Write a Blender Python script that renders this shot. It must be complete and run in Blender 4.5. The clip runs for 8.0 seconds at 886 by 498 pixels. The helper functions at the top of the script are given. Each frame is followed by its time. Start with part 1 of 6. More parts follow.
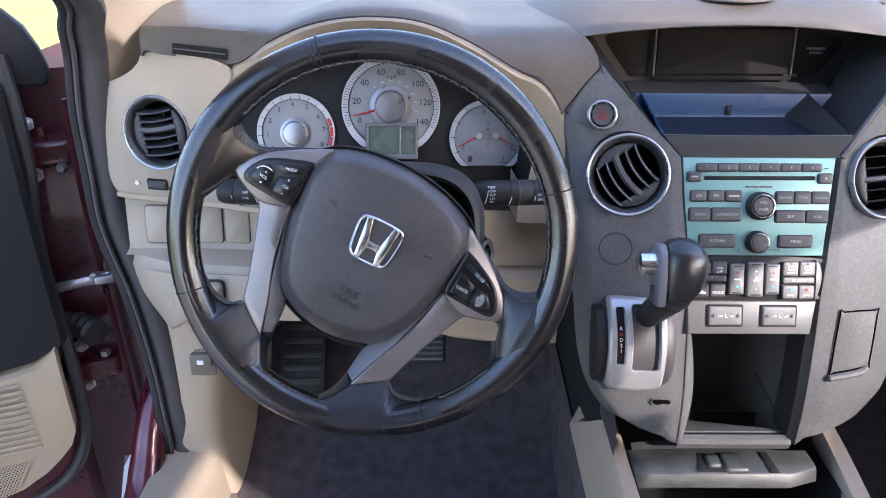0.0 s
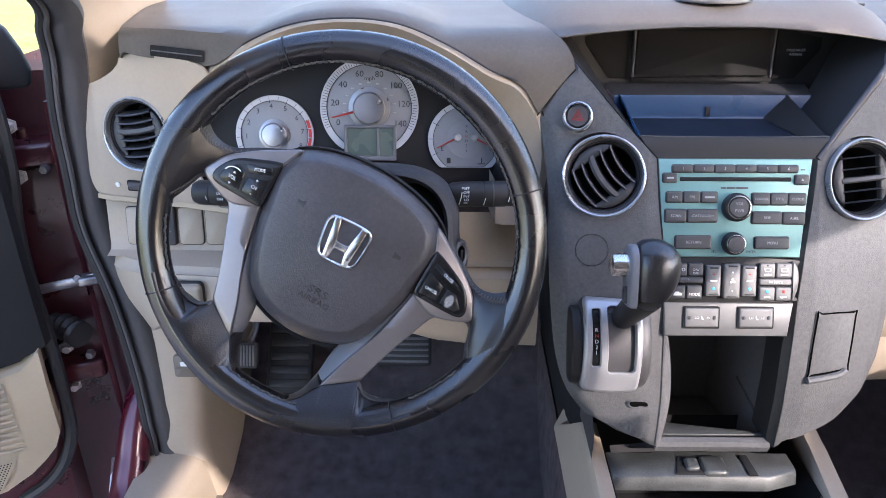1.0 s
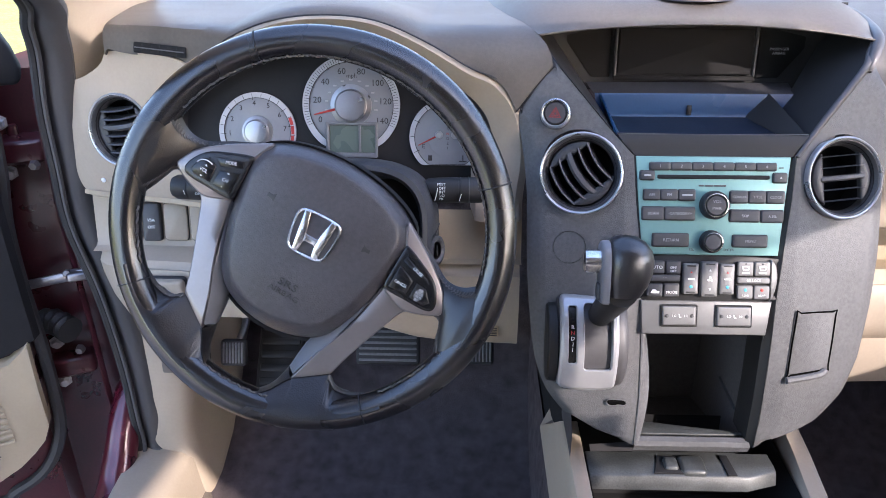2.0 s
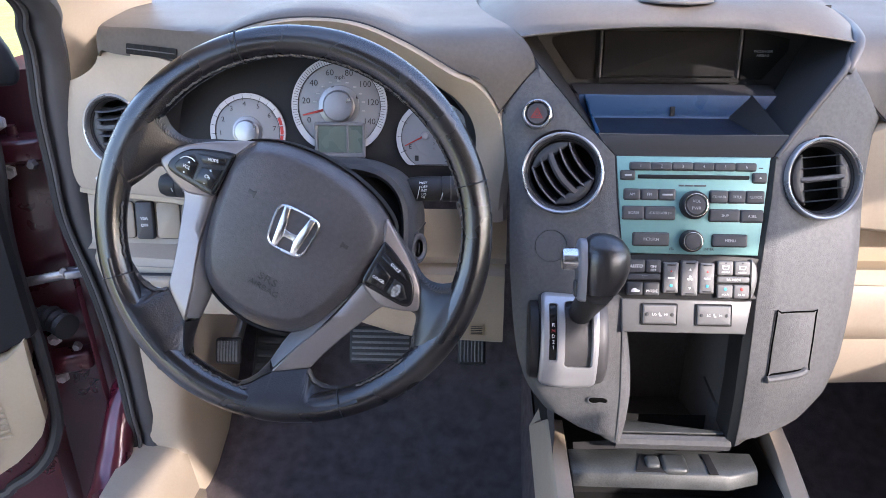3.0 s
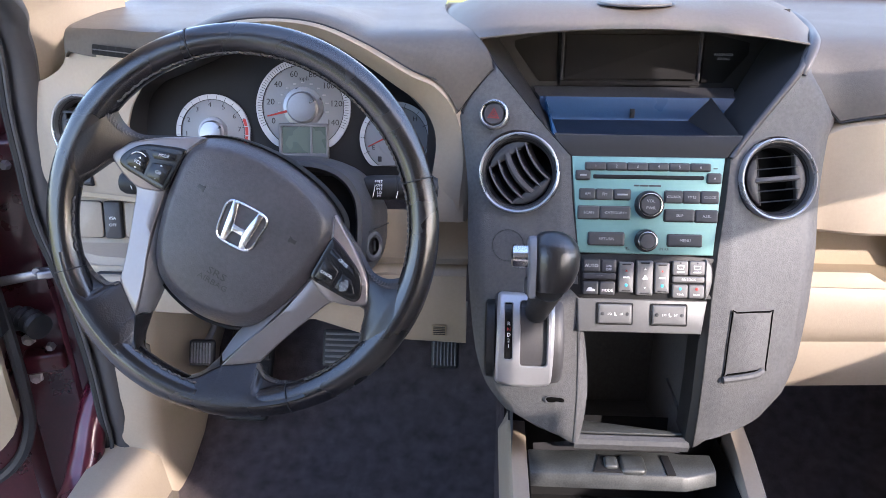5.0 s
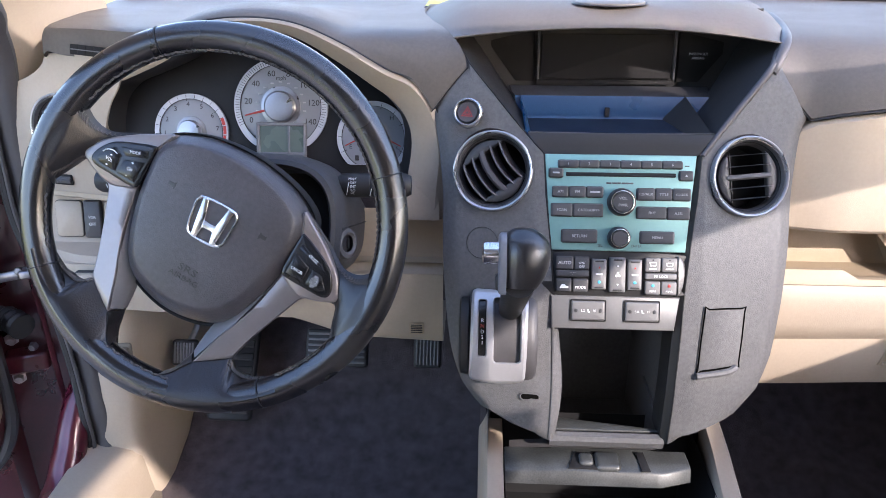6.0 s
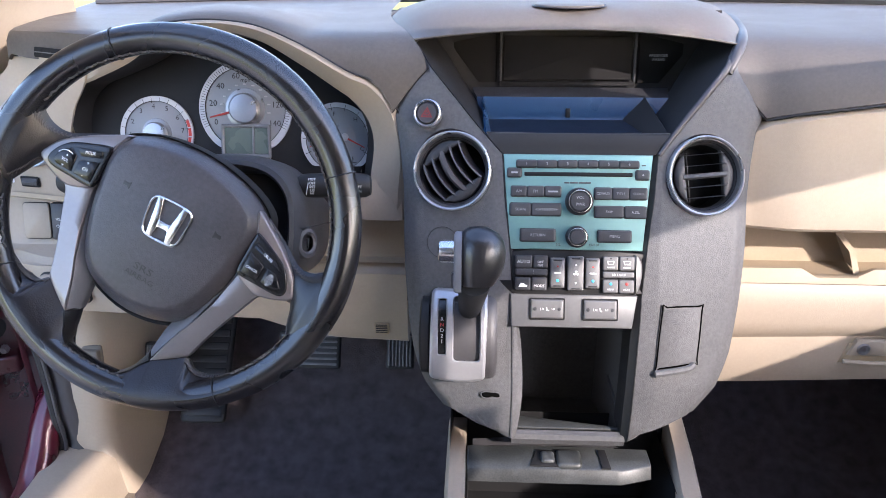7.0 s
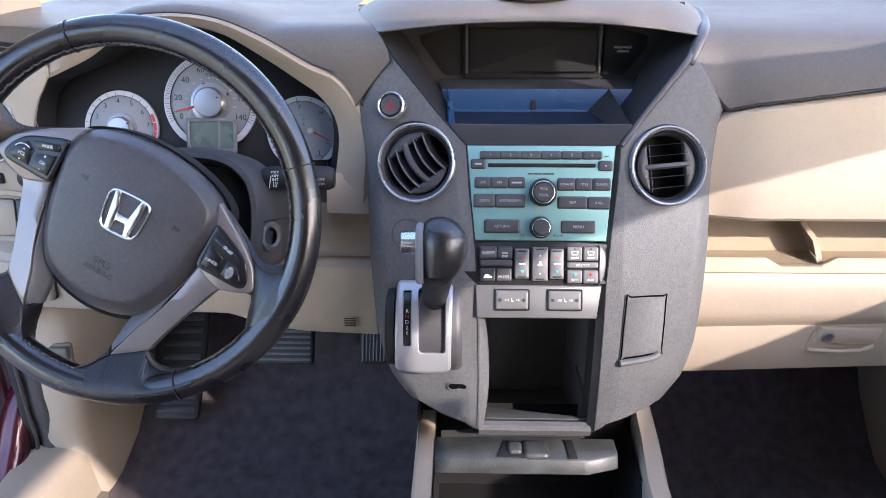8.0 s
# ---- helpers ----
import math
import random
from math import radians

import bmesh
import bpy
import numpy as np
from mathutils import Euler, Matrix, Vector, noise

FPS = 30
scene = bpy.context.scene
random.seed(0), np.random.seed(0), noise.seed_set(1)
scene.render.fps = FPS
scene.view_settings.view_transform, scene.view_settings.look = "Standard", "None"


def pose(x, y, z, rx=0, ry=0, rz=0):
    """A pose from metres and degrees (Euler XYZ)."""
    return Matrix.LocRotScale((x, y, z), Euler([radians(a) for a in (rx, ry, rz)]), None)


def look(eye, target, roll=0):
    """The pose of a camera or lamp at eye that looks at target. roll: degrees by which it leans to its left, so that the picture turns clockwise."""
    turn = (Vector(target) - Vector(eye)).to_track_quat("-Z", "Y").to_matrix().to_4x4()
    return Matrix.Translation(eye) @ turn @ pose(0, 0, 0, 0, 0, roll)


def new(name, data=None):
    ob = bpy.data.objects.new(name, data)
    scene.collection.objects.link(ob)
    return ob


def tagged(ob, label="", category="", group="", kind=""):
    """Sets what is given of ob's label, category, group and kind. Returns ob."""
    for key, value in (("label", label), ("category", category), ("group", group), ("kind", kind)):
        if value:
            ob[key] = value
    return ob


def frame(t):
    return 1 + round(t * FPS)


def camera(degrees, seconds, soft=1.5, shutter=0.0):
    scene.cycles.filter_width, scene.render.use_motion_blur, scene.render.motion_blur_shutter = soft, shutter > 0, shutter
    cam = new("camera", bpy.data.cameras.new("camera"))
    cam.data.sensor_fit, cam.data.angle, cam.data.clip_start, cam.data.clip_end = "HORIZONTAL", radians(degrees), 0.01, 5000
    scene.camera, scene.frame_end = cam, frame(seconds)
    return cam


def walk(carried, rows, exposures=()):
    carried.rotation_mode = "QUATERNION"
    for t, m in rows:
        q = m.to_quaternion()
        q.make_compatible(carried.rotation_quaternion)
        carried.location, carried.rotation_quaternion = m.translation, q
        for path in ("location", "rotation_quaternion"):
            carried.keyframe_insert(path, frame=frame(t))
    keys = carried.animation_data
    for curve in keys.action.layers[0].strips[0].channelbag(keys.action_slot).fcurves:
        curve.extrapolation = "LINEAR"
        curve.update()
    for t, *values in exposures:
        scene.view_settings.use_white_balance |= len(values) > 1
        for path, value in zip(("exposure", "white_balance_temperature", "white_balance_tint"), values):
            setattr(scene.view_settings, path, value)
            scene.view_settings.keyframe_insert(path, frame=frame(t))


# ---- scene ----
EXPOSURE, KELVIN, TINT = 2.78, 6130.0, 20.0
cam = camera(60.7, 8.0, soft=0.3)
PATH = [
    (0, (0.0043, 0.0053, 1.0066), (0.0032, 1.7912, 0.1064), 0.22),
    (0.5, (0.0219, 0.0059, 1.0044), (0.0129, 1.7929, 0.1062), 0.09),
    (1, (0.0409, 0.0040, 1.0028), (0.0224, 1.7954, 0.1138), 0.03),
    (1.5, (0.0632, 0.0032, 0.9972), (0.0288, 1.7982, 0.1158), 0.02),
    (3, (0.1185, -0.0174, 0.9902), (0.0330, 1.7865, 0.1308), -0.18),
    (3.5, (0.1353, -0.0191, 0.9858), (0.0411, 1.7896, 0.1375), -0.17),
    (4, (0.1461, -0.0236, 0.9790), (0.0482, 1.7904, 0.1426), -0.11),
    (4.5, (0.1626, -0.0256, 0.9776), (0.0596, 1.7910, 0.1474), -0.09),
    (6, (0.2082, -0.0346, 0.9702), (0.1074, 1.7894, 0.1561), -0.13),
    (6.5, (0.2289, -0.0381, 0.9671), (0.1345, 1.7902, 0.1619), -0.20),
    (7, (0.2514, -0.0427, 0.9664), (0.1622, 1.7880, 0.1661), -0.20),
    (7.5, (0.2650, -0.0461, 0.9632), (0.1937, 1.7856, 0.1634), -0.17),
    (8, (0.2809, -0.0460, 0.9593), (0.2207, 1.7844, 0.1555), -0.36),
]
walk(cam, [(t, look(eye, target, roll)) for t, eye, target, roll in PATH], exposures=((0.0, EXPOSURE, KELVIN, TINT), (8.0, EXPOSURE, KELVIN, TINT)))

# ---- light ----
SUN_AZ, SUN_EL = 135.0, 26.3     # degrees from straight ahead towards the car's right, and above the horizon
SUN_DIR = Vector((math.sin(radians(SUN_AZ)) * math.cos(radians(SUN_EL)), math.cos(radians(SUN_AZ)) * math.cos(radians(SUN_EL)), math.sin(radians(SUN_EL))))
world = bpy.data.worlds.new("sky")
scene.world = world
world.use_nodes = True
wn = world.node_tree
bg = wn.nodes["Background"]
sky = wn.nodes.new("ShaderNodeTexSky")
sky.sky_type, sky.sun_disc = "NISHITA", False
sky.sun_elevation, sky.sun_rotation = radians(SUN_EL), radians(SUN_AZ)
wn.links.new(sky.outputs["Color"], bg.inputs["Color"])
bg.inputs["Strength"].default_value = 0.15
lamp = bpy.data.lights.new("sun", "SUN")
lamp.energy, lamp.angle, lamp.color = 1.22, radians(0.6), (1.0, 0.90, 0.76)
sun = new("sun", lamp)
sun.matrix_basis = look(SUN_DIR * 20, (0, 0, 0))

DOOR_OPEN = 68.0

# ---- geometry helpers: every shape is a pair (points, faces) ----
I4 = Matrix()
WORLD = {}


def join(*shapes):
    pts, faces = [], []
    for p, f in shapes:
        n = len(pts)
        pts += p
        faces += [[i + n for i in q] for q in f]
    return pts, faces


def moved(shape, m):
    return [tuple(m @ Vector(p)) for p in shape[0]], shape[1]


def sheet(rows, closed=False):
    """A surface through rows of points."""
    n = len(rows[0])
    pts = [tuple(p) for r in rows for p in r]
    faces = []
    for i in range(len(rows) - 1):
        for j in range(n if closed else n - 1):
            k = (j + 1) % n
            faces.append([i * n + j, i * n + k, (i + 1) * n + k, (i + 1) * n + j])
    return pts, faces


def capped(rows):
    """Closed rings joined into a solid."""
    pts, faces = sheet(rows, True)
    n = len(rows[0])
    return pts, faces + [list(range(n)), list(range(len(pts) - n, len(pts)))]


def curve(points, n=6, closed=False):
    """A smooth line through points, n steps for each stretch."""
    p = [Vector(q) for q in points]
    out = []
    last = len(p) if closed else len(p) - 1
    for i in range(last):
        a, b, c, d = (p[(i + k) % len(p)] if closed else p[min(max(i + k, 0), len(p) - 1)] for k in (-1, 0, 1, 2))
        for k in range(n):
            t = k / n
            out.append(0.5 * ((2 * b) + (c - a) * t + (2 * a - 5 * b + 4 * c - d) * t * t + (3 * b - a - 3 * c + d) * t ** 3))
    if not closed:
        out.append(p[-1].copy())
    return out


def area2(o):
    return sum(o[i][0] * o[(i + 1) % len(o)][1] - o[(i + 1) % len(o)][0] * o[i][1] for i in range(len(o)))


def inset(o, d):
    """An outline moved inwards by d."""
    s = 1 if area2(o) > 0 else -1
    out = []
    for i, (x, y) in enumerate(o):
        a, b = Vector(o[i - 1][:2]), Vector(o[(i + 1) % len(o)][:2])
        p = Vector((x, y))
        e, f = (p - a), (b - p)
        if e.length < 1e-9 or f.length < 1e-9:
            out.append((x, y))
            continue
        e.normalize(), f.normalize()
        n = Vector((-e.y - f.y, e.x + f.x)) * s
        k = max(n.length_squared / 2, 0.3)
        out.append((x + n.x * d / k, y + n.y * d / k))
    return out


def rrect(u0, v0, u1, v1, r=0.002, n=4):
    out = []
    for cx, cy, a in ((u1 - r, v0 + r, -90), (u1 - r, v1 - r, 0), (u0 + r, v1 - r, 90), (u0 + r, v0 + r, 180)):
        for k in range(n + 1):
            t = radians(a + 90 * k / n)
            out.append((cx + r * math.cos(t), cy + r * math.sin(t)))
    return out


def rpoly(points, r, n=5):
    """A polygon with its corners rounded."""
    out = []
    k = len(points)
    for i in range(k):
        p, a, b = Vector(points[i]), Vector(points[i - 1]), Vector(points[(i + 1) % k])
        u, v = (a - p).normalized(), (b - p).normalized()
        d = min(r / math.tan(max(u.angle(v), 0.2) / 2), (a - p).length * 0.45, (b - p).length * 0.45)
        s, e = p + u * d, p + v * d
        for j in range(n + 1):
            t = j / n
            q = s * (1 - t) ** 2 + p * 2 * t * (1 - t) + e * t * t
            out.append((q.x, q.y))
    return out


def disc(r, n=28, c=(0, 0)):
    return [(c[0] + r * math.cos(2 * math.pi * k / n), c[1] + r * math.sin(2 * math.pi * k / n)) for k in range(n)]


def plate(o, depth, bevel=0.0008, w=0.0, dome=0.0):
    """An outline raised from w by depth, with a bevelled and perhaps domed front."""
    rows = [[(x, y, w) for x, y in o], [(x, y, w + depth - bevel) for x, y in o]]
    for q in (0.35, 1.0):
        rows.append([(x, y, w + depth - bevel * (1 - q) * 0.6) for x, y in inset(o, bevel * q)])
    if dome:
        top = inset(o, bevel)
        c = Vector((sum(p[0] for p in top) / len(top), sum(p[1] for p in top) / len(top)))
        for s in (0.9, 0.75, 0.55, 0.3, 0.1):
            rows.append([(c.x + (x - c.x) * s, c.y + (y - c.y) * s, w + depth + dome * (1 - s * s)) for x, y in top])
    return capped(rows)


def frame_plate(outer, inner, depth, bevel=0.0008, w=0.0):
    """A flat frame; both outlines have the same number of points."""
    oi, ii = inset(outer, bevel), inset(inner, -bevel)
    rows = [[(x, y, w) for x, y in inner], [(x, y, w) for x, y in outer], [(x, y, w + depth - bevel) for x, y in outer],
            [(x, y, w + depth) for x, y in oi], [(x, y, w + depth) for x, y in ii], [(x, y, w + depth - bevel) for x, y in inner],
            [(x, y, w) for x, y in inner]]
    return sheet(rows, True)


def lathe(profile, seg=32, a0=0.0, a1=360.0):
    """A profile of (radius, height) turned round the z axis."""
    full = a1 - a0 >= 360
    n = seg if full else seg + 1
    rows = []
    for r, w in profile:
        rows.append([(r * math.cos(radians(a0 + (a1 - a0) * k / seg)), r * math.sin(radians(a0 + (a1 - a0) * k / seg)), w) for k in range(n)])
    return sheet(rows, full)


def sweep(points, radius, seg=8, closed=False, squash=1.0, ends=True):
    """A tube along points; radius a number or one for each point."""
    p = [Vector(q) for q in points]
    n = len(p)
    rows = []
    up = None
    for i in range(n):
        a = p[i - 1] if (closed or i) else p[i]
        b = p[(i + 1) % n] if (closed or i < n - 1) else p[i]
        d = (b - a).normalized()
        if up is None:
            up = d.orthogonal().normalized() if abs(d.z) > 0.9 else d.cross(Vector((0, 0, 1))).normalized()
        up = (up - d * up.dot(d)).normalized()
        side = d.cross(up)
        r = radius[i] if isinstance(radius, (list, tuple)) else radius
        rows.append([p[i] + (up * math.cos(2 * math.pi * k / seg) + side * squash * math.sin(2 * math.pi * k / seg)) * r for k in range(seg)])
    if closed:
        rows.append(rows[0])
        return sheet(rows, True)
    return capped(rows) if ends else sheet(rows, True)


def block(x0, y0, z0, x1, y1, z1, b=0.003):
    """A box with its edges rounded off."""
    o = rrect(x0, y0, x1, y1, min(b * 1.5, (x1 - x0) / 3, (y1 - y0) / 3), 3)
    rows = [[(x, y, z0) for x, y in inset(o, b)], [(x, y, z0 + b) for x, y in o], [(x, y, z1 - b) for x, y in o],
            [(x, y, z1 - b * 0.3) for x, y in inset(o, b * 0.4)], [(x, y, z1) for x, y in inset(o, b)]]
    return capped(rows)


def thick(shape, d):
    """A surface made d metres thick along its normals."""
    bm = bmesh.new()
    v = [bm.verts.new(p) for p in shape[0]]
    for f in shape[1]:
        try:
            bm.faces.new([v[i] for i in f])
        except ValueError:
            pass
    bmesh.ops.recalc_face_normals(bm, faces=bm.faces)
    bmesh.ops.solidify(bm, geom=bm.faces[:], thickness=d)
    bm.verts.index_update()
    out = [tuple(q.co) for q in bm.verts], [[q.index for q in f.verts] for f in bm.faces]
    bm.free()
    return out


def mesh_of(name, shape, material, smooth=38):
    mesh = bpy.data.meshes.new(name)
    bm = bmesh.new()
    v = [bm.verts.new(p) for p in shape[0]]
    for f in shape[1]:
        try:
            bm.faces.new([v[i] for i in f])
        except ValueError:
            pass
    bmesh.ops.remove_doubles(bm, verts=bm.verts, dist=1e-6)
    bmesh.ops.recalc_face_normals(bm, faces=bm.faces)
    bm.to_mesh(mesh)
    bm.free()
    mesh.materials.append(material)
    for p in mesh.polygons:
        p.use_smooth = True
    mesh.set_sharp_from_angle(angle=radians(smooth))
    return mesh


def thing(name, m, label, category, group="", kind=""):
    ob = new(name)
    ob.empty_display_size = 0.02
    ob.matrix_basis = m
    WORLD[ob.name] = m.copy()
    return tagged(ob, label, category, group, kind)


def part(name, shape, material, parent=None, label="", m=None, smooth=38):
    """One mesh under a thing or a part; its points are in the frame m, as a rule its parent's own."""
    data = shape if isinstance(shape, bpy.types.Mesh) else mesh_of(name, shape, material, smooth)
    ob = new(name, data)
    at = m if m is not None else (WORLD[parent.name] if parent else I4)
    if parent:
        ob.parent = parent
        ob.matrix_basis = WORLD[parent.name].inverted() @ at
    else:
        ob.matrix_basis = at
    WORLD[ob.name] = at.copy()
    return tagged(ob, label)


def solo(name, shape, material, label, category, group="", kind="", m=None, smooth=38):
    """A thing that is one mesh."""
    return tagged(part(name, shape, material, None, "", m, smooth), label, category, group, kind)


def lettering(text, size, m, material, parent, name="lettering", squeeze=1.0):
    cu = bpy.data.curves.new(name, "FONT")
    cu.body, cu.size, cu.align_x, cu.align_y, cu.extrude, cu.resolution_u = text, size, "CENTER", "CENTER", 0.00012, 2
    ob = bpy.data.objects.new(name, cu)
    mesh = bpy.data.meshes.new_from_object(ob)
    bpy.data.objects.remove(ob)
    mesh.materials.append(material)
    if squeeze != 1.0:
        mesh.transform(Matrix.Diagonal((squeeze, 1, 1, 1)))
    return part(name, mesh, material, parent, "", m)


def leaning(x, y, z, lean, roll=0.0):
    """A frame on a face that leans back by lean degrees: x right, y up the face, z out of it."""
    return pose(x, y, z, 90 - lean) @ pose(0, 0, 0, 0, 0, roll)


# ---- materials ----
def mat(name, color, rough=0.5, metal=0.0, var=0.12, scale=30.0, bump=0.15, grain=900.0, cells=False, coat=0.0, stain=0.1, spec=0.5, dist=0.0004, each=0.0, crease=0.0):
    """A surface with a base colour that varies at two scales, uneven gloss and a fine grain."""
    m = bpy.data.materials.new(name)
    m.use_nodes = True
    t = m.node_tree
    link = t.links.new
    b = t.nodes["Principled BSDF"]
    co = t.nodes.new("ShaderNodeTexCoord")
    fine, broad = t.nodes.new("ShaderNodeTexNoise"), t.nodes.new("ShaderNodeTexNoise")
    fine.inputs["Scale"].default_value, fine.inputs["Detail"].default_value = scale * 8, 4
    broad.inputs["Scale"].default_value, broad.inputs["Detail"].default_value = scale * 0.5, 3
    for n in (fine, broad):
        link(co.outputs["Object"], n.inputs["Vector"])
    add = t.nodes.new("ShaderNodeMath")
    add.operation = "ADD"
    m1, m2 = t.nodes.new("ShaderNodeMath"), t.nodes.new("ShaderNodeMath")
    m1.operation = m2.operation = "MULTIPLY_ADD"
    m1.inputs[1].default_value, m1.inputs[2].default_value = 2 * var, 1 - var
    m2.inputs[1].default_value, m2.inputs[2].default_value = 2 * stain, -stain
    link(fine.outputs["Fac"], m1.inputs[0])
    link(broad.outputs["Fac"], m2.inputs[0])
    link(m1.outputs[0], add.inputs[0])
    link(m2.outputs[0], add.inputs[1])
    level = add
    if each:
        info, m3 = t.nodes.new("ShaderNodeObjectInfo"), t.nodes.new("ShaderNodeMath")
        m3.operation = "MULTIPLY_ADD"
        m3.inputs[1].default_value = each
        link(info.outputs["Random"], m3.inputs[0])
        link(add.outputs[0], m3.inputs[2])
        level = m3
    mul = t.nodes.new("ShaderNodeVectorMath")
    mul.operation = "SCALE"
    mul.inputs[0].default_value = color
    link(level.outputs[0], mul.inputs["Scale"])
    link(mul.outputs["Vector"], b.inputs["Base Color"])
    mr = t.nodes.new("ShaderNodeMath")
    mr.operation = "MULTIPLY_ADD"
    mr.inputs[1].default_value, mr.inputs[2].default_value = 0.25, rough - 0.12
    link(broad.outputs["Fac"], mr.inputs[0])
    link(mr.outputs[0], b.inputs["Roughness"])
    b.inputs["Metallic"].default_value = metal
    b.inputs["Specular IOR Level"].default_value = spec
    b.inputs["Coat Weight"].default_value = coat
    b.inputs["Coat Roughness"].default_value = 0.06
    if bump:
        if cells:
            g = t.nodes.new("ShaderNodeTexVoronoi")
            g.inputs["Scale"].default_value = grain
            out = g.outputs["Distance"]
        else:
            g = t.nodes.new("ShaderNodeTexNoise")
            g.inputs["Scale"].default_value, g.inputs["Detail"].default_value = grain, 3
            out = g.outputs["Fac"]
        link(co.outputs["Object"], g.inputs["Vector"])
        bp = t.nodes.new("ShaderNodeBump")
        bp.inputs["Strength"].default_value, bp.inputs["Distance"].default_value = bump, dist
        link(out, bp.inputs["Height"])
        link(bp.outputs["Normal"], b.inputs["Normal"])
        if crease:
            w, b2 = t.nodes.new("ShaderNodeTexNoise"), t.nodes.new("ShaderNodeBump")
            w.inputs["Scale"].default_value, w.inputs["Detail"].default_value, w.inputs["Distortion"].default_value = 55.0, 2, 1.5
            b2.inputs["Strength"].default_value, b2.inputs["Distance"].default_value = crease, 0.004
            link(co.outputs["Object"], w.inputs["Vector"])
            link(w.outputs["Fac"], b2.inputs["Height"])
            link(b2.outputs["Normal"], bp.inputs["Normal"])
    return m


CHARCOAL = mat("charcoal_plastic", (0.042, 0.042, 0.046), 0.45, var=0.2, bump=0.6, grain=700, dist=0.0006, spec=0.5)
STACK = mat("grained_grey_plastic", (0.096, 0.096, 0.099), 0.55, var=0.35, bump=0.7, grain=800, dist=0.0007, stain=0.2, spec=0.4)
DASHTOP = mat("dark_grey_dash_skin", (0.088, 0.077, 0.067), 0.55, var=0.2, bump=0.5, grain=900, dist=0.0005, stain=0.15, spec=0.4)
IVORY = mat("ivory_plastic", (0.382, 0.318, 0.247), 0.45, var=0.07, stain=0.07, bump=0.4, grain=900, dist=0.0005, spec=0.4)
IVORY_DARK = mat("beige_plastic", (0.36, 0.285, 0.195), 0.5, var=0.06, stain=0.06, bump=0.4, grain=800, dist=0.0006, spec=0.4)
LEATHER = mat("black_leather", (0.010, 0.009, 0.010), 0.25, var=0.5, stain=0.6, bump=0.18, grain=600, cells=True, dist=0.0004, spec=1.0, crease=0.016)
LEATHER_CREASED = mat("creased_black_leather", (0.010, 0.009, 0.011), 0.32, var=0.5, stain=0.6, bump=0.4, grain=600, cells=True, dist=0.0004, spec=0.75, crease=0.04)
LEATHER_HOLES = mat("perforated_black_leather", (0.011, 0.010, 0.011), 0.36, var=0.5, stain=0.4, bump=0.3, grain=600, cells=True, dist=0.0004, spec=0.7, crease=0.006)
PAD = mat("hub_plastic", (0.062, 0.058, 0.063), 0.36, var=0.3, bump=0.6, grain=680, dist=0.0006, stain=0.4)
SILVER = mat("silver_paint", (0.44, 0.44, 0.455), 0.32, metal=0.45, var=0.05, bump=0.05, stain=0.08)
SPOKE = mat("satin_grey_paint", (0.27, 0.243, 0.238), 0.32, metal=0.6, var=0.06, bump=0.05, stain=0.06)
CHROME = mat("chrome", (0.80, 0.80, 0.80), 0.24, metal=1.0, var=0.03, bump=0.03, stain=0.05)
GLOSS = mat("gloss_black_plastic", (0.012, 0.012, 0.013), 0.22, var=0.1, bump=0.0)
BUTTON = mat("button_plastic", (0.045, 0.046, 0.050), 0.40, bump=0.25, each=0.15)
GREYBTN = mat("grey_button_plastic", (0.105, 0.105, 0.105), 0.45, bump=0.2, each=0.12, spec=0.8)
TEAL = mat("teal_metallic_paint", (0.195, 0.365, 0.350), 0.40, metal=0.25, var=0.05, bump=0.06, stain=0.05)
BLACK = mat("black_plastic", (0.020, 0.020, 0.021), 0.5, bump=0.3, spec=0.3)
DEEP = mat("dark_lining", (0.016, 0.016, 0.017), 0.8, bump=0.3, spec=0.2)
RUBBER = mat("black_rubber", (0.020, 0.020, 0.022), 0.55, bump=0.4, grain=400, stain=0.2)
GARNISH = mat("dark_grey_trim", (0.055, 0.053, 0.056), 0.5, bump=0.35)
CARPET = mat("charcoal_carpet", (0.115, 0.096, 0.100), 0.95, var=0.7, scale=90, bump=0.9, grain=900, dist=0.003, stain=0.6, spec=0.05)
CARPET_BEIGE = mat("taupe_carpet", (0.20, 0.17, 0.14), 0.95, var=0.4, scale=60, bump=1.0, grain=500, dist=0.003, spec=0.1)
MAROON = mat("maroon_metallic_paint", (0.085, 0.008, 0.018), 0.28, metal=0.25, var=0.1, bump=0.0, coat=0.8)
MAROON_DULL = mat("maroon_jamb_paint", (0.052, 0.009, 0.014), 0.30, var=0.35, bump=0.12, coat=0.4, stain=0.45)
STEEL = mat("zinc_steel", (0.32, 0.31, 0.32), 0.4, metal=0.9, var=0.2, bump=0.1, stain=0.3)
DIAL = mat("silver_dial_print", (0.22, 0.232, 0.26), 0.42, var=0.04, bump=0.02, stain=0.06)
DIAL_PALE = mat("pale_dial_ring", (0.42, 0.435, 0.48), 0.42, var=0.03, bump=0.02, stain=0.03)
INK = mat("dark_print", (0.02, 0.02, 0.022), 0.6, bump=0.0)
RED = mat("red_print", (0.42, 0.035, 0.03), 0.5, bump=0.0)
BLUE = mat("blue_print", (0.05, 0.38, 0.60), 0.5, bump=0.0)
WHITE = mat("white_print", (0.75, 0.75, 0.75), 0.6, bump=0.0)
PALE = mat("grey_print", (0.36, 0.37, 0.39), 0.6, bump=0.0)
# Darker than the hub cover, standing for the shading of its raised marks.
EMBOSS = mat("emboss_shade", (0.030, 0.028, 0.030), 0.4, bump=0.0)
LCD = mat("grey_green_lcd", (0.095, 0.125, 0.11), 0.25, var=0.03, bump=0.0)
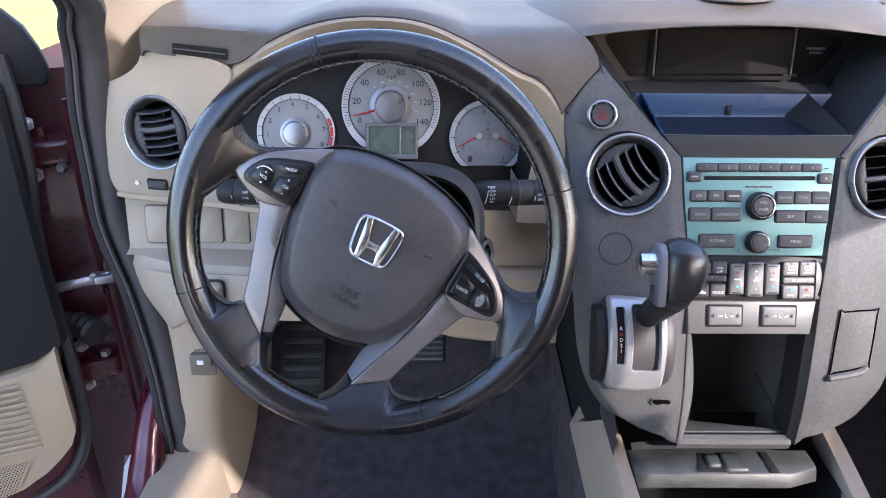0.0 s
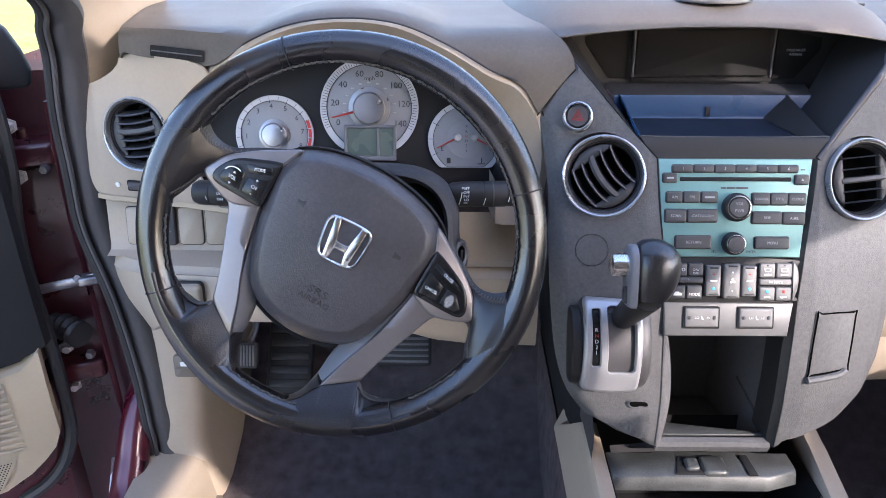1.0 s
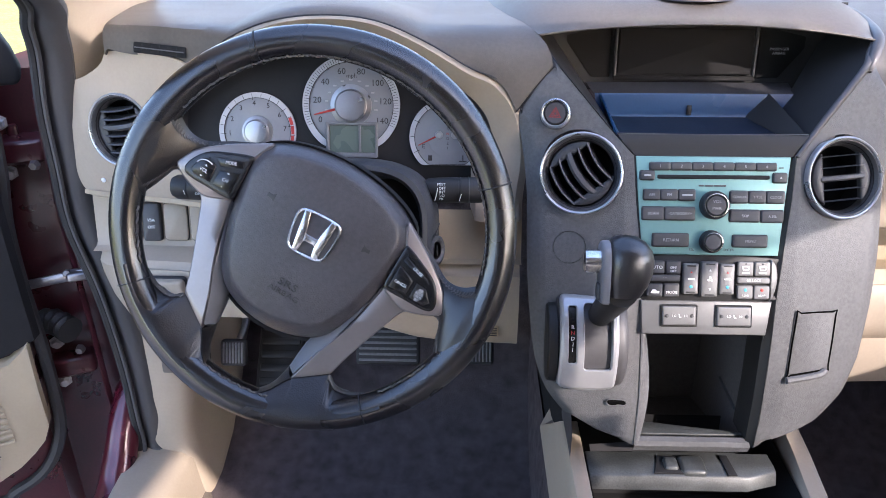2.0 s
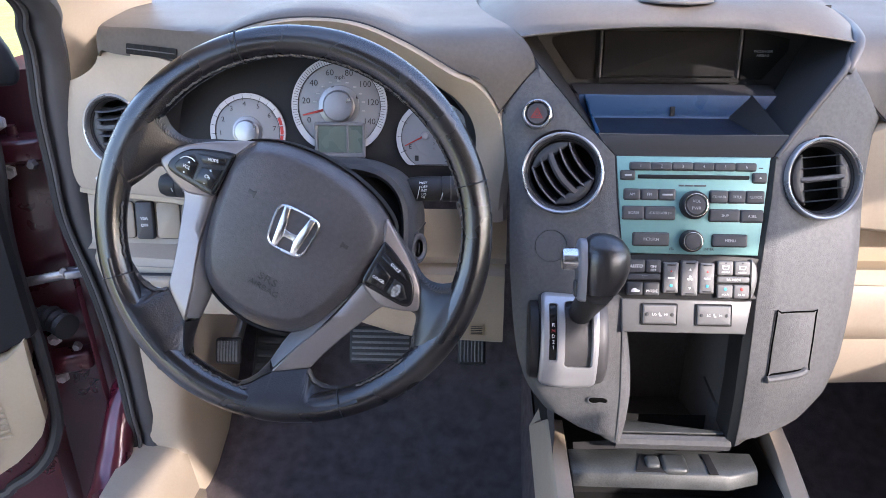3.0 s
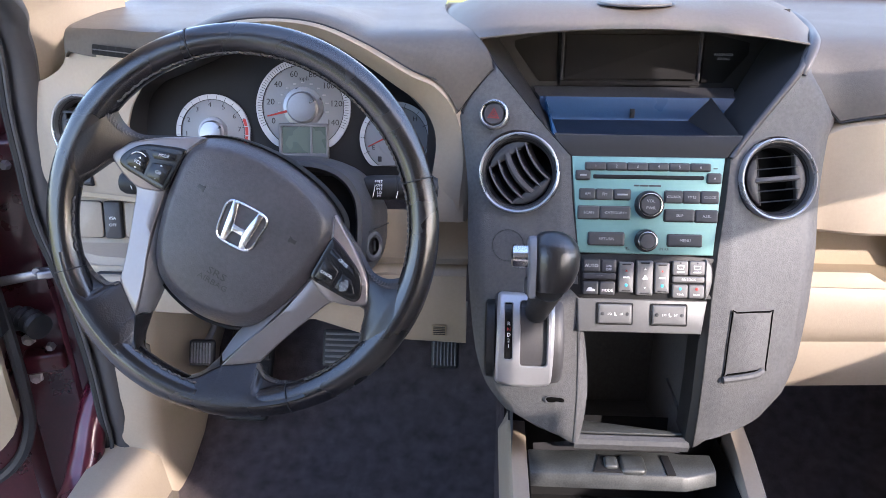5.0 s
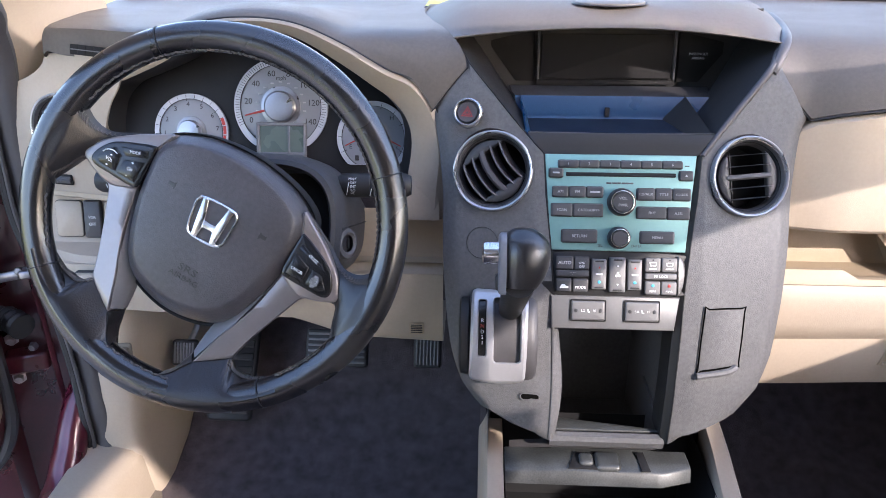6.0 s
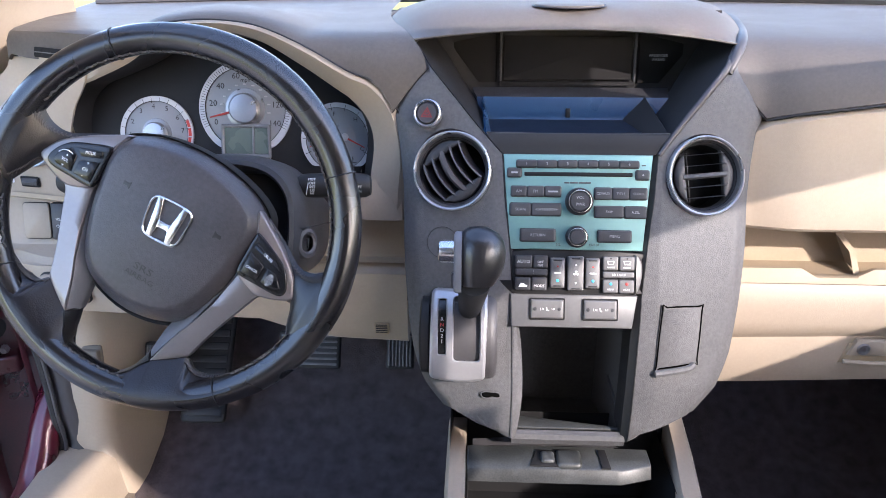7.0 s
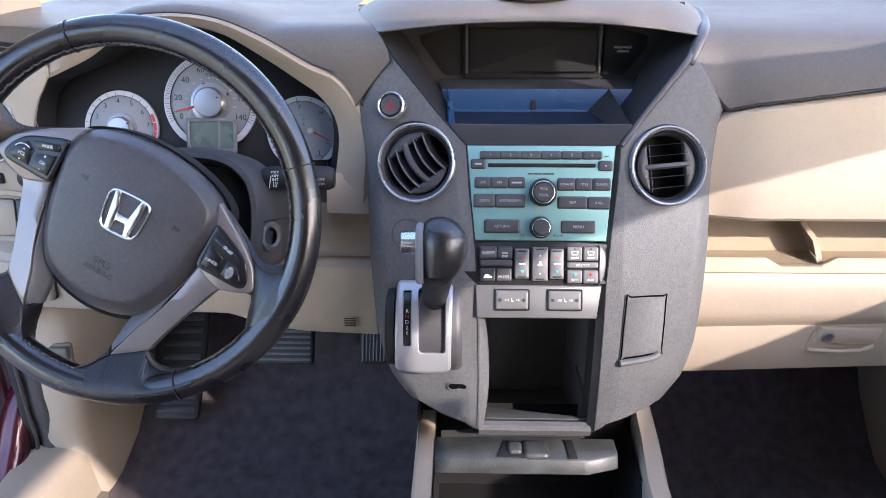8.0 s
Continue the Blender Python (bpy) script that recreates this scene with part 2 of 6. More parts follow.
SCREEN = mat("smoked_screen", (0.016, 0.0155, 0.016), 0.7, var=0.05, bump=0.0, spec=0.08)
# The bin's blue is the sky's reflection put into the base colour.
BINBLUE = mat("sky_tinted_bin_plastic", (0.007, 0.036, 0.092), 0.3, bump=0.3, grain=500, spec=0.4)
THREAD = mat("dark_thread", (0.075, 0.068, 0.064), 0.6, bump=0.2)
HEADLINER = mat("beige_headliner", (0.36, 0.32, 0.27), 0.9, var=0.08, bump=0.5, grain=300, spec=0.1)
CONCRETE = mat("pale_concrete", (0.42, 0.36, 0.32), 0.9, var=0.2, scale=3, bump=0.6, grain=60, dist=0.004, stain=0.2)
GRASS = mat("dry_grass", (0.42, 0.42, 0.13), 0.95, var=0.5, scale=4, bump=1.0, grain=30, dist=0.05, stain=0.4, spec=0.1)
GLASS = bpy.data.materials.new("clear_glass")
GLASS.use_nodes = True
gb = GLASS.node_tree.nodes["Principled BSDF"]
gb.inputs["Transmission Weight"].default_value, gb.inputs["Roughness"].default_value, gb.inputs["IOR"].default_value = 1.0, 0.02, 1.02
# Bin floor, with a weaker tint of the same reflected sky.
BINFLOOR = mat("bin_floor_sky_tint", (0.008, 0.012, 0.022), 0.4, bump=0.4, grain=500, spec=0.25)
TRAYGREY = mat("scuffed_grey_plastic", (0.045, 0.048, 0.047), 0.42, var=0.7, scale=60, bump=0.3, grain=900, dist=0.0005, stain=0.6, spec=0.7)
ZINC = mat("pale_zinc", (0.55, 0.55, 0.58), 0.4, metal=0.3, var=0.2, bump=0.1)
TAUPE = mat("taupe_plastic", (0.13, 0.112, 0.092), 0.5, var=0.1, bump=0.3)
# Near-black in place of the darkness inside the uncut slot and lid gap.
HOLE = mat("unlit_slot", (0.003, 0.003, 0.003), 0.9, bump=0.0, spec=0.05)
THROAT = mat("black_shroud_plastic", (0.012, 0.012, 0.014), 0.55, var=0.15, bump=0.4, grain=700, spec=0.25)
CAPMETAL = mat("brushed_cap_metal", (0.34, 0.34, 0.36), 0.30, metal=0.8, var=0.06, bump=0.05)
RIBGREY = mat("worn_rib_rubber", (0.15, 0.15, 0.155), 0.5, var=0.4, bump=0.3, stain=0.4)
KNOBSKIN = mat("pricked_black_leather", (0.017, 0.016, 0.017), 0.30, var=0.3, bump=0.28, grain=480, cells=True, dist=0.0004, stain=0.3, spec=0.8)
DIMRED = mat("dim_red_print", (0.24, 0.025, 0.025), 0.5, bump=0.0)
RINGMETAL = mat("satin_ring_metal", (0.42, 0.43, 0.45), 0.28, metal=0.75, var=0.04, bump=0.03)
GRAPHITE = mat("graphite_plastic", (0.17, 0.17, 0.185), 0.4, var=0.05, bump=0.1)

# ---- outside and body shell ----
solo("ground", sheet([[(x, y, -0.45) for x in (-400, -20, -6, 6, 20, 400)] for y in (-400, -20, 4, 20, 400)]), GRASS, "dry yellow-green lawn beyond the driveway", "grass", kind="structure")
solo("pavement", block(-6.0, -7.0, -0.50, 4.2, 6.2, -0.445, 0.006), CONCRETE, "pale pinkish concrete driveway under the car", "driveway", kind="structure")

FLOOR = [(-0.9, 0.0), (0.5, 0.0), (0.95, 0.008), (1.06, 0.017), (1.14, 0.045), (1.24, 0.11), (1.36, 0.23), (1.46, 0.40), (1.50, 0.62)]
rows = []
for k in range(61):
    x = -0.40 + 1.56 * k / 60
    rows.append([(x, y, z + 0.004 * noise.noise((x * 9, y * 9, 0))) for y, z in FLOOR])
solo("floor", sheet(rows), CARPET, "charcoal carpeted floor and toe board, dusty and worn", "floor", kind="structure")
solo("ceiling", block(-0.36, -1.7, 1.235, 1.10, 0.30, 1.27, 0.01), HEADLINER, "beige woven headliner under the roof", "headliner", kind="structure")
# Out of view; closes the cabin, dark to keep bounced light low.
solo("wall_back", block(-0.55, -1.75, 0.0, 1.22, -1.70, 1.27, 0.01), GARNISH, "unseen plain dark grey wall behind the seats, cutting light from behind", "wall", kind="structure")
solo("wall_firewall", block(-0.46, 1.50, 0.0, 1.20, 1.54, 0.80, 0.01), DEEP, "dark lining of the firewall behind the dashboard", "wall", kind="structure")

# passenger side of the body: lower wall, front pillar and roof rail round the side window
BELT = [(-1.7, 0.80), (0.0, 0.75), (0.39, 0.719), (0.60, 0.678), (0.9, 0.66), (1.15, 0.66)]
rows = [[(x, y, z) for y, z in BELT] for x in (1.10, 1.16)]
solo("wall_right", sheet([[(1.10, y, -0.02) for y, z in BELT]] + rows + [[(1.16, y, -0.02) for y, z in BELT]]), IVORY_DARK, "beige passenger door lining below the window", "wall", kind="structure")


def rail_top(y):
    d = max(0.63 - y, 0)
    return 0.117 + 0.2 * d + 1.0 * min(max(d - 0.30, 0), 0.08)


RAIL = [(p.x, p.y) for p in curve([(1.15, 0.70, 0), (0.90, 0.79, 0), (0.62, 0.892, 0), (0.51, 0.935, 0), (0.33, 1.010, 0), (0.262, 1.036, 0), (0.132, 1.080, 0), (0.04, 1.108, 0), (-0.054, 1.130, 0), (-0.19, 1.138, 0), (-0.42, 1.152, 0), (-0.50, 1.172, 0), (-0.63, 1.192, 0), (-0.9, 1.21, 0), (-1.7, 1.215, 0)], 5)]
rows = [[(1.06, y, z) for y, z in RAIL], [(1.02, y, z + 0.03) for y, z in RAIL], [(1.01, y, z + 0.09) for y, z in RAIL], [(1.04, y, z + rail_top(y)) for y, z in RAIL], [(1.12, y, z + rail_top(y) - 0.01) for y, z in RAIL], [(1.12, y, z) for y, z in RAIL], [(1.06, y, z) for y, z in RAIL]]
solo("pillar_right", sheet(rows), IVORY, "ivory front pillar and roof rail on the passenger side", "pillar", kind="structure")
# Out of view; its front edge is set to keep sun off the ledge.
solo("windshield_header", block(-0.33, 0.27, 1.178, 1.05, 0.368, 1.245, 0.01), HEADLINER, "unseen beige trim over the windshield, sized to shade the bin ledge", "trim", kind="structure")
ws = thing("window_1", I4, "clear windshield with a black rubber seal at its foot", "windshield", kind="structure")
pane = part("pane", sheet([[(-0.36 + 1.5 * k / 12, 1.40 - 0.10 * ((k - 6) / 6) ** 2, 0.838) for k in range(13)], [(-0.31 + 1.38 * k / 12, 0.31, 1.205) for k in range(13)]]), GLASS, ws)
pane.visible_shadow = False
part("seal", sweep([(-0.40 + 1.54 * k / 24, 1.392 - 0.12 * ((k - 12) / 12) ** 2, 0.838) for k in range(25)], 0.009, 8), RUBBER, ws, "black rubber seal")

# Two unseen walls added to cut sky light from the rear sides.
solo("wall_right_rear", block(1.06, -1.7, -0.02, 1.16, -0.95, 1.26, 0.01), IVORY_DARK, "unseen beige wall behind the passenger's window, shutting out light", "wall", kind="structure")
solo("wall_left_rear", block(-0.52, -1.7, -0.02, -0.46, -0.30, 1.26, 0.01), IVORY_DARK, "unseen beige wall behind the driver's doorway, shutting out light", "wall", kind="structure")
# the pillar is out of view; its forward bulge keeps sun off the floor
PILLAR_FRONT = [(0.70, -0.180), (0.895, -0.176), (0.925, -0.078), (0.975, -0.070), (1.01, -0.155), (1.06, -0.150), (1.25, -0.148)]
solo("pillar_middle", sheet([[(x, y, z) for z, y in q] for x, q in ((1.05, PILLAR_FRONT), (1.05, [(z, -0.218 - 0.53 * (z - 0.70)) for z, y in PILLAR_FRONT]), (1.09, [(z, -0.15 - 0.45 * (z - 0.70)) for z, y in PILLAR_FRONT]), (1.09, [(z, y + 0.008) for z, y in PILLAR_FRONT]))]), IVORY_DARK, "unseen beige middle pillar behind the passenger's window, shaped to block sun", "pillar", kind="structure")
# driver's door opening: hinge pillar, trim, seal, sill
hp = thing("hinge_pillar", pose(-0.55, 1.06, 0), "maroon painted hinge pillar of the open doorway", "door jamb", kind="structure")
part("pillar_panel", sheet([[(x, 1.035 + 0.04 * math.sin((x + 0.62) * 12) + (0.02 if z > 0.6 else 0), z if z > 0.15 else (0.12 if x > -0.53 else 0.055 if x > -0.575 else -0.08)) for x in (-0.66, -0.63, -0.60, -0.57, -0.54, -0.51, -0.48, -0.46)] for z in (0.12, 0.2, 0.35, 0.5, 0.65, 0.75)]), MAROON_DULL, hp, m=I4)
part("jamb_rib", sweep(curve([(-0.522, 1.045, 0.10), (-0.526, 1.045, 0.3), (-0.530, 1.04, 0.55), (-0.52, 1.03, 0.72)], 5), 0.005, 8, squash=0.6), MAROON_DULL, hp, m=I4)
for z in (0.30, 0.62):
    part("bolt", lathe([(0, 0.010), (0.006, 0.010), (0.008, 0.004), (0.008, 0)], 6), STEEL, hp, "zinc bolt", pose(-0.545, 1.032, z, 90))
SILL = curve([(-0.482, -0.5, 0.068), (-0.482, 0.3, 0.068), (-0.482, 0.75, 0.072), (-0.482, 0.90, 0.088), (-0.481, 0.955, 0.130), (-0.479, 0.99, 0.180), (-0.477, 1.02, 0.215), (-0.474, 1.06, 0.235)], 6)
part("rocker", sweep(SILL, [0.028 - 0.006 * max(0, (p.z - 0.12) / 0.12) for p in SILL], 16, squash=0.9), MAROON, hp, "glossy maroon sill", I4)
APERTURE = curve([(-0.452, -0.4, 0.078), (-0.452, 0.5, 0.078), (-0.450, 0.92, 0.080), (-0.440, 0.985, 0.125), (-0.438, 0.985, 0.205), (-0.440, 0.985, 0.313), (-0.449, 0.98, 0.439), (-0.467, 0.975, 0.552), (-0.461, 0.965, 0.641), (-0.454, 0.955, 0.723), (-0.438, 0.94, 0.798), (-0.425, 0.915, 0.837), (-0.405, 0.88, 0.874), (-0.385, 0.75, 0.945), (-0.36, 0.60, 1.02), (-0.335, 0.33, 1.17), (-0.335, -0.3, 1.23)], 6)
ws2 = thing("door_seal", I4, "black rubber weatherstrip round the doorway", "weatherstrip")
part("seal_bulb", sweep([p + Vector((-0.017, -0.004, 0)) for p in APERTURE], 0.0065, 8), RUBBER, ws2, "hollow rubber bulb")
part("seal_flange", sweep([p + Vector((-0.008, -0.009, 0)) for p in APERTURE], 0.0035, 6), GARNISH, ws2, "grey flange of the seal")
solo("doorway_trim", sweep([p + Vector((0.004, 0.012, 0)) for p in APERTURE], 0.021, 12, squash=0.75), GARNISH, "dark grey plastic trim along the doorway edge", "trim")

rows = []
for p in [q for q in APERTURE if q.z > 0.70 and q.y > -0.2]:
    g = min(max((p.z - 0.88) / 0.14, 0), 1)
    d = Vector((0.05 + 0.06 * g, 0.22 - 0.10 * g, 0.02 + 0.01 * g)) if p.y > 0.5 else Vector((0.10, 0.03, 0.05))
    row = [p + Vector((0.006, 0.004, 0)) + d * t + Vector((0.018, -0.014, 0.010)) * math.sin(math.pi * min(t * 1.2, 1)) for t in (0, 0.08, 0.2, 0.35, 0.5, 0.65, 0.8, 0.92, 1.0)]
    rows.append(row)
solo("pillar_left", sheet(rows), IVORY, "ivory front pillar trim beside the dashboard", "pillar", kind="structure")

# footwell side and scuff plate
rows = []
for z, x0 in ((-0.01, -0.385), (0.06, -0.392), (0.15, -0.400), (0.25, -0.388), (0.35, -0.376), (0.45, -0.380), (0.56, -0.384)):
    edge = 0.985 - 0.03 * (z > 0.5)
    rows.append([(x0 - 0.054, edge + 0.030, z), (x0 - 0.045, edge + 0.006, z), (x0 - 0.028, edge + 0.001, z), (x0 - 0.004, edge + 0.004, z), (x0 + 0.012, edge + 0.007, z), (x0 + 0.024, edge + 0.016, z), (x0 + 0.030, edge + 0.035, z), (x0 + 0.034, 1.08, z), (x0 + 0.040, 1.20, z), (x0 + 0.048, 1.36, z), (x0 + 0.056, 1.48, z)])
kick = thing("kick_panel", pose(-0.41, 1.0, 0), "beige kick panel at the side of the footwell", "trim panel")
part("panel", sheet(rows), IVORY, kick, m=I4)
rel = part("release_recess", plate(rrect(-0.020, -0.026, 0.020, 0.022, 0.004), 0.004, 0.001), TAUPE, kick, "taupe finger recess", leaning(-0.374, 0.991, 0.312, 5))
part("release_lever", plate(rrect(-0.016, -0.006, 0.017, 0.017, 0.003), 0.010, 0.002), TAUPE, rel, "taupe hood release lever", leaning(-0.374, 0.988, 0.312, 5))
part("hood_symbol", plate(rrect(-0.005, 0.0005, 0.005, 0.008, 0.001), 0.0006, 0.0001), WHITE, rel, "white symbol", leaning(-0.374, 0.977, 0.3125, 5))
scuff = thing("scuff_plate", pose(-0.42, 0.8, 0.12), "beige plastic scuff plate on the door sill", "scuff plate")
prof_s = [(-0.478, 0.085), (-0.475, 0.118), (-0.467, 0.131), (-0.445, 0.132), (-0.415, 0.127), (-0.390, 0.117), (-0.376, 0.100), (-0.370, 0.05), (-0.362, -0.01)]
rows = []
for y, dz in ((-0.9, -0.010), (0.0, -0.010), (0.5, -0.008), (0.75, -0.006), (0.88, -0.004), (0.97, 0.0), (1.006, 0.002), (1.014, -0.004)):
    rows.append([(x, y, z + dz) for x, z in prof_s])
rows.append([(x, 1.016, z - 0.05) for x, z in prof_s])
part("plate", sheet(rows), IVORY, scuff, m=I4)

# taupe carpet that shows between the scuff plate and the dark mat
rows = []
for y, w in ((-0.9, 0.06), (0.5, 0.055), (0.80, 0.050), (0.90, 0.046), (0.96, 0.036), (1.0, 0.020), (1.03, 0.004)):
    rows.append([(-0.372 + w * q, y, 0.030 - 0.022 * q + 0.0015 * noise.noise((q * 9, y * 60, 3))) for q in (0, 0.25, 0.5, 0.75, 1.0)])
solo("carpet_edge", sheet(rows), CARPET_BEIGE, "taupe carpet strip beside the scuff plate", "carpet", kind="structure")

# ---- dashboard ----
def lerp(table, x):
    return float(np.interp(x, [p[0] for p in table], [p[1] for p in table]))


dash = thing("dashboard", pose(0.37, 1.0, 0.4), "two-tone dashboard with dark grey top and ivory lower panels", "dashboard")
FRONT_Z = [(p.x, p.y) for p in curve([(-0.362, 0.806), (-0.345, 0.803), (-0.30, 0.798), (-0.25, 0.796), (-0.22, 0.811), (-0.194, 0.828), (-0.14, 0.849), (-0.08, 0.856), (-0.02, 0.850), (0.036, 0.827), (0.09, 0.797), (0.124, 0.780), (0.138, 0.760), (0.1435, 0.748), (0.150, 0.755), (0.165, 0.774), (0.188, 0.800)], 5) for p in [Vector((p[0], p[1]))]]
FRONT_Y = [(-0.362, 0.942), (-0.345, 0.936), (-0.30, 0.932), (-0.25, 0.912), (-0.194, 0.892), (-0.14, 0.886), (0.09, 0.885), (0.135, 0.882), (0.1435, 0.880), (0.165, 0.887), (0.188, 0.894)]
LIP_LEFT = [(0.80, 0.190), (0.894, 0.187), (0.900, 0.180), (0.916, 0.169), (0.945, 0.158), (1.02, 0.137), (1.10, 0.121), (1.17, 0.113), (1.5, 0.113)]
rows = []
for k in range(81):
    x = -0.362 + 0.548 * k / 80
    zf, yf = lerp(FRONT_Z, x), lerp(FRONT_Y, x)
    zt = max(zf + 0.010, 0.837)
    row = [(x, yf + 0.030, zf - 0.008), (x, yf + 0.0015, zf - 0.0008)]
    f = min(max((-0.17 - x) / 0.06, 0), 1)
    for dy, b, steep, sb in ((0, 0, 0, 0), (0.003, 0.30, 0.002, 0.40), (0.010, 0.62, 0.004, 0.74), (0.025, 0.86, 0.009, 0.92), (0.05, 0.97, 0.022, 0.98), (0.08, 1.0, 0.08, 1.0)):
        row.append((x, yf + dy + (steep - dy) * f, zf + (b + (sb - b) * f) * (zt - zf)))
    for y in (1.02, 1.10, 1.18, 1.40):
        f = min(1, (y - 0.96) / 0.2)
        row.append((x, y, zt + (0.836 - zt) * f))
    flare = min(max((-0.25 - x) / 0.09, 0), 1) * 0.16
    rows.append([(min(a - flare * max(0, b - 0.95), lerp(LIP_LEFT, b)), b, c) for a, b, c in row])
side = [[(p[0] - d, p[1], p[2] - e) for p in rows[0]] for d, e in ((0.006, 0.007), (0.003, 0.002))]
part("driver_top", sheet(side + rows), DASHTOP, dash, "dark grey soft dash skin", I4)
rows = []
RIGHT_Y = [(0.545, 0.902), (0.5532, 0.8995), (0.5641, 0.897), (0.5825, 0.891), (0.6011, 0.8845), (0.64, 0.876), (0.68, 0.872)]
RIGHT_Z = [(0.545, 0.806), (0.5532, 0.7972), (0.5641, 0.7863), (0.5825, 0.7638), (0.6011, 0.7415), (0.61, 0.7440), (0.62, 0.7465), (0.635, 0.7505), (0.67, 0.756), (0.774, 0.770), (0.9, 0.780), (1.14, 0.784)]
for k in range(49):
    x = 0.5535 + 0.5865 * k / 48
    zf, yf = lerp(RIGHT_Z, x), lerp(RIGHT_Y, x)
    row = [(x, yf + 0.03, zf - 0.012), (x, yf + 0.004, zf - 0.004)]
    for dy, b in ((0, 0.0), (0.006, 0.22), (0.018, 0.46), (0.036, 0.70), (0.06, 0.87), (0.09, 0.96), (0.13, 1.0)):
        row.append((x, yf + dy, zf + b * (0.830 - zf)))
    row += [(x, y, 0.831) for y in (1.08, 1.16, 1.44)]
    rows.append([(max(a, 0.732 - lerp(LIP_LEFT, b)), b, c) for a, b, c in row])
part("passenger_top", sheet(rows), DASHTOP, dash, "dark grey soft dash skin", I4)
part("panel_gap", sweep([(x, lerp(RIGHT_Y, x) + 0.0005, lerp(RIGHT_Z, x) - 0.0030) for x in [0.5535 + 0.5865 * k / 60 for k in range(61)]], [0.0009 if k < 6 else 0.0020 for k in range(61)], 6), BLACK, dash, "dark gap under the dash skin", I4)

# display hood between them
HOOD_W = [(0.91, 0.203), (0.93, 0.205), (0.96, 0.219), (1.02, 0.235), (1.10, 0.250), (1.17, 0.257), (1.40, 0.257)]
rows = []
for k in range(49):
    s = -1 + 2 * k / 48
    ze = 0.8415 - 0.0125 * s * s - 0.004 * max(s, 0) ** 2
    ye = 0.930 - 0.012 * abs(s) ** 3
    drop = 0.036 * abs(s) ** 7
    row = [(ye + 0.09, ze - 0.010), (ye + 0.012, ze - 0.004), (ye + 0.004, ze - 0.0032), (ye + 0.0005, ze - 0.0015), (ye + 0.001, ze), (ye + 0.012, ze + 0.008 - 0.25 * drop), (ye + 0.03, ze + 0.018 - 0.55 * drop),
           (ye + 0.07, 0.864 - drop), (1.08, 0.866 - drop), (1.16, 0.858 - drop * 0.9), (1.28, 0.838 - drop * 0.4), (1.36, 0.822)]
    rows.append([(0.366 + s * lerp(HOOD_W, y), y, z) for y, z in row])
hood = part("display_hood", sheet(rows), DASHTOP, dash, "dark grey hood over the display", I4)
for s in (-1, 1):
    lip = curve([(0.366 + s * a, b, c) for a, b, c in ((0.185, 0.894, 0.794), (0.190, 0.899, 0.803), (0.201, 0.916, 0.819), (0.212, 0.945, 0.827), (0.233, 1.02, 0.829), (0.249, 1.10, 0.830), (0.257, 1.17, 0.829), (0.255, 1.30, 0.820))], 4)
    # The right lip's own shade is put in with a darker grey.
    part("hood_lip", sweep(lip, [(0.0022 if s < 0 else 0.0050) + 0.0020 * min(k, 8) / 8 for k in range(len(lip))], 10, squash=0.8), DASHTOP if s < 0 else GARNISH, dash, "rounded edge of the display hood", I4)
part("speaker_lid", plate([(0.045 * math.cos(a * math.pi / 16), 0.034 * math.sin(a * math.pi / 16)) for a in range(32)], 0.003, 0.0008), DASHTOP, dash, "oval lid edged by a dark gap", pose(0.366, 0.988, 0.8625))
part("lid_gap", lathe([(0.0455, 0), (0.0475, 0.0012), (0.0485, 0)], 40), BLACK, dash, "dark gap", pose(0.366, 0.988, 0.8628) @ Matrix.Diagonal((1, 0.757, 1, 1)))

# slim defroster grille at the driver's end
gr = part("defroster_grille", plate(rrect(-0.036, -0.0065, 0.036, 0.0065, 0.002), 0.002, 0.0005), DEEP, dash, "slim black defroster slot", pose(-0.289, 0.9225, 0.8085, 0, 0, -13) @ pose(0, 0, 0, 78, 0, 0) @ pose(0, 0, 0, 0, 0, -3))
part("slat", plate(rrect(-0.034, -0.0006, 0.034, 0.0008, 0.0004), 0.0014, 0.0003, 0.002), STACK, gr, "thin grey slat")
for u in (-0.024, -0.012, 0.0, 0.012, 0.024):
    part("rib", plate(rrect(u, -0.006, u + 0.0008, 0.006, 0.0003), 0.0006, 0.0002, 0.002), THROAT, gr)


def radial(outline, c, r, lift, rows=9, extra=40):
    """A face from a round hole to an outline; lift gives the place of a point (a, b, share of the way)."""
    angles = {round(math.atan2(b - c[1], a - c[0]), 5) for a, b in outline} | {round(-math.pi + 2 * math.pi * k / extra, 5) for k in range(extra)}
    rays = []
    n = len(outline)
    for an in sorted(angles):
        d = (math.cos(an), math.sin(an))
        best = None
        for i in range(n):
            (x1, y1), (x2, y2) = outline[i], outline[(i + 1) % n]
            ex, ey = x2 - x1, y2 - y1
            det = d[0] * -ey + ex * d[1]
            if abs(det) < 1e-12:
                continue
            t = ((x1 - c[0]) * -ey + ex * (y1 - c[1])) / det
            u = (d[0] * (y1 - c[1]) - d[1] * (x1 - c[0])) / det
            if t > 1e-6 and -1e-4 <= u <= 1 + 1e-4 and (best is None or t > best):
                best = t
        if best:
            rays.append((d, best))
    out = []
    for k in range(rows + 1):
        s = k / rows
        out.append([lift(c[0] + d[0] * (r + (t - r) * s), c[1] + d[1] * (r + (t - r) * s), s) for d, t in rays])
    return sheet(out, True)


# ivory panel round the driver's air vent
def left_y(x):
    return lerp([(-0.46, 0.968), (-0.42, 0.951), (-0.36, 0.938), (-0.30, 0.924), (-0.25, 0.908), (-0.20, 0.898)], x)


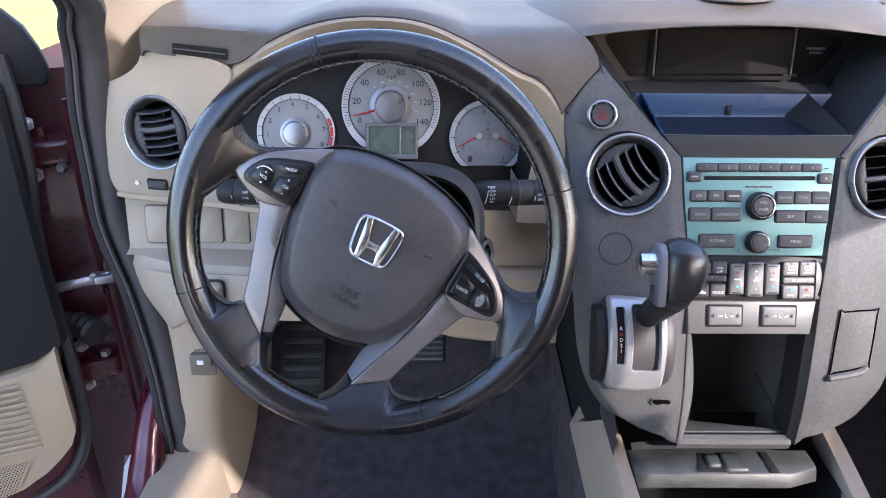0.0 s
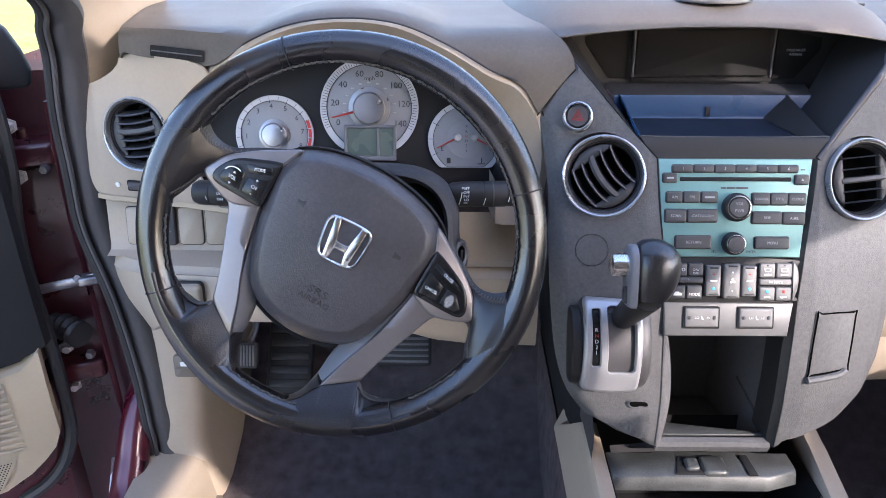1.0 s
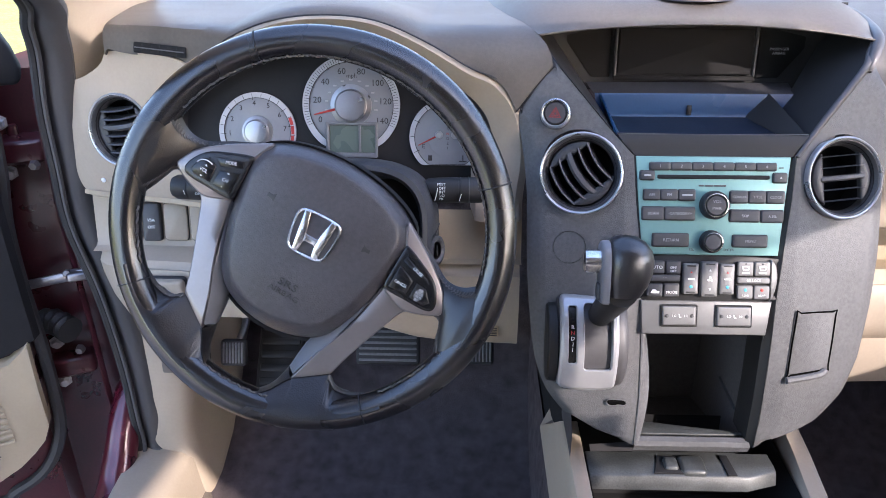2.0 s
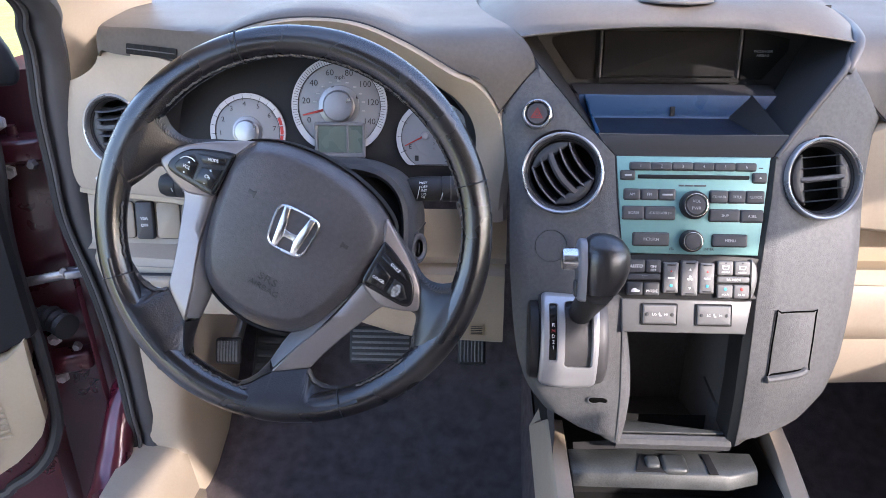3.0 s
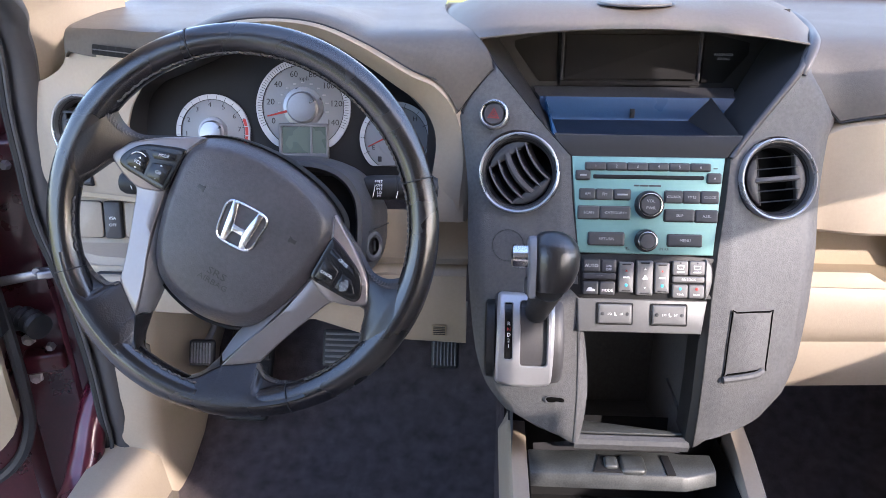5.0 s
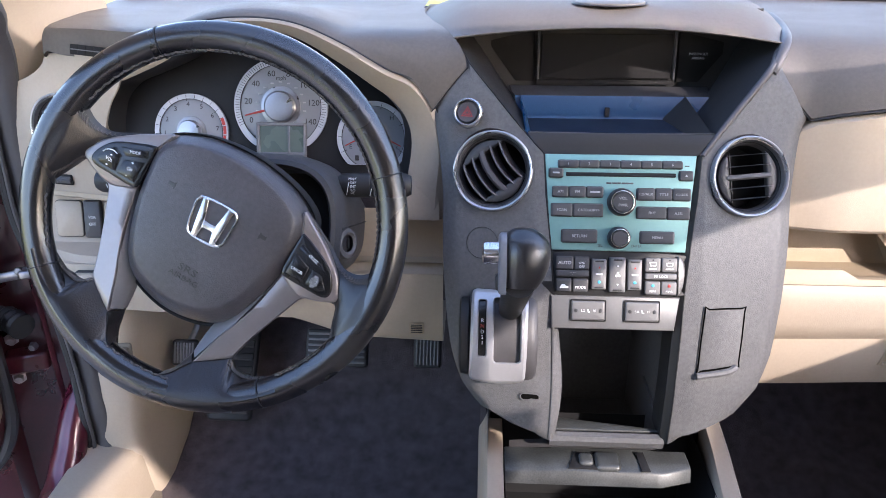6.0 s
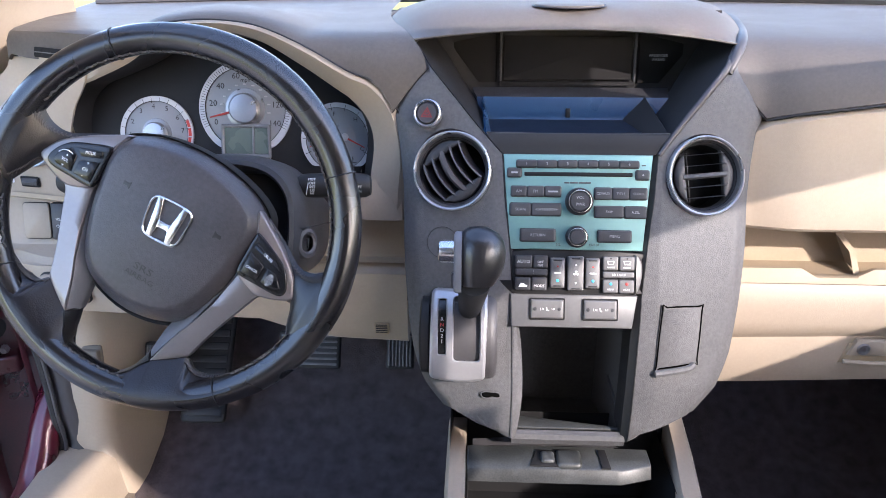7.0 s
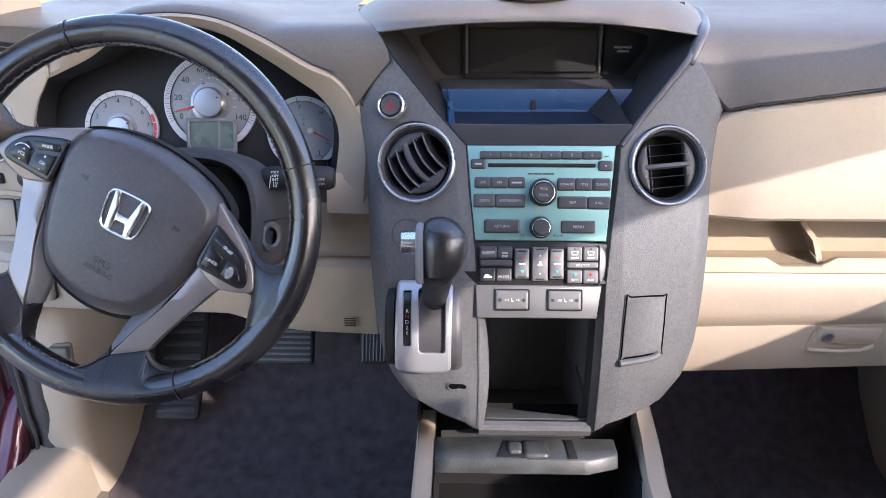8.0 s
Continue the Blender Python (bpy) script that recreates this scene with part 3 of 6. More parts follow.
def left_place(x, z, s):
    low = max(0, 0.64 - z)
    return (x, left_y(x) + 0.11 * max(z - 0.70, 0) * min(max((-0.30 - x) / 0.05, 0), 1) + 0.05 * low - 0.004 * (1 - s), z)


o = [(p.x, p.y) for p in curve([(-0.445, 0.62), (-0.446, 0.66), (-0.436, 0.750), (-0.424, 0.761), (-0.407, 0.768), (-0.389, 0.778), (-0.378, 0.788), (-0.366, 0.801), (-0.31, 0.803), (-0.268, 0.799), (-0.252, 0.786), (-0.262, 0.764), (-0.282, 0.735), (-0.296, 0.69), (-0.282, 0.65), (-0.262, 0.615), (-0.275, 0.607), (-0.36, 0.606), (-0.425, 0.607)], 4, True)]
part("driver_panel", thick(radial(o, (-0.362, 0.703), 0.047, left_place), -0.004), IVORY, dash, "ivory panel", I4)
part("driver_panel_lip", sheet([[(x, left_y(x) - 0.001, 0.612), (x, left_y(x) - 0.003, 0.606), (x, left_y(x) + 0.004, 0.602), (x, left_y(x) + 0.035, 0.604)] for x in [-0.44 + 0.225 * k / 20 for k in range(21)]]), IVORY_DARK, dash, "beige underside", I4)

# ivory bezel that arches over the instruments
OUT = curve([(0.1555, 0.884, 0.601), (0.158, 0.884, 0.64), (0.161, 0.884, 0.69), (0.151, 0.884, 0.745), (0.124, 0.885, 0.781), (0.09, 0.883, 0.796), (0.036, 0.883, 0.827), (-0.02, 0.882, 0.850), (-0.08, 0.882, 0.856), (-0.14, 0.884, 0.849), (-0.194, 0.890, 0.828), (-0.230, 0.906, 0.803), (-0.262, 0.934, 0.790), (-0.288, 0.944, 0.765), (-0.300, 0.947, 0.735), (-0.300, 0.947, 0.695), (-0.288, 0.944, 0.650)], 6)
INN = curve([(0.104, 0.892, 0.604), (0.110, 0.896, 0.65), (0.117, 0.898, 0.70), (0.111, 0.898, 0.732), (0.093, 0.899, 0.756), (0.070, 0.899, 0.773), (0.028, 0.899, 0.802), (-0.025, 0.899, 0.832), (-0.08, 0.899, 0.841), (-0.14, 0.899, 0.831), (-0.190, 0.904, 0.801), (-0.240, 0.912, 0.779), (-0.270, 0.921, 0.766), (-0.289, 0.928, 0.745), (-0.294, 0.931, 0.722), (-0.290, 0.932, 0.690), (-0.276, 0.930, 0.652)], 6)
rows = [[], [], [], [], []]
for a, b in zip(OUT, INN):
    d = b - a
    rows[0].append(a + Vector((0, 0.03, 0)) - d * 0.02)
    rows[1].append(a + Vector((0, 0.003, 0)))
    rows[2].append(a + d * 0.2 + Vector((0, -0.005, 0)))
    rows[3].append(a + d * 0.75 + Vector((0, -0.004, 0)))
    rows[4].append(b)
part("bezel_gap", sweep([p + Vector((0, -0.0005, 0.0012)) for p in OUT[14:62]], 0.0011, 6), INK, dash, "fine dark gap over the arch", I4)
part("gauge_bezel", sheet(rows), IVORY, dash, "ivory arch round the instruments", I4)
rows = [[p for p in INN], [p + (Vector((-0.05, 0.93, 0.715)) - p) * 0.07 + Vector((0, 0.030, 0)) for p in INN], [p + (Vector((-0.05, 0.93, 0.715)) - p) * 0.10 + Vector((0, 0.075, 0)) for p in INN]]
part("gauge_throat", sheet(rows), THROAT, dash, "dark inner shroud of the instruments", I4)
# block under the bezel beside the column, and its small shelf
rows = []
for z, y in ((0.655, 0.892), (0.63, 0.884), (0.612, 0.880), (0.603, 0.880), (0.600, 0.892), (0.602, 0.95)):
    rows.append([(0.092, y + 0.05, z), (0.098, y + 0.004, z), (0.106, y, z), (0.14, y - 0.001, z), (0.153, y + 0.001, z), (0.158, y + 0.012, z), (0.160, y + 0.06, z)])
part("bezel_foot", sheet(rows), IVORY, dash, "ivory panel", I4)
rows = []
for z, y in ((0.605, 0.915), (0.575, 0.905), (0.548, 0.899), (0.543, 0.895), (0.541, 0.883)):
    rows.append([(x, y, z) for x in (0.02, 0.060, 0.105, 0.135, 0.160)])
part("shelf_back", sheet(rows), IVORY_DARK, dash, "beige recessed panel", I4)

# switch recess and knee panel
rows = []
for z, y in ((0.612, 0.962), (0.59, 0.958), (0.56, 0.952), (0.538, 0.948), (0.533, 0.944), (0.530, 0.93)):
    rows.append([(x, y - 0.02 * max(0, (x + 0.33)) * 2, z) for x in [-0.432 + 0.0352 * k for k in range(11)]])
part("switch_recess", sheet(rows), IVORY, dash, "ivory recessed panel", I4)
rows = []
for k in range(49):
    x = -0.430 + 0.588 * k / 48
    bottom = lerp([(-0.432, 0.385), (-0.415, 0.392), (-0.39, 0.410), (-0.36, 0.437), (-0.345, 0.448), (-0.34, 0.452), (-0.05, 0.452), (0.02, 0.430), (0.06, 0.425), (0.158, 0.421)], x)
    top = lerp([(-0.432, 0.532), (-0.20, 0.531), (-0.10, 0.530), (0.0, 0.532), (0.06, 0.540), (0.158, 0.540)], x)
    back = lerp([(-0.432, 0.060), (-0.415, 0.042), (-0.39, 0.030), (-0.36, 0.018), (-0.25, 0.008), (0, 0.0), (0.158, 0.0)], x)
    row = [(x, 0.955, top + 0.002), (x, 0.906 + back, top), (x, 0.890 + back, top - 0.003), (x, 0.883 + back, top - 0.012)]
    for s in (0.12, 0.25, 0.38, 0.5, 0.62, 0.75, 0.85, 0.94):
        z = top + (bottom - top) * s
        row.append((x, 0.880 + back - 0.012 * math.sin(s * math.pi * 0.8), z))
    row += [(x, 0.876 + back, bottom + 0.002), (x, 0.884 + back, bottom - 0.002), (x, 0.99, bottom + 0.006)]
    pull = min(max((-0.36 - x) / 0.07, 0), 1)
    row = [(a + 0.003 * pull + 0.018 * pull * min(max((0.46 - c) / 0.075, 0), 1), b + 0.055 * pull * min(max((0.51 - c) / 0.12, 0), 1), c) for a, b, c in row]
    rows.append(row)
knee = part("knee_panel", sheet(rows), IVORY, dash, "ivory knee panel under the steering column", I4)
sv = part("sensor_grille", plate(rrect(-0.010, -0.008, 0.010, 0.008, 0.001), 0.001, 0.0003), IVORY_DARK, knee, "small louvred grille", leaning(0.122, 0.8665, 0.448, 3))
for k in range(5):
    part("louvre", plate(rrect(-0.008, -0.0062 + 0.0027 * k, 0.008, -0.0048 + 0.0027 * k, 0.0004), 0.0006, 0.0002, 0.001), INK, sv)
SW = leaning(-0.345, 0.9505, 0.567, 12)
for u0, u1 in ((-0.060, -0.021), (0.012, 0.045), (0.049, 0.082)):
    part("switch_blank", plate(rrect(u0, -0.026, u1, 0.026, 0.005), 0.0032, 0.001, -0.001), IVORY, dash, "blank ivory switch cover", SW)
    part("switch_gap", plate(rrect(u0 - 0.0009, -0.0269, u1 + 0.0009, 0.0269, 0.0055), 0.0012, 0.0003, -0.001), INK, dash, "fine dark gap", SW)
b = part("switch_button", plate(rrect(-0.017, -0.027, 0.008, 0.027, 0.003), 0.008, 0.002, -0.002), GARNISH, dash, "dark stability control switch", SW)
lettering("VSA", 0.0062, SW @ pose(-0.0045, 0.003, 0.0062), WHITE, b)
lettering("OFF", 0.0062, SW @ pose(-0.0045, -0.007, 0.0062), WHITE, b)
pb = part("brake_release", plate(rrect(-0.035, -0.022, 0.030, 0.020, 0.006), 0.012, 0.004), IVORY, dash, "ivory parking brake release handle", leaning(-0.318, 0.878, 0.496, 4))
part("release_gap", plate(rrect(-0.0365, -0.0235, 0.0315, 0.0215, 0.007), 0.006, 0.001), INK, dash, "dark gap round the handle", leaning(-0.318, 0.882, 0.496, 4))
TH = pose(-0.374, left_y(-0.374) - 0.0045, 0.631, 0, 0, -10)
part("dimmer_slot", plate(rrect(-0.0145, -0.0075, 0.0145, 0.0075, 0.002), 0.002, 0.0005), DEEP, dash, "black slot", TH @ pose(0, 0.001, 0, 90))
part("dimmer_wheel", capped([[(x, 0.004 + (r + 0.0004 * (k % 2)) * math.cos(2 * math.pi * k / 48), (r + 0.0004 * (k % 2)) * math.sin(2 * math.pi * k / 48)) for k in range(48)] for x, r in ((-0.0125, 0.0066), (-0.0120, 0.0072), (0.0120, 0.0072), (0.0125, 0.0066))]), CHARCOAL, dash, "ribbed black dimmer thumb wheel", TH, 20)
part("dimmer_mark", plate(disc(0.0035, 16), 0.0006, 0.0002), WHITE, dash, "pale dot beside the thumb wheel", pose(-0.404, left_y(-0.404) - 0.0028, 0.630, 90, 0, -14))
part("brake_symbol", frame_plate(disc(0.0065, 20), disc(0.0052, 20), 0.0005, 0.0001), PALE, pb, "grey ring symbol", WORLD[pb.name] @ pose(0.008, 0.002, 0.012))

# passenger side: upper panel, tray, glove box
rows = []
for k in range(33):
    x = 0.555 + 0.585 * k / 32
    top = lerp([(0.555, 0.70), (0.585, 0.722), (0.598, 0.734), (0.61, 0.7385), (0.62, 0.7410), (0.67, 0.750), (0.774, 0.764), (0.9, 0.774), (1.14, 0.778)], x)
    row = [(x, 0.915, top + 0.002), (x, 0.876, top), (x, 0.871, top - 0.004), (x, 0.866, 0.70), (x, 0.862, 0.65), (x, 0.860, 0.62), (x, 0.861, 0.606), (x, 0.866, 0.601), (x, 0.90, 0.600), (x, 0.96, 0.603)]
    lag = 0.014 * min(max((0.65 - x) / 0.06, 0), 1)
    rows.append([(a, b + lag, c) for a, b, c in row])
part("passenger_panel", sheet(rows), IVORY, dash, "ivory upper panel in front of the passenger", I4)
rows = []
for k in range(33):
    x = 0.545 + 0.595 * k / 32
    notch = 0.011 if 0.690 < x < 0.755 or x > 0.845 else 0.0
    rows.append([(x, 0.975, 0.615), (x, 0.972, 0.585), (x, 0.966, 0.572), (x, 0.962, 0.570), (x, 0.957, 0.556), (x, 0.93, 0.532), (x, 0.895, 0.530), (x, 0.884, 0.5325), (x, 0.880, 0.546 - notch), (x, 0.872, 0.547 - notch), (x, 0.868, 0.536), (x, 0.862, 0.530)])
part("tray", sheet(rows), IVORY_DARK, dash, "beige storage tray", I4)
part("tray_divider", sheet([[(0.750, 0.885, 0.532), (0.745, 0.90, 0.560), (0.716, 0.955, 0.602)], [(0.758, 0.885, 0.532), (0.752, 0.90, 0.562), (0.724, 0.955, 0.602)], [(0.758, 0.96, 0.532), (0.752, 0.96, 0.562), (0.728, 0.965, 0.602)], [(0.750, 0.96, 0.532), (0.745, 0.96, 0.562), (0.720, 0.965, 0.602)]], False), IVORY_DARK, dash, "beige tray divider", I4)

glove = thing("glove_box", pose(0.84, 0.87, 0.45), "closed ivory glove box with a recessed latch", "glove box")
rows = []
for k in range(41):
    x = 0.545 + 0.585 * k / 40
    rise = 0.012 * max(0, (x - 0.60) / 0.26)
    rows.append([(x, 0.90, 0.529), (x, 0.863, 0.5285), (x, 0.859, 0.524), (x, 0.856, 0.50), (x, 0.855, 0.475), (x, 0.858, 0.458 + rise * 0.6), (x, 0.866, 0.4485 + rise * 0.7), (x, 0.869, 0.444 + rise * 0.7), (x, 0.867, 0.436 + rise * 0.7),
                 (x, 0.866, 0.41 + rise), (x, 0.869, 0.385 + rise), (x, 0.874, 0.370 + rise), (x, 0.882, 0.365 + rise), (x, 0.95, 0.372 + rise)])
part("lid", sheet(rows), IVORY, glove, "ivory lid with a crease across it", I4)
GL = leaning(0.790, 0.8660, 0.424, -2)
# The beige puts the recess's shade into its colour; the lid is ivory.
part("latch_recess", plate([(-0.045, -0.014), (0.030, -0.014), (0.048, -0.006), (0.056, 0.016), (-0.036, 0.016)], 0.003, 0.0015, -0.001), IVORY_DARK, glove, "latch recess, its shade drawn in darker beige", GL)
part("latch", plate([(-0.037, 0.000), (0.045, 0.000), (0.053, 0.024), (-0.028, 0.024)], 0.007, 0.002, -0.001), IVORY, glove, "ivory latch flap", GL)
part("latch_lip", sweep([(-0.04, -0.010, 0.004), (0.0, -0.012, 0.005), (0.03, -0.011, 0.004), (0.047, -0.004, 0.003)], 0.003, 8), IVORY, glove, m=GL)
part("lock", lathe([(0, 0.008), (0.004, 0.008), (0.0045, 0.0085), (0.0075, 0.0085), (0.009, 0.006), (0.009, 0)], 20), STEEL, glove, "round key lock", GL @ pose(-0.018, 0.011, 0.0))
kr = thing("kick_panel", pose(1.08, 1.1, 0), "beige kick panel at the passenger's side", "trim panel")
rows = []
for z in (-0.01, 0.1, 0.2, 0.3, 0.40, 0.5):
    rows.append([(1.12, 0.93, z), (1.09 - 0.03 * math.sin(z * 6), 0.95, z), (1.055 - 0.03 * math.sin(z * 6), 1.00, z), (1.045 - 0.03 * math.sin(z * 6), 1.10, z), (1.06, 1.25, z), (1.09, 1.45, z)])
part("panel", sheet(rows), IVORY_DARK, kr, m=I4)


def air_vent(m, r, slats, tilt, wide, label, fin=1.0, deep=0.020, vanes=(-0.5, 0, 0.5), arch=0.0):
    """A round vent: ring, barrel, tilted slats with a wider middle one."""
    v = thing("air_vent", m, label, "air vent", "round air vents of the dashboard")
    part("ring", lathe([(r - 0.0038, -0.006), (r - 0.0030, 0.0015), (r - 0.0022, 0.0034), (r - 0.0008, 0.0040), (r + 0.0004, 0.0032), (r + 0.0008, 0.0), (r + 0.0008, -0.006)], 64), RINGMETAL, v, "thin silver ring")
    part("barrel", lathe([(r - 0.0045, 0.000), (r - 0.007, -0.004), (r - 0.008, -0.02), (r - 0.010, -0.045), (0, -0.047)], 48), DEEP, v)
    part("inner_ring", lathe([(r - 0.0030, 0.0012), (r - 0.0042, 0.0010), (r - 0.0060, -0.002), (r - 0.0085, -0.008), (r - 0.0095, -0.014)], 56), CHARCOAL, v)
    turn = pose(0, 0, 0, 0, 0, tilt)
    cheek = r - 0.010
    for s in (-1, 1):
        o = [(s * cheek * math.cos(a), cheek * math.sin(a)) for a in [math.radians(-52 + 104 * k / 12) for k in range(13)]]
        part("cheek", plate(o, 0.006, 0.0015, -0.010, 0.002), CHARCOAL, v, m=m @ turn)
    half = cheek * 0.74
    for k in range(slats):
        y = -cheek * 0.86 + 2 * cheek * 0.86 * (k + 0.5) / slats
        middle = wide and k == slats // 2
        h = math.sqrt(max(cheek ** 2 - y * y, 0)) * 0.97
        h = min(h, half)
        t = 0.0034 * max(fin, 0.9) if middle else 0.0012 * fin
        sl = []
        for x in (-h, -h * 0.75, -h * 0.5, -h * 0.25, 0, h * 0.25, h * 0.5, h * 0.75, h):
            bow = 0.003 * (1 - (x / half) ** 2)
            v0 = y + arch * (1 - (x / half) ** 2)
            sl.append([(x, v0 - t, -0.004 + bow), (x, v0 - t * 0.3, -0.001 + bow), (x, v0 + t, -0.002 + bow), (x, v0 + t + 0.003 * fin, -deep), (x, v0 - t + 0.002 * fin, -deep)])
        part("slat", capped(sl), GARNISH if middle else CHARCOAL, v, m=m @ turn)
    for x in vanes:
        part("guide_vane", block(x * half - 0.0008, -cheek * 0.8, -0.034, x * half + 0.0008, cheek * 0.8, -0.018, 0.0003), CHARCOAL, v, m=m @ turn)
    return v


air_vent(pose(-0.362, 0.9345, 0.703, 0, 0, -14) @ pose(0, 0, 0, 82), 0.0475, 6, 10, True, "round black air vent with a silver ring in the ivory panel", 1.1, 0.020, (0.1,), -0.0025)

# ---- steering wheel, turned a little to the right ----
WM = Matrix.Translation((-0.063, 0.6609, 0.685)) @ pose(0, 0, 0, 0, 0, 0.7) @ leaning(0, 0, 0, 17.9, -30)
wheel = thing("steering_wheel", WM, "black leather steering wheel with silver spokes, worn shiny, slightly turned", "steering wheel")
RR, RT = 0.1828, 0.0159
rows = []
for k in range(120):
    a = 2 * math.pi * k / 120
    fat = 1 + 0.05 * math.cos(4 * a + 0.3) + 0.02 * noise.noise((math.cos(a) * 6, math.sin(a) * 6, 0))
    row = []
    for j in range(20):
        b = 2 * math.pi * j / 20
        r = RR + RT * fat * math.cos(b)
        row.append((r * math.cos(a), r * math.sin(a), RT * 0.98 * fat * math.sin(b)))
    rows.append(row)
rim = part("rim", sheet(rows + [rows[0]], True), LEATHER, wheel, "black leather rim, polished by use")
for an in (45, 135, 225, 315):
    c = Vector((RR * math.cos(radians(an)), RR * math.sin(radians(an)), 0))
    e = Vector((math.cos(radians(an)), math.sin(radians(an)), 0))
    part("seam", sweep([c + (e * math.cos(2 * math.pi * k / 20) + Vector((0, 0, 1)) * math.sin(2 * math.pi * k / 20)) * RT * 1.004 for k in range(20)], 0.0006, 6, True), BLACK, rim, "dark cross seam")
shapes = []
for k in range(190):
    a = 2 * math.pi * k / 190
    if 218 < math.degrees(a) < 257 or 283 < math.degrees(a) < 322 or 163 < math.degrees(a) < 199 or math.degrees(a) > 341 or math.degrees(a) < 17:
        continue
    b = math.radians(152)
    r = RR + RT * 1.03 * math.cos(b)
    z = RT * 1.03 * math.sin(b)
    d = 0.0026 * (1 if k % 2 else -1)
    p = Vector((r * math.cos(a), r * math.sin(a), z + d * 0.5))
    q = Vector(((r + 0.0006) * math.cos(a + 0.028), (r + 0.0006) * math.sin(a + 0.028), z - d * 0.5))
    shapes.append(sweep([p, (p + q) / 2 * 0.996 + Vector((0, 0, 0.0005)), q], 0.0011, 5))
tagged(part("stitching", join(*shapes), THREAD, rim, "dark zigzag stitching along the inner edge"), kind="stuff")


def mirrored(o):
    return [(-x, y) for x, y in reversed(o)]


def mm(points, n=4, closed=True):
    return [(p.x / 1000, p.y / 1000) for p in curve([(x, y, 0) for x, y in points], n, closed)]


PADO = mm([(0, 75), (47, 69), (80, 54), (90, 34), (89, 8), (82, -35), (66, -80), (42, -102), (0, -111), (-42, -102), (-66, -80), (-82, -35), (-89, 8), (-90, 34), (-80, 54), (-47, 69)])
rows = [[(x * 0.97, y * 0.97, -0.045) for x, y in PADO], [(x, y, -0.026) for x, y in PADO]]
for s, w in ((0.985, -0.017), (0.955, -0.0090), (0.91, -0.0022), (0.87, 0.0026), (0.845, 0.0050), (0.82, 0.0061), (0.78, 0.0067), (0.65, 0.0083), (0.45, 0.0096), (0.25, 0.0103), (0.08, 0.0105)):
    rows.append([(x * s, (y + 0.012) * s - 0.012 * s ** 3, w) for x, y in PADO])
pad = part("airbag_cover", capped(rows), PAD, wheel, "dark grey domed airbag cover")
rows = [[(x * 1.035, y * 1.035, -0.046) for x, y in PADO], [(x * 1.03, y * 1.03, -0.022) for x, y in PADO], [(x * 1.005, y * 1.005, -0.024) for x, y in PADO], [(x, y, -0.034) for x, y in PADO]]
part("hub_gap", sheet(rows, True), BLACK, wheel, "black gap round the cover")
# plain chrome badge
BADGE = [(0, 22.3), (17, 21.2), (22.4, 16.6), (23.2, 9), (21.4, -9), (19.0, -17.5), (13, -21.4), (0, -22.2)]
BADGE += [(-x, y) for x, y in BADGE[-2:0:-1]]
HM = WM @ pose(0.002, 0.001, 0.0098, 0, 0, 3)
em = part("emblem", frame_plate(mm(BADGE), [(x * 0.905, y * 0.90) for x, y in mm(BADGE)], 0.0036, 0.001), CHROME, pad, "chrome badge", HM)
for s in (-1, 1):
    o = [(0.0172 * s, 0.0200), (0.0106 * s, 0.0203), (0.0066 * s, 0.002), (0.0055 * s, -0.0085), (0.0074 * s, -0.0200), (0.0132 * s, -0.0197), (0.0150 * s, -0.002)]
    part("badge_bar", plate(o, 0.0040, 0.001), CHROME, em, "chrome bar", HM)
part("badge_bridge", plate([(-0.0080, 0.0005), (-0.0045, -0.0012), (0.0045, -0.0012), (0.0080, 0.0005), (0.0070, -0.0100), (0.0040, -0.0078), (-0.0040, -0.0078), (-0.0070, -0.0100)], 0.0037, 0.0006), CHROME, em, "chrome bar", HM)
lettering("SRS", 0.0105, WM @ pose(0.004, -0.054, 0.0098, 4), EMBOSS, pad, "embossed_lettering", 1.35)
lettering("AIRBAG", 0.0080, WM @ pose(0.004, -0.0635, 0.0094, 5), EMBOSS, pad, "embossed_lettering", 1.2)
part("horn_mark", plate([(-0.004, -0.002), (0.001, -0.002), (0.004, -0.004), (0.004, 0.004), (0.001, 0.002), (-0.004, 0.002)], 0.0005, 0.0001), EMBOSS, pad, "embossed horn mark, its shading drawn as dark", WM @ pose(-0.051, 0.014, 0.0086, 0, -6))
part("horn_mark", plate([(0.004, -0.002), (-0.001, -0.002), (-0.004, -0.004), (-0.004, 0.004), (-0.001, 0.002), (0.004, 0.002)], 0.0005, 0.0001), EMBOSS, pad, "embossed horn mark, its shading drawn as dark", WM @ pose(0.053, 0.014, 0.0084, 0, 6))

POD = mm([(-147, -9), (-143, 6), (-134, 18), (-112, 35), (-94, 46), (-76, 56), (-77, 46), (-84, 30), (-86, 8), (-86, -10), (-96, -17), (-116, -22)], 4)
BLADE = ([(-120, -22), (-113.5, -28), (-106, -47), (-97, -71), (-89, -95), (-83.5, -116)], [(-86, -11), (-83, -28), (-78, -55), (-70, -80), (-60.5, -105), (-50.5, -139.5)])
FLANK = ([(-85, -14), (-81, -36), (-69.5, -80), (-61, -102), (-50.5, -135)], [(-78, -16), (-72, -40), (-56, -76), (-46, -104), (-43, -135)])
PANEL = mm([(-139, -4), (-134, 9), (-124, 20), (-106, 29), (-88, 36), (-84, 33), (-83.5, 10), (-84, -8), (-90, -12), (-112, -12), (-133, -11)], 3)


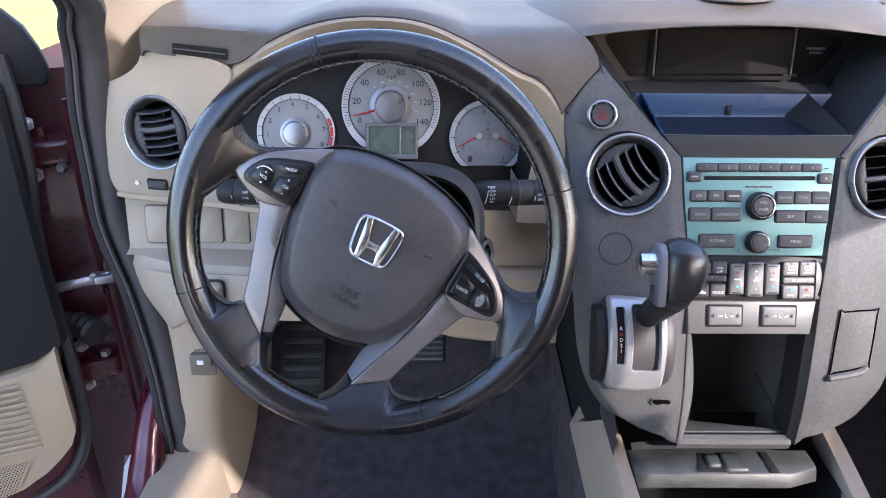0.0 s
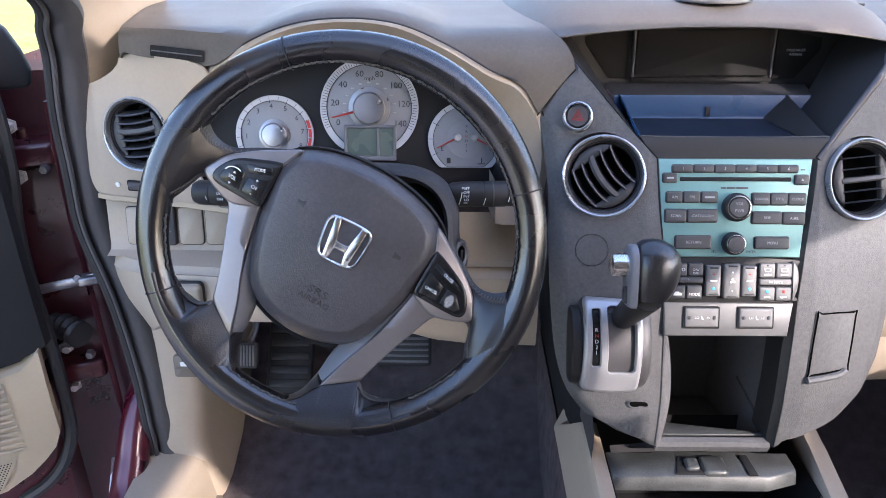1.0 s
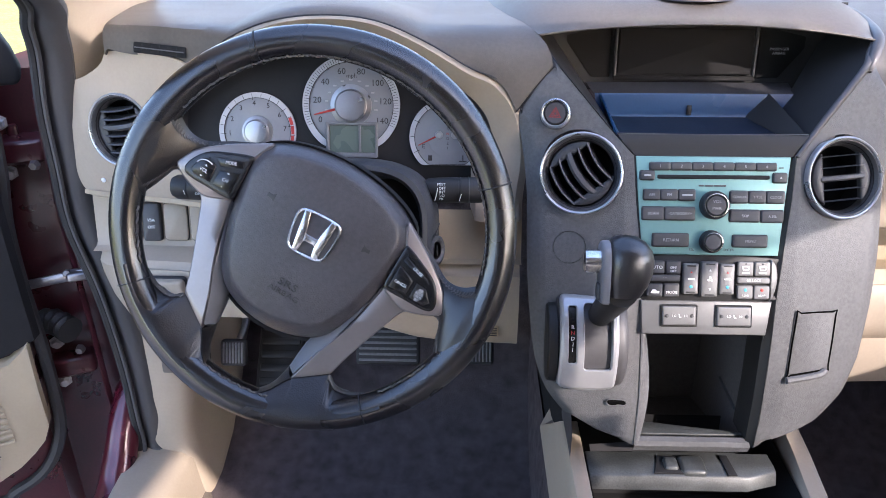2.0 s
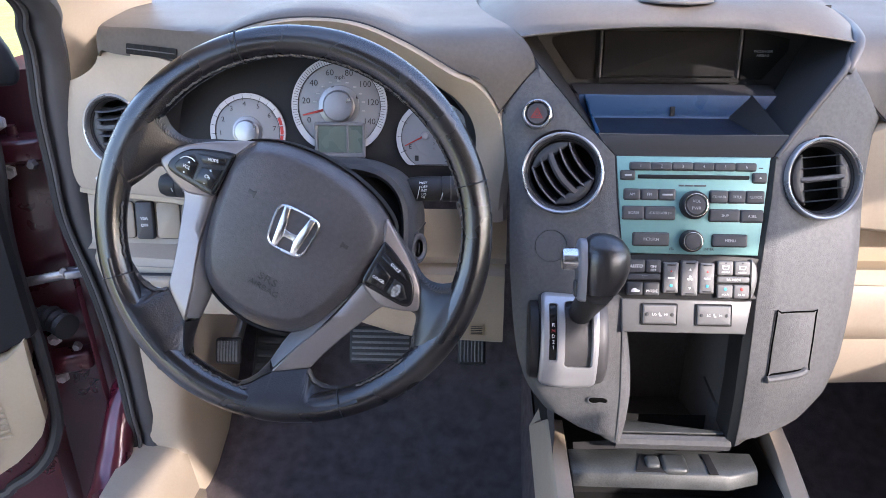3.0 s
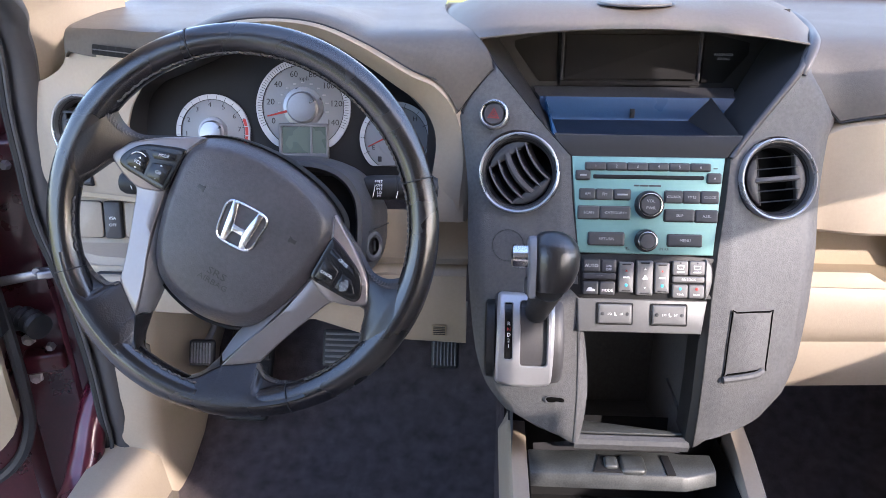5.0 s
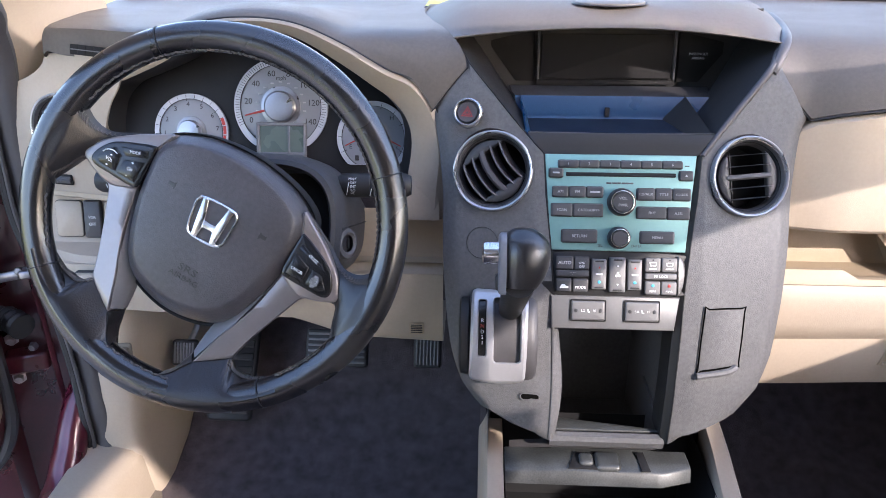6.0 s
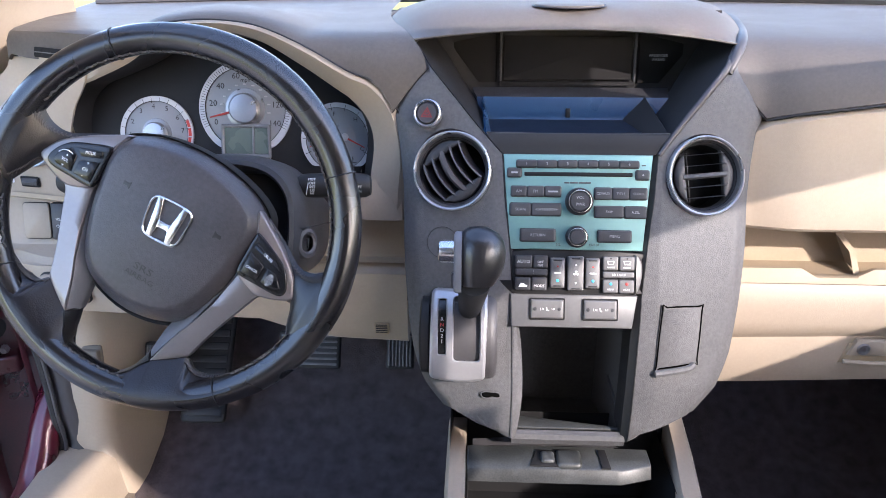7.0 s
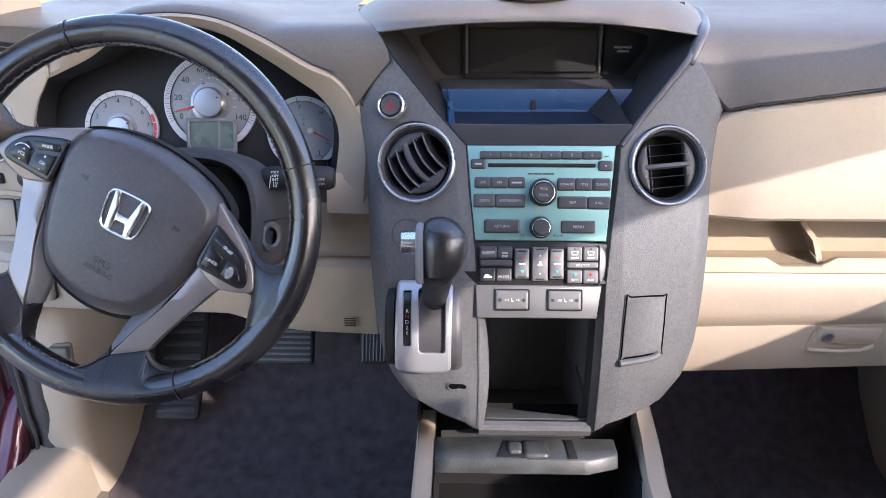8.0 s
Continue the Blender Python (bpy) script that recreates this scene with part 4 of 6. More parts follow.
def bridge(upper, lower, w_mid, w_edge, w_back, n=5, crest=False):
    """A padded solid between two lines; the heights run along with them."""
    up, lo = curve([(x / 1000, y / 1000, 0) for x, y in upper], n), curve([(x / 1000, y / 1000, 0) for x, y in lower], n)
    rows = []
    for i, (a, b) in enumerate(zip(up, lo)):
        t = i / (len(up) - 1)
        wm, we, wb = (float(np.interp(t, np.linspace(0, 1, len(q)), q)) for q in (w_mid, w_edge, w_back))
        row = []
        for k in range(13):
            q = k / 12
            bulge = math.sin(math.pi / 2 * q) ** 0.8 if crest else math.sin(math.pi * q) ** 0.45
            row.append((a.x + (b.x - a.x) * q, a.y + (b.y - a.y) * q, we + (wm - we) * bulge))
        for q in (0.85, 0.5, 0.15):
            row.append((a.x + (b.x - a.x) * q, a.y + (b.y - a.y) * q, wb))
        rows.append(row)
    return capped(rows)


def sewn(upper, lower, w_mid, w_edge, n, crest, q0, q1):
    """Slanting stitches across the padded edge of a bridge."""
    up, lo = curve([(x / 1000, y / 1000, 0) for x, y in upper], n), curve([(x / 1000, y / 1000, 0) for x, y in lower], n)
    bits = []
    for i in range(len(up) - 1):
        ends = []
        for j, q in ((i, q0), (i, (q0 + q1) / 2), (i + 1, q1)):
            t = j / (len(up) - 1)
            wm, we = (float(np.interp(t, np.linspace(0, 1, len(h)), h)) for h in (w_mid, w_edge))
            bulge = math.sin(math.pi / 2 * q) ** 0.8 if crest else math.sin(math.pi * q) ** 0.45
            p = up[j].lerp(lo[j], q)
            ends.append(Vector((p.x, p.y, we + (wm - we) * bulge + 0.0004)))
        bits.append(sweep(ends, 0.0007, 5))
    return join(*bits)


def risen(shape):
    """The lower spokes come forward towards the rim."""
    pts, faces = shape
    return [(p[0], p[1], p[2] + 0.0065 * min(1, max(0, (-p[1] - 0.03) / 0.10))) for p in pts], faces


CREST = [(-50.5, -139, -2.5), (-44.5, -147, 0), (-39, -156, 3), (-33, -162, 6), (-25, -167.5, 8.5)]
CREST_BACK = [(-43, -134, -26), (-40.5, -147, -26), (-38, -157, -24), (-32, -165, -18), (-25, -168.5, -8)]


def spoke_wrap():
    """Leather drawn from the rim over the end of a lower spoke, with gathers at its stitched edges, and the stitches."""
    mil = lambda q: [(x / 1000, y / 1000, w / 1000) for x, y, w in q]
    up = curve(mil(CREST[::-1] + [(-54, -137.5, -3), (-66, -129, -4), (-80, -119.5, -5.5), (-84, -119, -8), (-91, -125.5, -10), (-100, -127, -10), (-110, -123.5, -8), (-121, -116, -5), (-131, -107, 0)]), 7)
    lo = curve([(RR * math.cos(radians(a)), RR * math.sin(radians(a)), 0.0160) for a in (263, 260, 257, 254, 251, 249.5, 245, 240, 237.5, 234.5, 231, 227.5, 223.5, 219)], 7)
    rows, bits = [], []
    for i, (a, b) in enumerate(zip(up, lo)):
        t = i / (len(up) - 1)
        loose = 0.6 * math.exp(-((t - 0.12) / 0.10) ** 2) + math.exp(-((t - 0.72) / 0.15) ** 2)
        row = []
        for k in range(15):
            q = k / 14
            rise = 0.5 * q * q * (3 - 2 * q) + 0.5 * math.sin(math.pi / 2 * q)
            fold = 0.0009 * loose * math.sin(math.pi * min(1, q * 1.15)) * (1 - 0.7 * q) * math.sin(i * 1.32 + 1.3 * math.sin(i * 0.7) + 3 * q)
            row.append((a.x + (b.x - a.x) * q, a.y + (b.y - a.y) * q, a.z + (b.z - a.z) * rise + fold - 0.002 * (1 - q) ** 8))
        back = -0.020 + 0.026 * max(0, (t - 0.80) / 0.20) + 0.024 * max(0, 1 - t / 0.2)
        row += [(a.x + (b.x - a.x) * q, a.y + (b.y - a.y) * q, min(back, a.z - 0.002)) for q in (0.85, 0.5, 0.10)]
        rows.append(row)
        if 0.56 < t < 0.93:
            p, q = Vector(row[0]) + Vector((0, 0, 0.0012)), up[i + 1].lerp(lo[i + 1], 0.10) + Vector((0, 0, 0.0015))
            bits.append(sweep([p, p.lerp(q, 0.5) + Vector((0, 0, 0.0006)), q], 0.0008, 5))
    side = []
    for i, (a, b) in enumerate(zip(curve(mil(CREST), 6), curve(mil(CREST_BACK), 6))):
        row = [a.lerp(b, q) + Vector((0.0022 * math.sin(math.pi * q) + 0.0002 * math.sin(i * 1.1 + 2 * q) * math.sin(math.pi * q), 0, 0.0008 * (1 - q))) for q in (0, 0.08, 0.2, 0.35, 0.5, 0.65, 0.8, 0.92, 1)]
        side.append(row + [Vector((b.x - 0.006, b.y - 0.004, b.z)), Vector((a.x - 0.006, a.y - 0.004, a.z - 0.004))])
    return join(capped(rows), capped(side)), join(*bits)


WEB_LINES = ([(-178, 44), (-166, 38), (-153, 27), (-136, 25), (-112, 38), (-84, 52)], [(-178, -56), (-166, -54), (-157, -36), (-147, -14), (-116, -24), (-86, -13)], (0.0158, 0.0125, 0.004, -0.006, -0.014, -0.016), (0.0120, 0.000, -0.008, -0.014, -0.020, -0.022))
WEB = bridge(*WEB_LINES, (-0.006, -0.014, -0.020, -0.028, -0.032, -0.034))
WEB_SEAM = join(sewn(*WEB_LINES, 5, False, 0.05, 0.13), sewn(*WEB_LINES, 5, False, 0.95, 0.87))
for side in (1, -1):
    f = (lambda o: o) if side == 1 else mirrored
    part("spoke_leather", moved(WEB, Matrix.Diagonal((side, 1, 1, 1))), LEATHER_HOLES, wheel, "perforated leather thumb rest")
    tagged(part("spoke_stitching", moved(WEB_SEAM, Matrix.Diagonal((side, 1, 1, 1))), THREAD, wheel, "pale stitching along the leather edge"), kind="stuff")
    part("spoke_trim", plate(f(POD), 0.0128, 0.0022, -0.016), SPOKE, wheel, "satin silver spoke trim")
    a, b = (curve([(x / 1000, y / 1000, 0) for x, y in q], 5) for q in BLADE)
    blade = []
    for k, (p, q) in enumerate(zip(a, b)):
        end = 0.0012 if k in (0, len(a) - 1) else 0.0
        blade.append([p.lerp(q, u) + Vector((0, 0, w - end - 0.0022 * (1 - u))) for u, w in ((0, -0.026), (0, -0.0112), (0.02, -0.0098), (0.05, -0.0090), (0.3, -0.0088), (0.6, -0.0088), (0.95, -0.0090), (0.98, -0.0096), (1, -0.0110), (1, -0.026))])
    part("spoke_leg", moved(risen(capped(blade)), Matrix.Diagonal((side, 1, 1, 1))), SPOKE, wheel, "satin silver lower spoke")
    a, b = (curve([(x / 1000, y / 1000, 0) for x, y in q], 4) for q in FLANK)
    flank = [[Vector((p.x - 0.003, p.y, -0.030)), Vector((p.x, p.y, -0.0110)), p.lerp(q, 0.15) + Vector((0, 0, -0.0125)), p.lerp(q, 0.9) + Vector((0, 0, -0.0245)), Vector((q.x, q.y, -0.027)), Vector((q.x, q.y, -0.036))] for p, q in zip(a, b)]
    part("spoke_side", moved(risen(capped(flank)), Matrix.Diagonal((side, 1, 1, 1))), GRAPHITE, wheel, "grey inner flank of the spoke")
    wrap, seam = spoke_wrap()
    part("lower_leather", moved(wrap, Matrix.Diagonal((side, 1, 1, 1))), LEATHER_CREASED, wheel, "creased leather round the lower spoke")
    tagged(part("lower_stitching", moved(seam, Matrix.Diagonal((side, 1, 1, 1))), THREAD, wheel, "pale stitching along the leather edge"), kind="stuff")
    panel = part("button_panel", plate(f(PANEL), 0.0045, 0.0012, -0.0055, 0.0008), GLOSS, wheel, "gloss black control panel")
    if side == 1:
        keys = [("mode_button", [(-117, 19), (-90, 29), (-87, 21), (-108, 12)]), ("volume_button", [(-133, -3), (-130, 8), (-121, 16), (-111, 11), (-110, -7), (-128, -7)]), ("channel_button", [(-108, 9), (-88, 17), (-88, -7), (-108, -7)])]
        words = [("MODE", 0.0045, -0.1005, 0.0205, 20), ("VOL", 0.0050, -0.1205, 0.0015, 0), ("CH", 0.0050, -0.098, 0.003, 0), ("+", 0.0060, -0.098, 0.010, 0), ("-", 0.0065, -0.098, -0.0035, 0)]
    else:
        keys = [("cruise_button", [(90, 28), (118, 19), (124, 13), (88, 21)]), ("cancel_button", [(88, 17), (108, 10), (108, -7), (88, -8)]), ("set_button", [(111, 10), (123, 9), (133, -2), (128, -8), (111, -7)])]
        words = [("CRUISE", 0.0043, 0.107, 0.0195, -14), ("CANCEL", 0.0042, 0.098, 0.001, 0), ("RES", 0.0036, 0.119, 0.0048, 0), ("ACCEL", 0.0034, 0.119, 0.0014, 0), ("DECEL", 0.0034, 0.119, -0.0020, 0), ("SET", 0.0036, 0.119, -0.0054, 0)]
    for n, pts in keys:
        part(n, plate(inset([(x / 1000, y / 1000) for x, y in pts], 0.0006), 0.0022, 0.0008, -0.0010), GLOSS, panel)
    for t, s, x, y, r in words:
        lettering(t, s, WM @ pose(x, y, 0.0016, 0, 0, r), WHITE, panel, "lettering", 0.85)
for v, q in ((0.0068, 1), (-0.0045, -1)):
    part("volume_mark", plate([(-0.0014, -0.0008 * q), (0.0014, -0.0008 * q), (0, 0.0012 * q)], 0.0003, 0.0001), WHITE, wheel, "white arrow on the volume key", WM @ pose(-0.1205, v, 0.0014))
part("volume_arc", sweep([(-0.1205 + 0.0095 * math.cos(radians(a)), 0.003 + 0.0085 * math.sin(radians(a)), 0.0016) for a in range(60, 165, 8)], 0.0006, 5), WHITE, wheel, "white arc on the volume key", WM)
rows = []
for w, s in ((-0.020, 1.0), (-0.05, 0.96), (-0.09, 0.75)):
    rows.append([(x * s * 0.9, y * s * 0.9, w) for x, y in PADO])
part("hub_back", sheet(rows, True), BLACK, wheel)

# ---- steering column ----
CM = leaning(-0.063, 0.657, 0.687, 19)
col = thing("steering_column", CM, "dark grey plastic steering column shroud", "steering column")
rows = []
for w, hw, up, dn in ((-0.125, 0.098, 0.056, 0.070), (-0.100, 0.099, 0.058, 0.072), (-0.094, 0.102, 0.061, 0.075), (-0.096, 0.107, 0.066, 0.080), (-0.105, 0.111, 0.070, 0.084), (-0.13, 0.114, 0.073, 0.086), (-0.18, 0.115, 0.070, 0.088), (-0.24, 0.115, 0.055, 0.088), (-0.29, 0.112, 0.038, 0.088)):
    row = []
    for k in range(56):
        a = 2 * math.pi * k / 56
        c, s = math.cos(a), math.sin(a)
        row.append((hw * math.copysign(abs(c) ** 0.5, c), (up if s > 0 else dn) * math.copysign(abs(s) ** 0.6, s) - 0.010 * (c * c if s > 0 else 0), w))
    rows.append(row)
part("shroud", sheet(rows, True), CHARCOAL, col, "dark grey grained shroud")
# Black plate standing for the hub's shade inside the shroud.
part("column_face", plate(rrect(-0.100, -0.072, 0.100, 0.050, 0.025), 0.004, 0.001, -0.126), THROAT, col, "recess behind the wheel, the hub's shade drawn as black")
part("shroud_seam", sweep([(0.1145, -0.012, -0.10 - 0.18 * k / 10) for k in range(11)], 0.0009, 5), INK, col, "dark seam between the shroud halves")
part("tilt_sleeve", lathe([(0.050, -0.035), (0.060, -0.04), (0.064, -0.07), (0.066, -0.09)], 32), BLACK, col)
part("ignition_ring", lathe([(0.010, 0.004), (0.013, 0.006), (0.017, 0.005), (0.019, 0), (0.019, -0.01)], 28), GARNISH, col, "ignition lock surround", CM @ pose(0.113, -0.030, -0.125, 0, 62) )
part("ignition_slot", plate(rrect(-0.0015, -0.006, 0.0015, 0.006, 0.001), 0.001, 0.0002), DEEP, col, "key slot", CM @ pose(0.113, -0.030, -0.125, 0, 62) @ pose(0, 0, 0.004))
for s, words in ((1, [("MIST", 0.033, 48), ("OFF", 0.034, 30), ("INT", 0.034, 14), ("LO", 0.034, -2), ("HI", 0.033, -17), ("OFF", 0.088, 16), ("ON", 0.088, -4)]), (-1, [("OFF", 0.066, 22), ("ON", 0.066, -4), ("OFF", 0.036, 18)])):
    base = Vector((-0.063 + s * 0.088, 0.800, 0.677))
    m = Matrix.Translation(base) @ pose(0, 0, 0, 0, s * 90, s * 2)
    st = part("control_stalk", lathe([(0.0, 0.0), (0.0085, 0.0), (0.0095, 0.012), (0.0135, 0.018), (0.0145, 0.030), (0.0145, 0.052), (0.0140, 0.0525), (0.0140, 0.054), (0.0148, 0.0545), (0.0148, 0.078), (0.0142, 0.079), (0.0142, 0.080), (0.0146, 0.0805), (0.0140, 0.094), (0.011, 0.100), (0, 0.101)], 26), BLACK, col, "black control stalk with white markings", m)
    for wd, x, a in words:
        lettering(wd, 0.0044, Matrix.Translation(base + Vector((s * x, -0.0152 * math.cos(radians(a)), 0.0152 * math.sin(radians(a))))) @ pose(0, 0, 0, 90 - a), WHITE, st)
    for x, a0, a1 in ((0.0255, -28, 34), (0.053, -30, 8), (0.0795, -8, 10)):
        part("mark", sweep([base + Vector((s * (x + 0.004 * math.sin(radians(a + 30))), -0.0150 * math.cos(radians(a)), 0.0150 * math.sin(radians(a)))) for a in range(a0, a1 + 1, 6)], 0.00045, 5), WHITE, st, "white mark", I4)
    part("grip_edge", lathe([(0.0146, -0.0008), (0.0153, -0.0004), (0.0153, 0.0004), (0.0146, 0.0008)], 26), CHARCOAL, st, "raised grip edge", m @ pose(0, 0, 0.064))

# ---- instruments ----
GM = leaning(-0.062, 0.949, 0.717, 15)
clus = thing("instrument_cluster", GM, "instrument cluster with three silver dials and a small grey display", "instrument cluster")
part("backing", plate(mm([(-232, -85), (185, -85), (192, -40), (182, 30), (140, 80), (60, 130), (-10, 148), (-80, 140), (-150, 110), (-215, 70), (-240, 20)], 4), 0.004, 0.001, -0.012), THROAT, clus, "dark backing plate")


def ticks(n, a0, a1, r0, r1, width, major, w):
    out = []
    for k in range(n + 1):
        a = radians(a0 + (a1 - a0) * k / n)
        q = r0 - (0.003 if k % major == 0 else 0)
        d, s = Vector((math.cos(a), math.sin(a), 0)), Vector((-math.sin(a), math.cos(a), 0)) * width / 2
        out.append(([tuple(d * q - s + Vector((0, 0, w))), tuple(d * r1 - s + Vector((0, 0, w))), tuple(d * r1 + s + Vector((0, 0, w))), tuple(d * q + s + Vector((0, 0, w)))], [[0, 1, 2, 3]]))
    return join(*out)


def chord(r, cut, n=64):
    """A disc whose foot is cut off straight."""
    return [(r * math.cos(2 * math.pi * k / n), max(r * math.sin(2 * math.pi * k / n), cut)) for k in range(n)]


def dial(name, u, v, r, cut, cap, label):
    m = GM @ pose(u, v, 0)
    d = part(name, plate(chord(r, cut), 0.006, 0.001, -0.010), DIAL, clus, label, m)
    part("ring_line", frame_plate(chord(r * 0.868, max(cut, -r) * 0.985), chord(r * 0.855, max(cut, -r) * 0.97), 0.0017, 0.0002, -0.004), INK, d, "fine dark line", m)
    part("dial_ring", frame_plate(chord(r, cut), chord(r * 0.865, max(cut, -r) * 0.98), 0.0015, 0.0004, -0.004), DIAL_PALE, d, "pale outer ring", m)
    if cap:
        part("cap_ring", lathe([(cap * 1.32, -0.004), (cap * 1.30, -0.0025), (cap * 1.02, -0.0015), (cap, 0.002)], 36), CAPMETAL, d, "silver ring", m)
        part("cap", lathe([(cap, 0.002), (cap * 0.99, 0.006), (cap * 0.9, 0.0078), (cap * 0.5, 0.0085), (0, 0.0087)], 36), CAPMETAL, d, "brushed silver centre cap", m)
    return d, m


sp, m = dial("speedometer", -0.002, 0.0165, 0.0635, -0.052, 0.0205, "silver speedometer dial")
part("tick_marks", ticks(70, 204.5, -26.5, 0.0560, 0.0615, 0.0006, 5, -0.0023), INK, sp, "dark tick marks", m)
for k in range(8):
    a = radians(204.5 - 33 * k)
    lettering(str(20 * k), 0.0112, m @ pose(0.0445 * math.cos(a), 0.0445 * math.sin(a), -0.0036), INK, sp)
for k in range(11):
    a = radians(190 - 20 * k)
    part("small_figure", plate(rrect(-0.0022, -0.0010, 0.0022, 0.0010, 0.0004), 0.0003, 0.0001, -0.0039), PALE, sp, "small unreadable figure", m @ pose(0.0325 * math.cos(a), 0.0325 * math.sin(a), 0))
lettering("mph", 0.0078, m @ pose(0.001, 0.0375, -0.0036), INK, sp)
part("needle", plate([(-0.050, -0.0008), (-0.018, -0.0018), (-0.018, 0.0018), (-0.050, 0.0008)], 0.0012, 0.0003, -0.0028), RED, sp, "red needle", m @ pose(0, 0, 0, 0, 0, 14))
lc = part("display", plate(rrect(-0.0340, -0.0500, 0.0320, -0.0050, 0.002), 0.006, 0.001, -0.006), THROAT, clus, "grey-green display in a dark frame")
part("display_frame", frame_plate(rrect(-0.0345, -0.0505, 0.0325, -0.0045, 0.002), rrect(-0.0300, -0.0440, 0.0290, -0.0090, 0.001), 0.007, 0.0015, -0.003), GRAPHITE, lc, "graphite frame", GM)
part("display_bar", block(0.0080, -0.0445, -0.002, 0.0108, -0.0085, 0.0036, 0.0006), GRAPHITE, lc, "graphite bar", GM)
part("display_pane", plate(rrect(-0.0298, -0.0438, 0.0080, -0.0092, 0.0006), 0.0010, 0.0003, 0.0), LCD, lc, "blank grey-green pane", GM, 12)
part("display_pane", plate(rrect(0.0108, -0.0438, 0.0288, -0.0092, 0.0006), 0.0010, 0.0003, 0.0), LCD, lc, "blank grey-green pane", GM, 12)
ta, m = dial("tachometer", -0.1255, -0.018, 0.0505, -0.040, 0.0155, "silver rev counter dial")
part("tick_marks", ticks(16, 213, -20, 0.0440, 0.0490, 0.0006, 2, -0.0023), INK, ta, "dark tick marks", m)
for k in range(9):
    a = radians(213 - 29.5 * k)
    lettering(str(k), 0.0092, m @ pose(0.0365 * math.cos(a), 0.0365 * math.sin(a), -0.0036), INK, ta)
part("red_zone", join(*[lathe([(0.0446, -0.0021), (0.0488, -0.0021)], 4, a0, a1) for a0, a1 in ((-19, -6), (-4, 9), (11, 23))]), RED, ta, "red zone", m)
fu, m = dial("fuel_gauge", 0.1225, -0.0235, 0.0490, -0.036, 0, "silver fuel and temperature dial")
part("inner_disc", lathe([(0, -0.0028), (0.0235, -0.0030), (0.0250, -0.0038)], 36), DIAL, fu, "grey gear indicator disc", m)
part("tick_marks", join(ticks(4, 205, 100, 0.0420, 0.0475, 0.0007, 2, -0.0023), ticks(4, 75, -25, 0.0420, 0.0475, 0.0007, 2, -0.0023)), INK, fu, "dark tick marks", m)
for t, x, y in (("F", -0.004, 0.0335), ("E", -0.0305, -0.012), ("H", 0.0250, 0.0265), ("C", 0.0335, -0.0125)):
    lettering(t, 0.0082, m @ pose(x, y, -0.0036), INK, fu)
for k, t in enumerate("PRND21"):
    lettering(t, 0.0052, m @ pose(0.001, 0.017 - 0.0062 * k, -0.0026), RED if t == "N" else INK, fu)
for x in (-0.0105, 0.0105):
    part("pivot", lathe([(0, 0.0022), (0.0035, 0.002), (0.0048, 0.0005), (0.0052, -0.003)], 20), SILVER, fu, "silver needle pivot", m @ pose(x, 0.003, 0))
part("needle", plate([(-0.030, -0.0006), (0, -0.0013), (0, 0.0013), (-0.030, 0.0006)], 0.0012, 0.0003, -0.0020), RED, fu, "red needle", m @ pose(-0.0105, 0.003, 0, 0, 0, 27))
part("needle", plate([(0.030, -0.0006), (0, -0.0013), (0, 0.0013), (0.030, 0.0006)], 0.0012, 0.0003, -0.0020), RED, fu, "red needle", m @ pose(0.0105, 0.003, 0, 0, 0, -27))
part("fuel_symbol", plate(rrect(-0.003, -0.0035, 0.002, 0.0035, 0.0006), 0.0003, 0.0001, -0.0039), INK, fu, "dark pump symbol", m @ pose(-0.0215, -0.027, 0))
part("heat_symbol", join(plate(rrect(-0.0006, -0.003, 0.0006, 0.004, 0.0003), 0.0003, 0.0001, -0.0039), plate(rrect(-0.005, -0.0045, 0.005, -0.0035, 0.0003), 0.0003, 0.0001, -0.0039)), INK, fu, "dark thermometer symbol", m @ pose(0.021, -0.027, 0))
part("reset_knob", lathe([(0, 0.010), (0.003, 0.010), (0.004, 0.009), (0.004, -0.006)], 16), BLACK, clus, "black reset knob", GM @ pose(-0.0685, -0.0405, 0))

# ---- centre stack ----
CX = 0.3705
SM = leaning(CX, 0.795, 0.597, 21.5)
PROF = [(0.30, 0.735), (0.34, 0.738), (0.37, 0.7415), (0.43, 0.749), (0.48, 0.761), (0.53, 0.774), (0.56, 0.783), (0.60, 0.796), (0.65, 0.816), (0.70, 0.836), (0.75, 0.857), (0.80, 0.879), (0.85, 0.902)]
PROF = [(p.x, p.y) for p in curve([(a, b, 0) for a, b in PROF], 4)]


def face_y(off, z):
    return lerp(PROF, z) + 0.20 * max(0, abs(off) - 0.10)


stack = thing("center_stack", pose(CX, 0.80, 0.36), "grey plastic centre stack rising between the seats", "center stack")
INNER = [(0.0735, 0.3640), (0.0725, 0.43), (0.0745, 0.51), (0.0755, 0.55), (0.0800, 0.604), (0.0870, 0.66), (0.0905, 0.7072), (0.1205, 0.7365), (0.1510, 0.7690), (0.1814, 0.8016), (0.1990, 0.8230)]
OUTER = [(0.2080, 0.812), (0.2200, 0.778), (0.2290, 0.742), (0.2205, 0.7230), (0.2150, 0.69), (0.2110, 0.65), (0.2100, 0.59), (0.2060, 0.53), (0.1980, 0.468), (0.1830, 0.425), (0.1580, 0.394), (0.1180, 0.375), (0.0900, 0.366)]
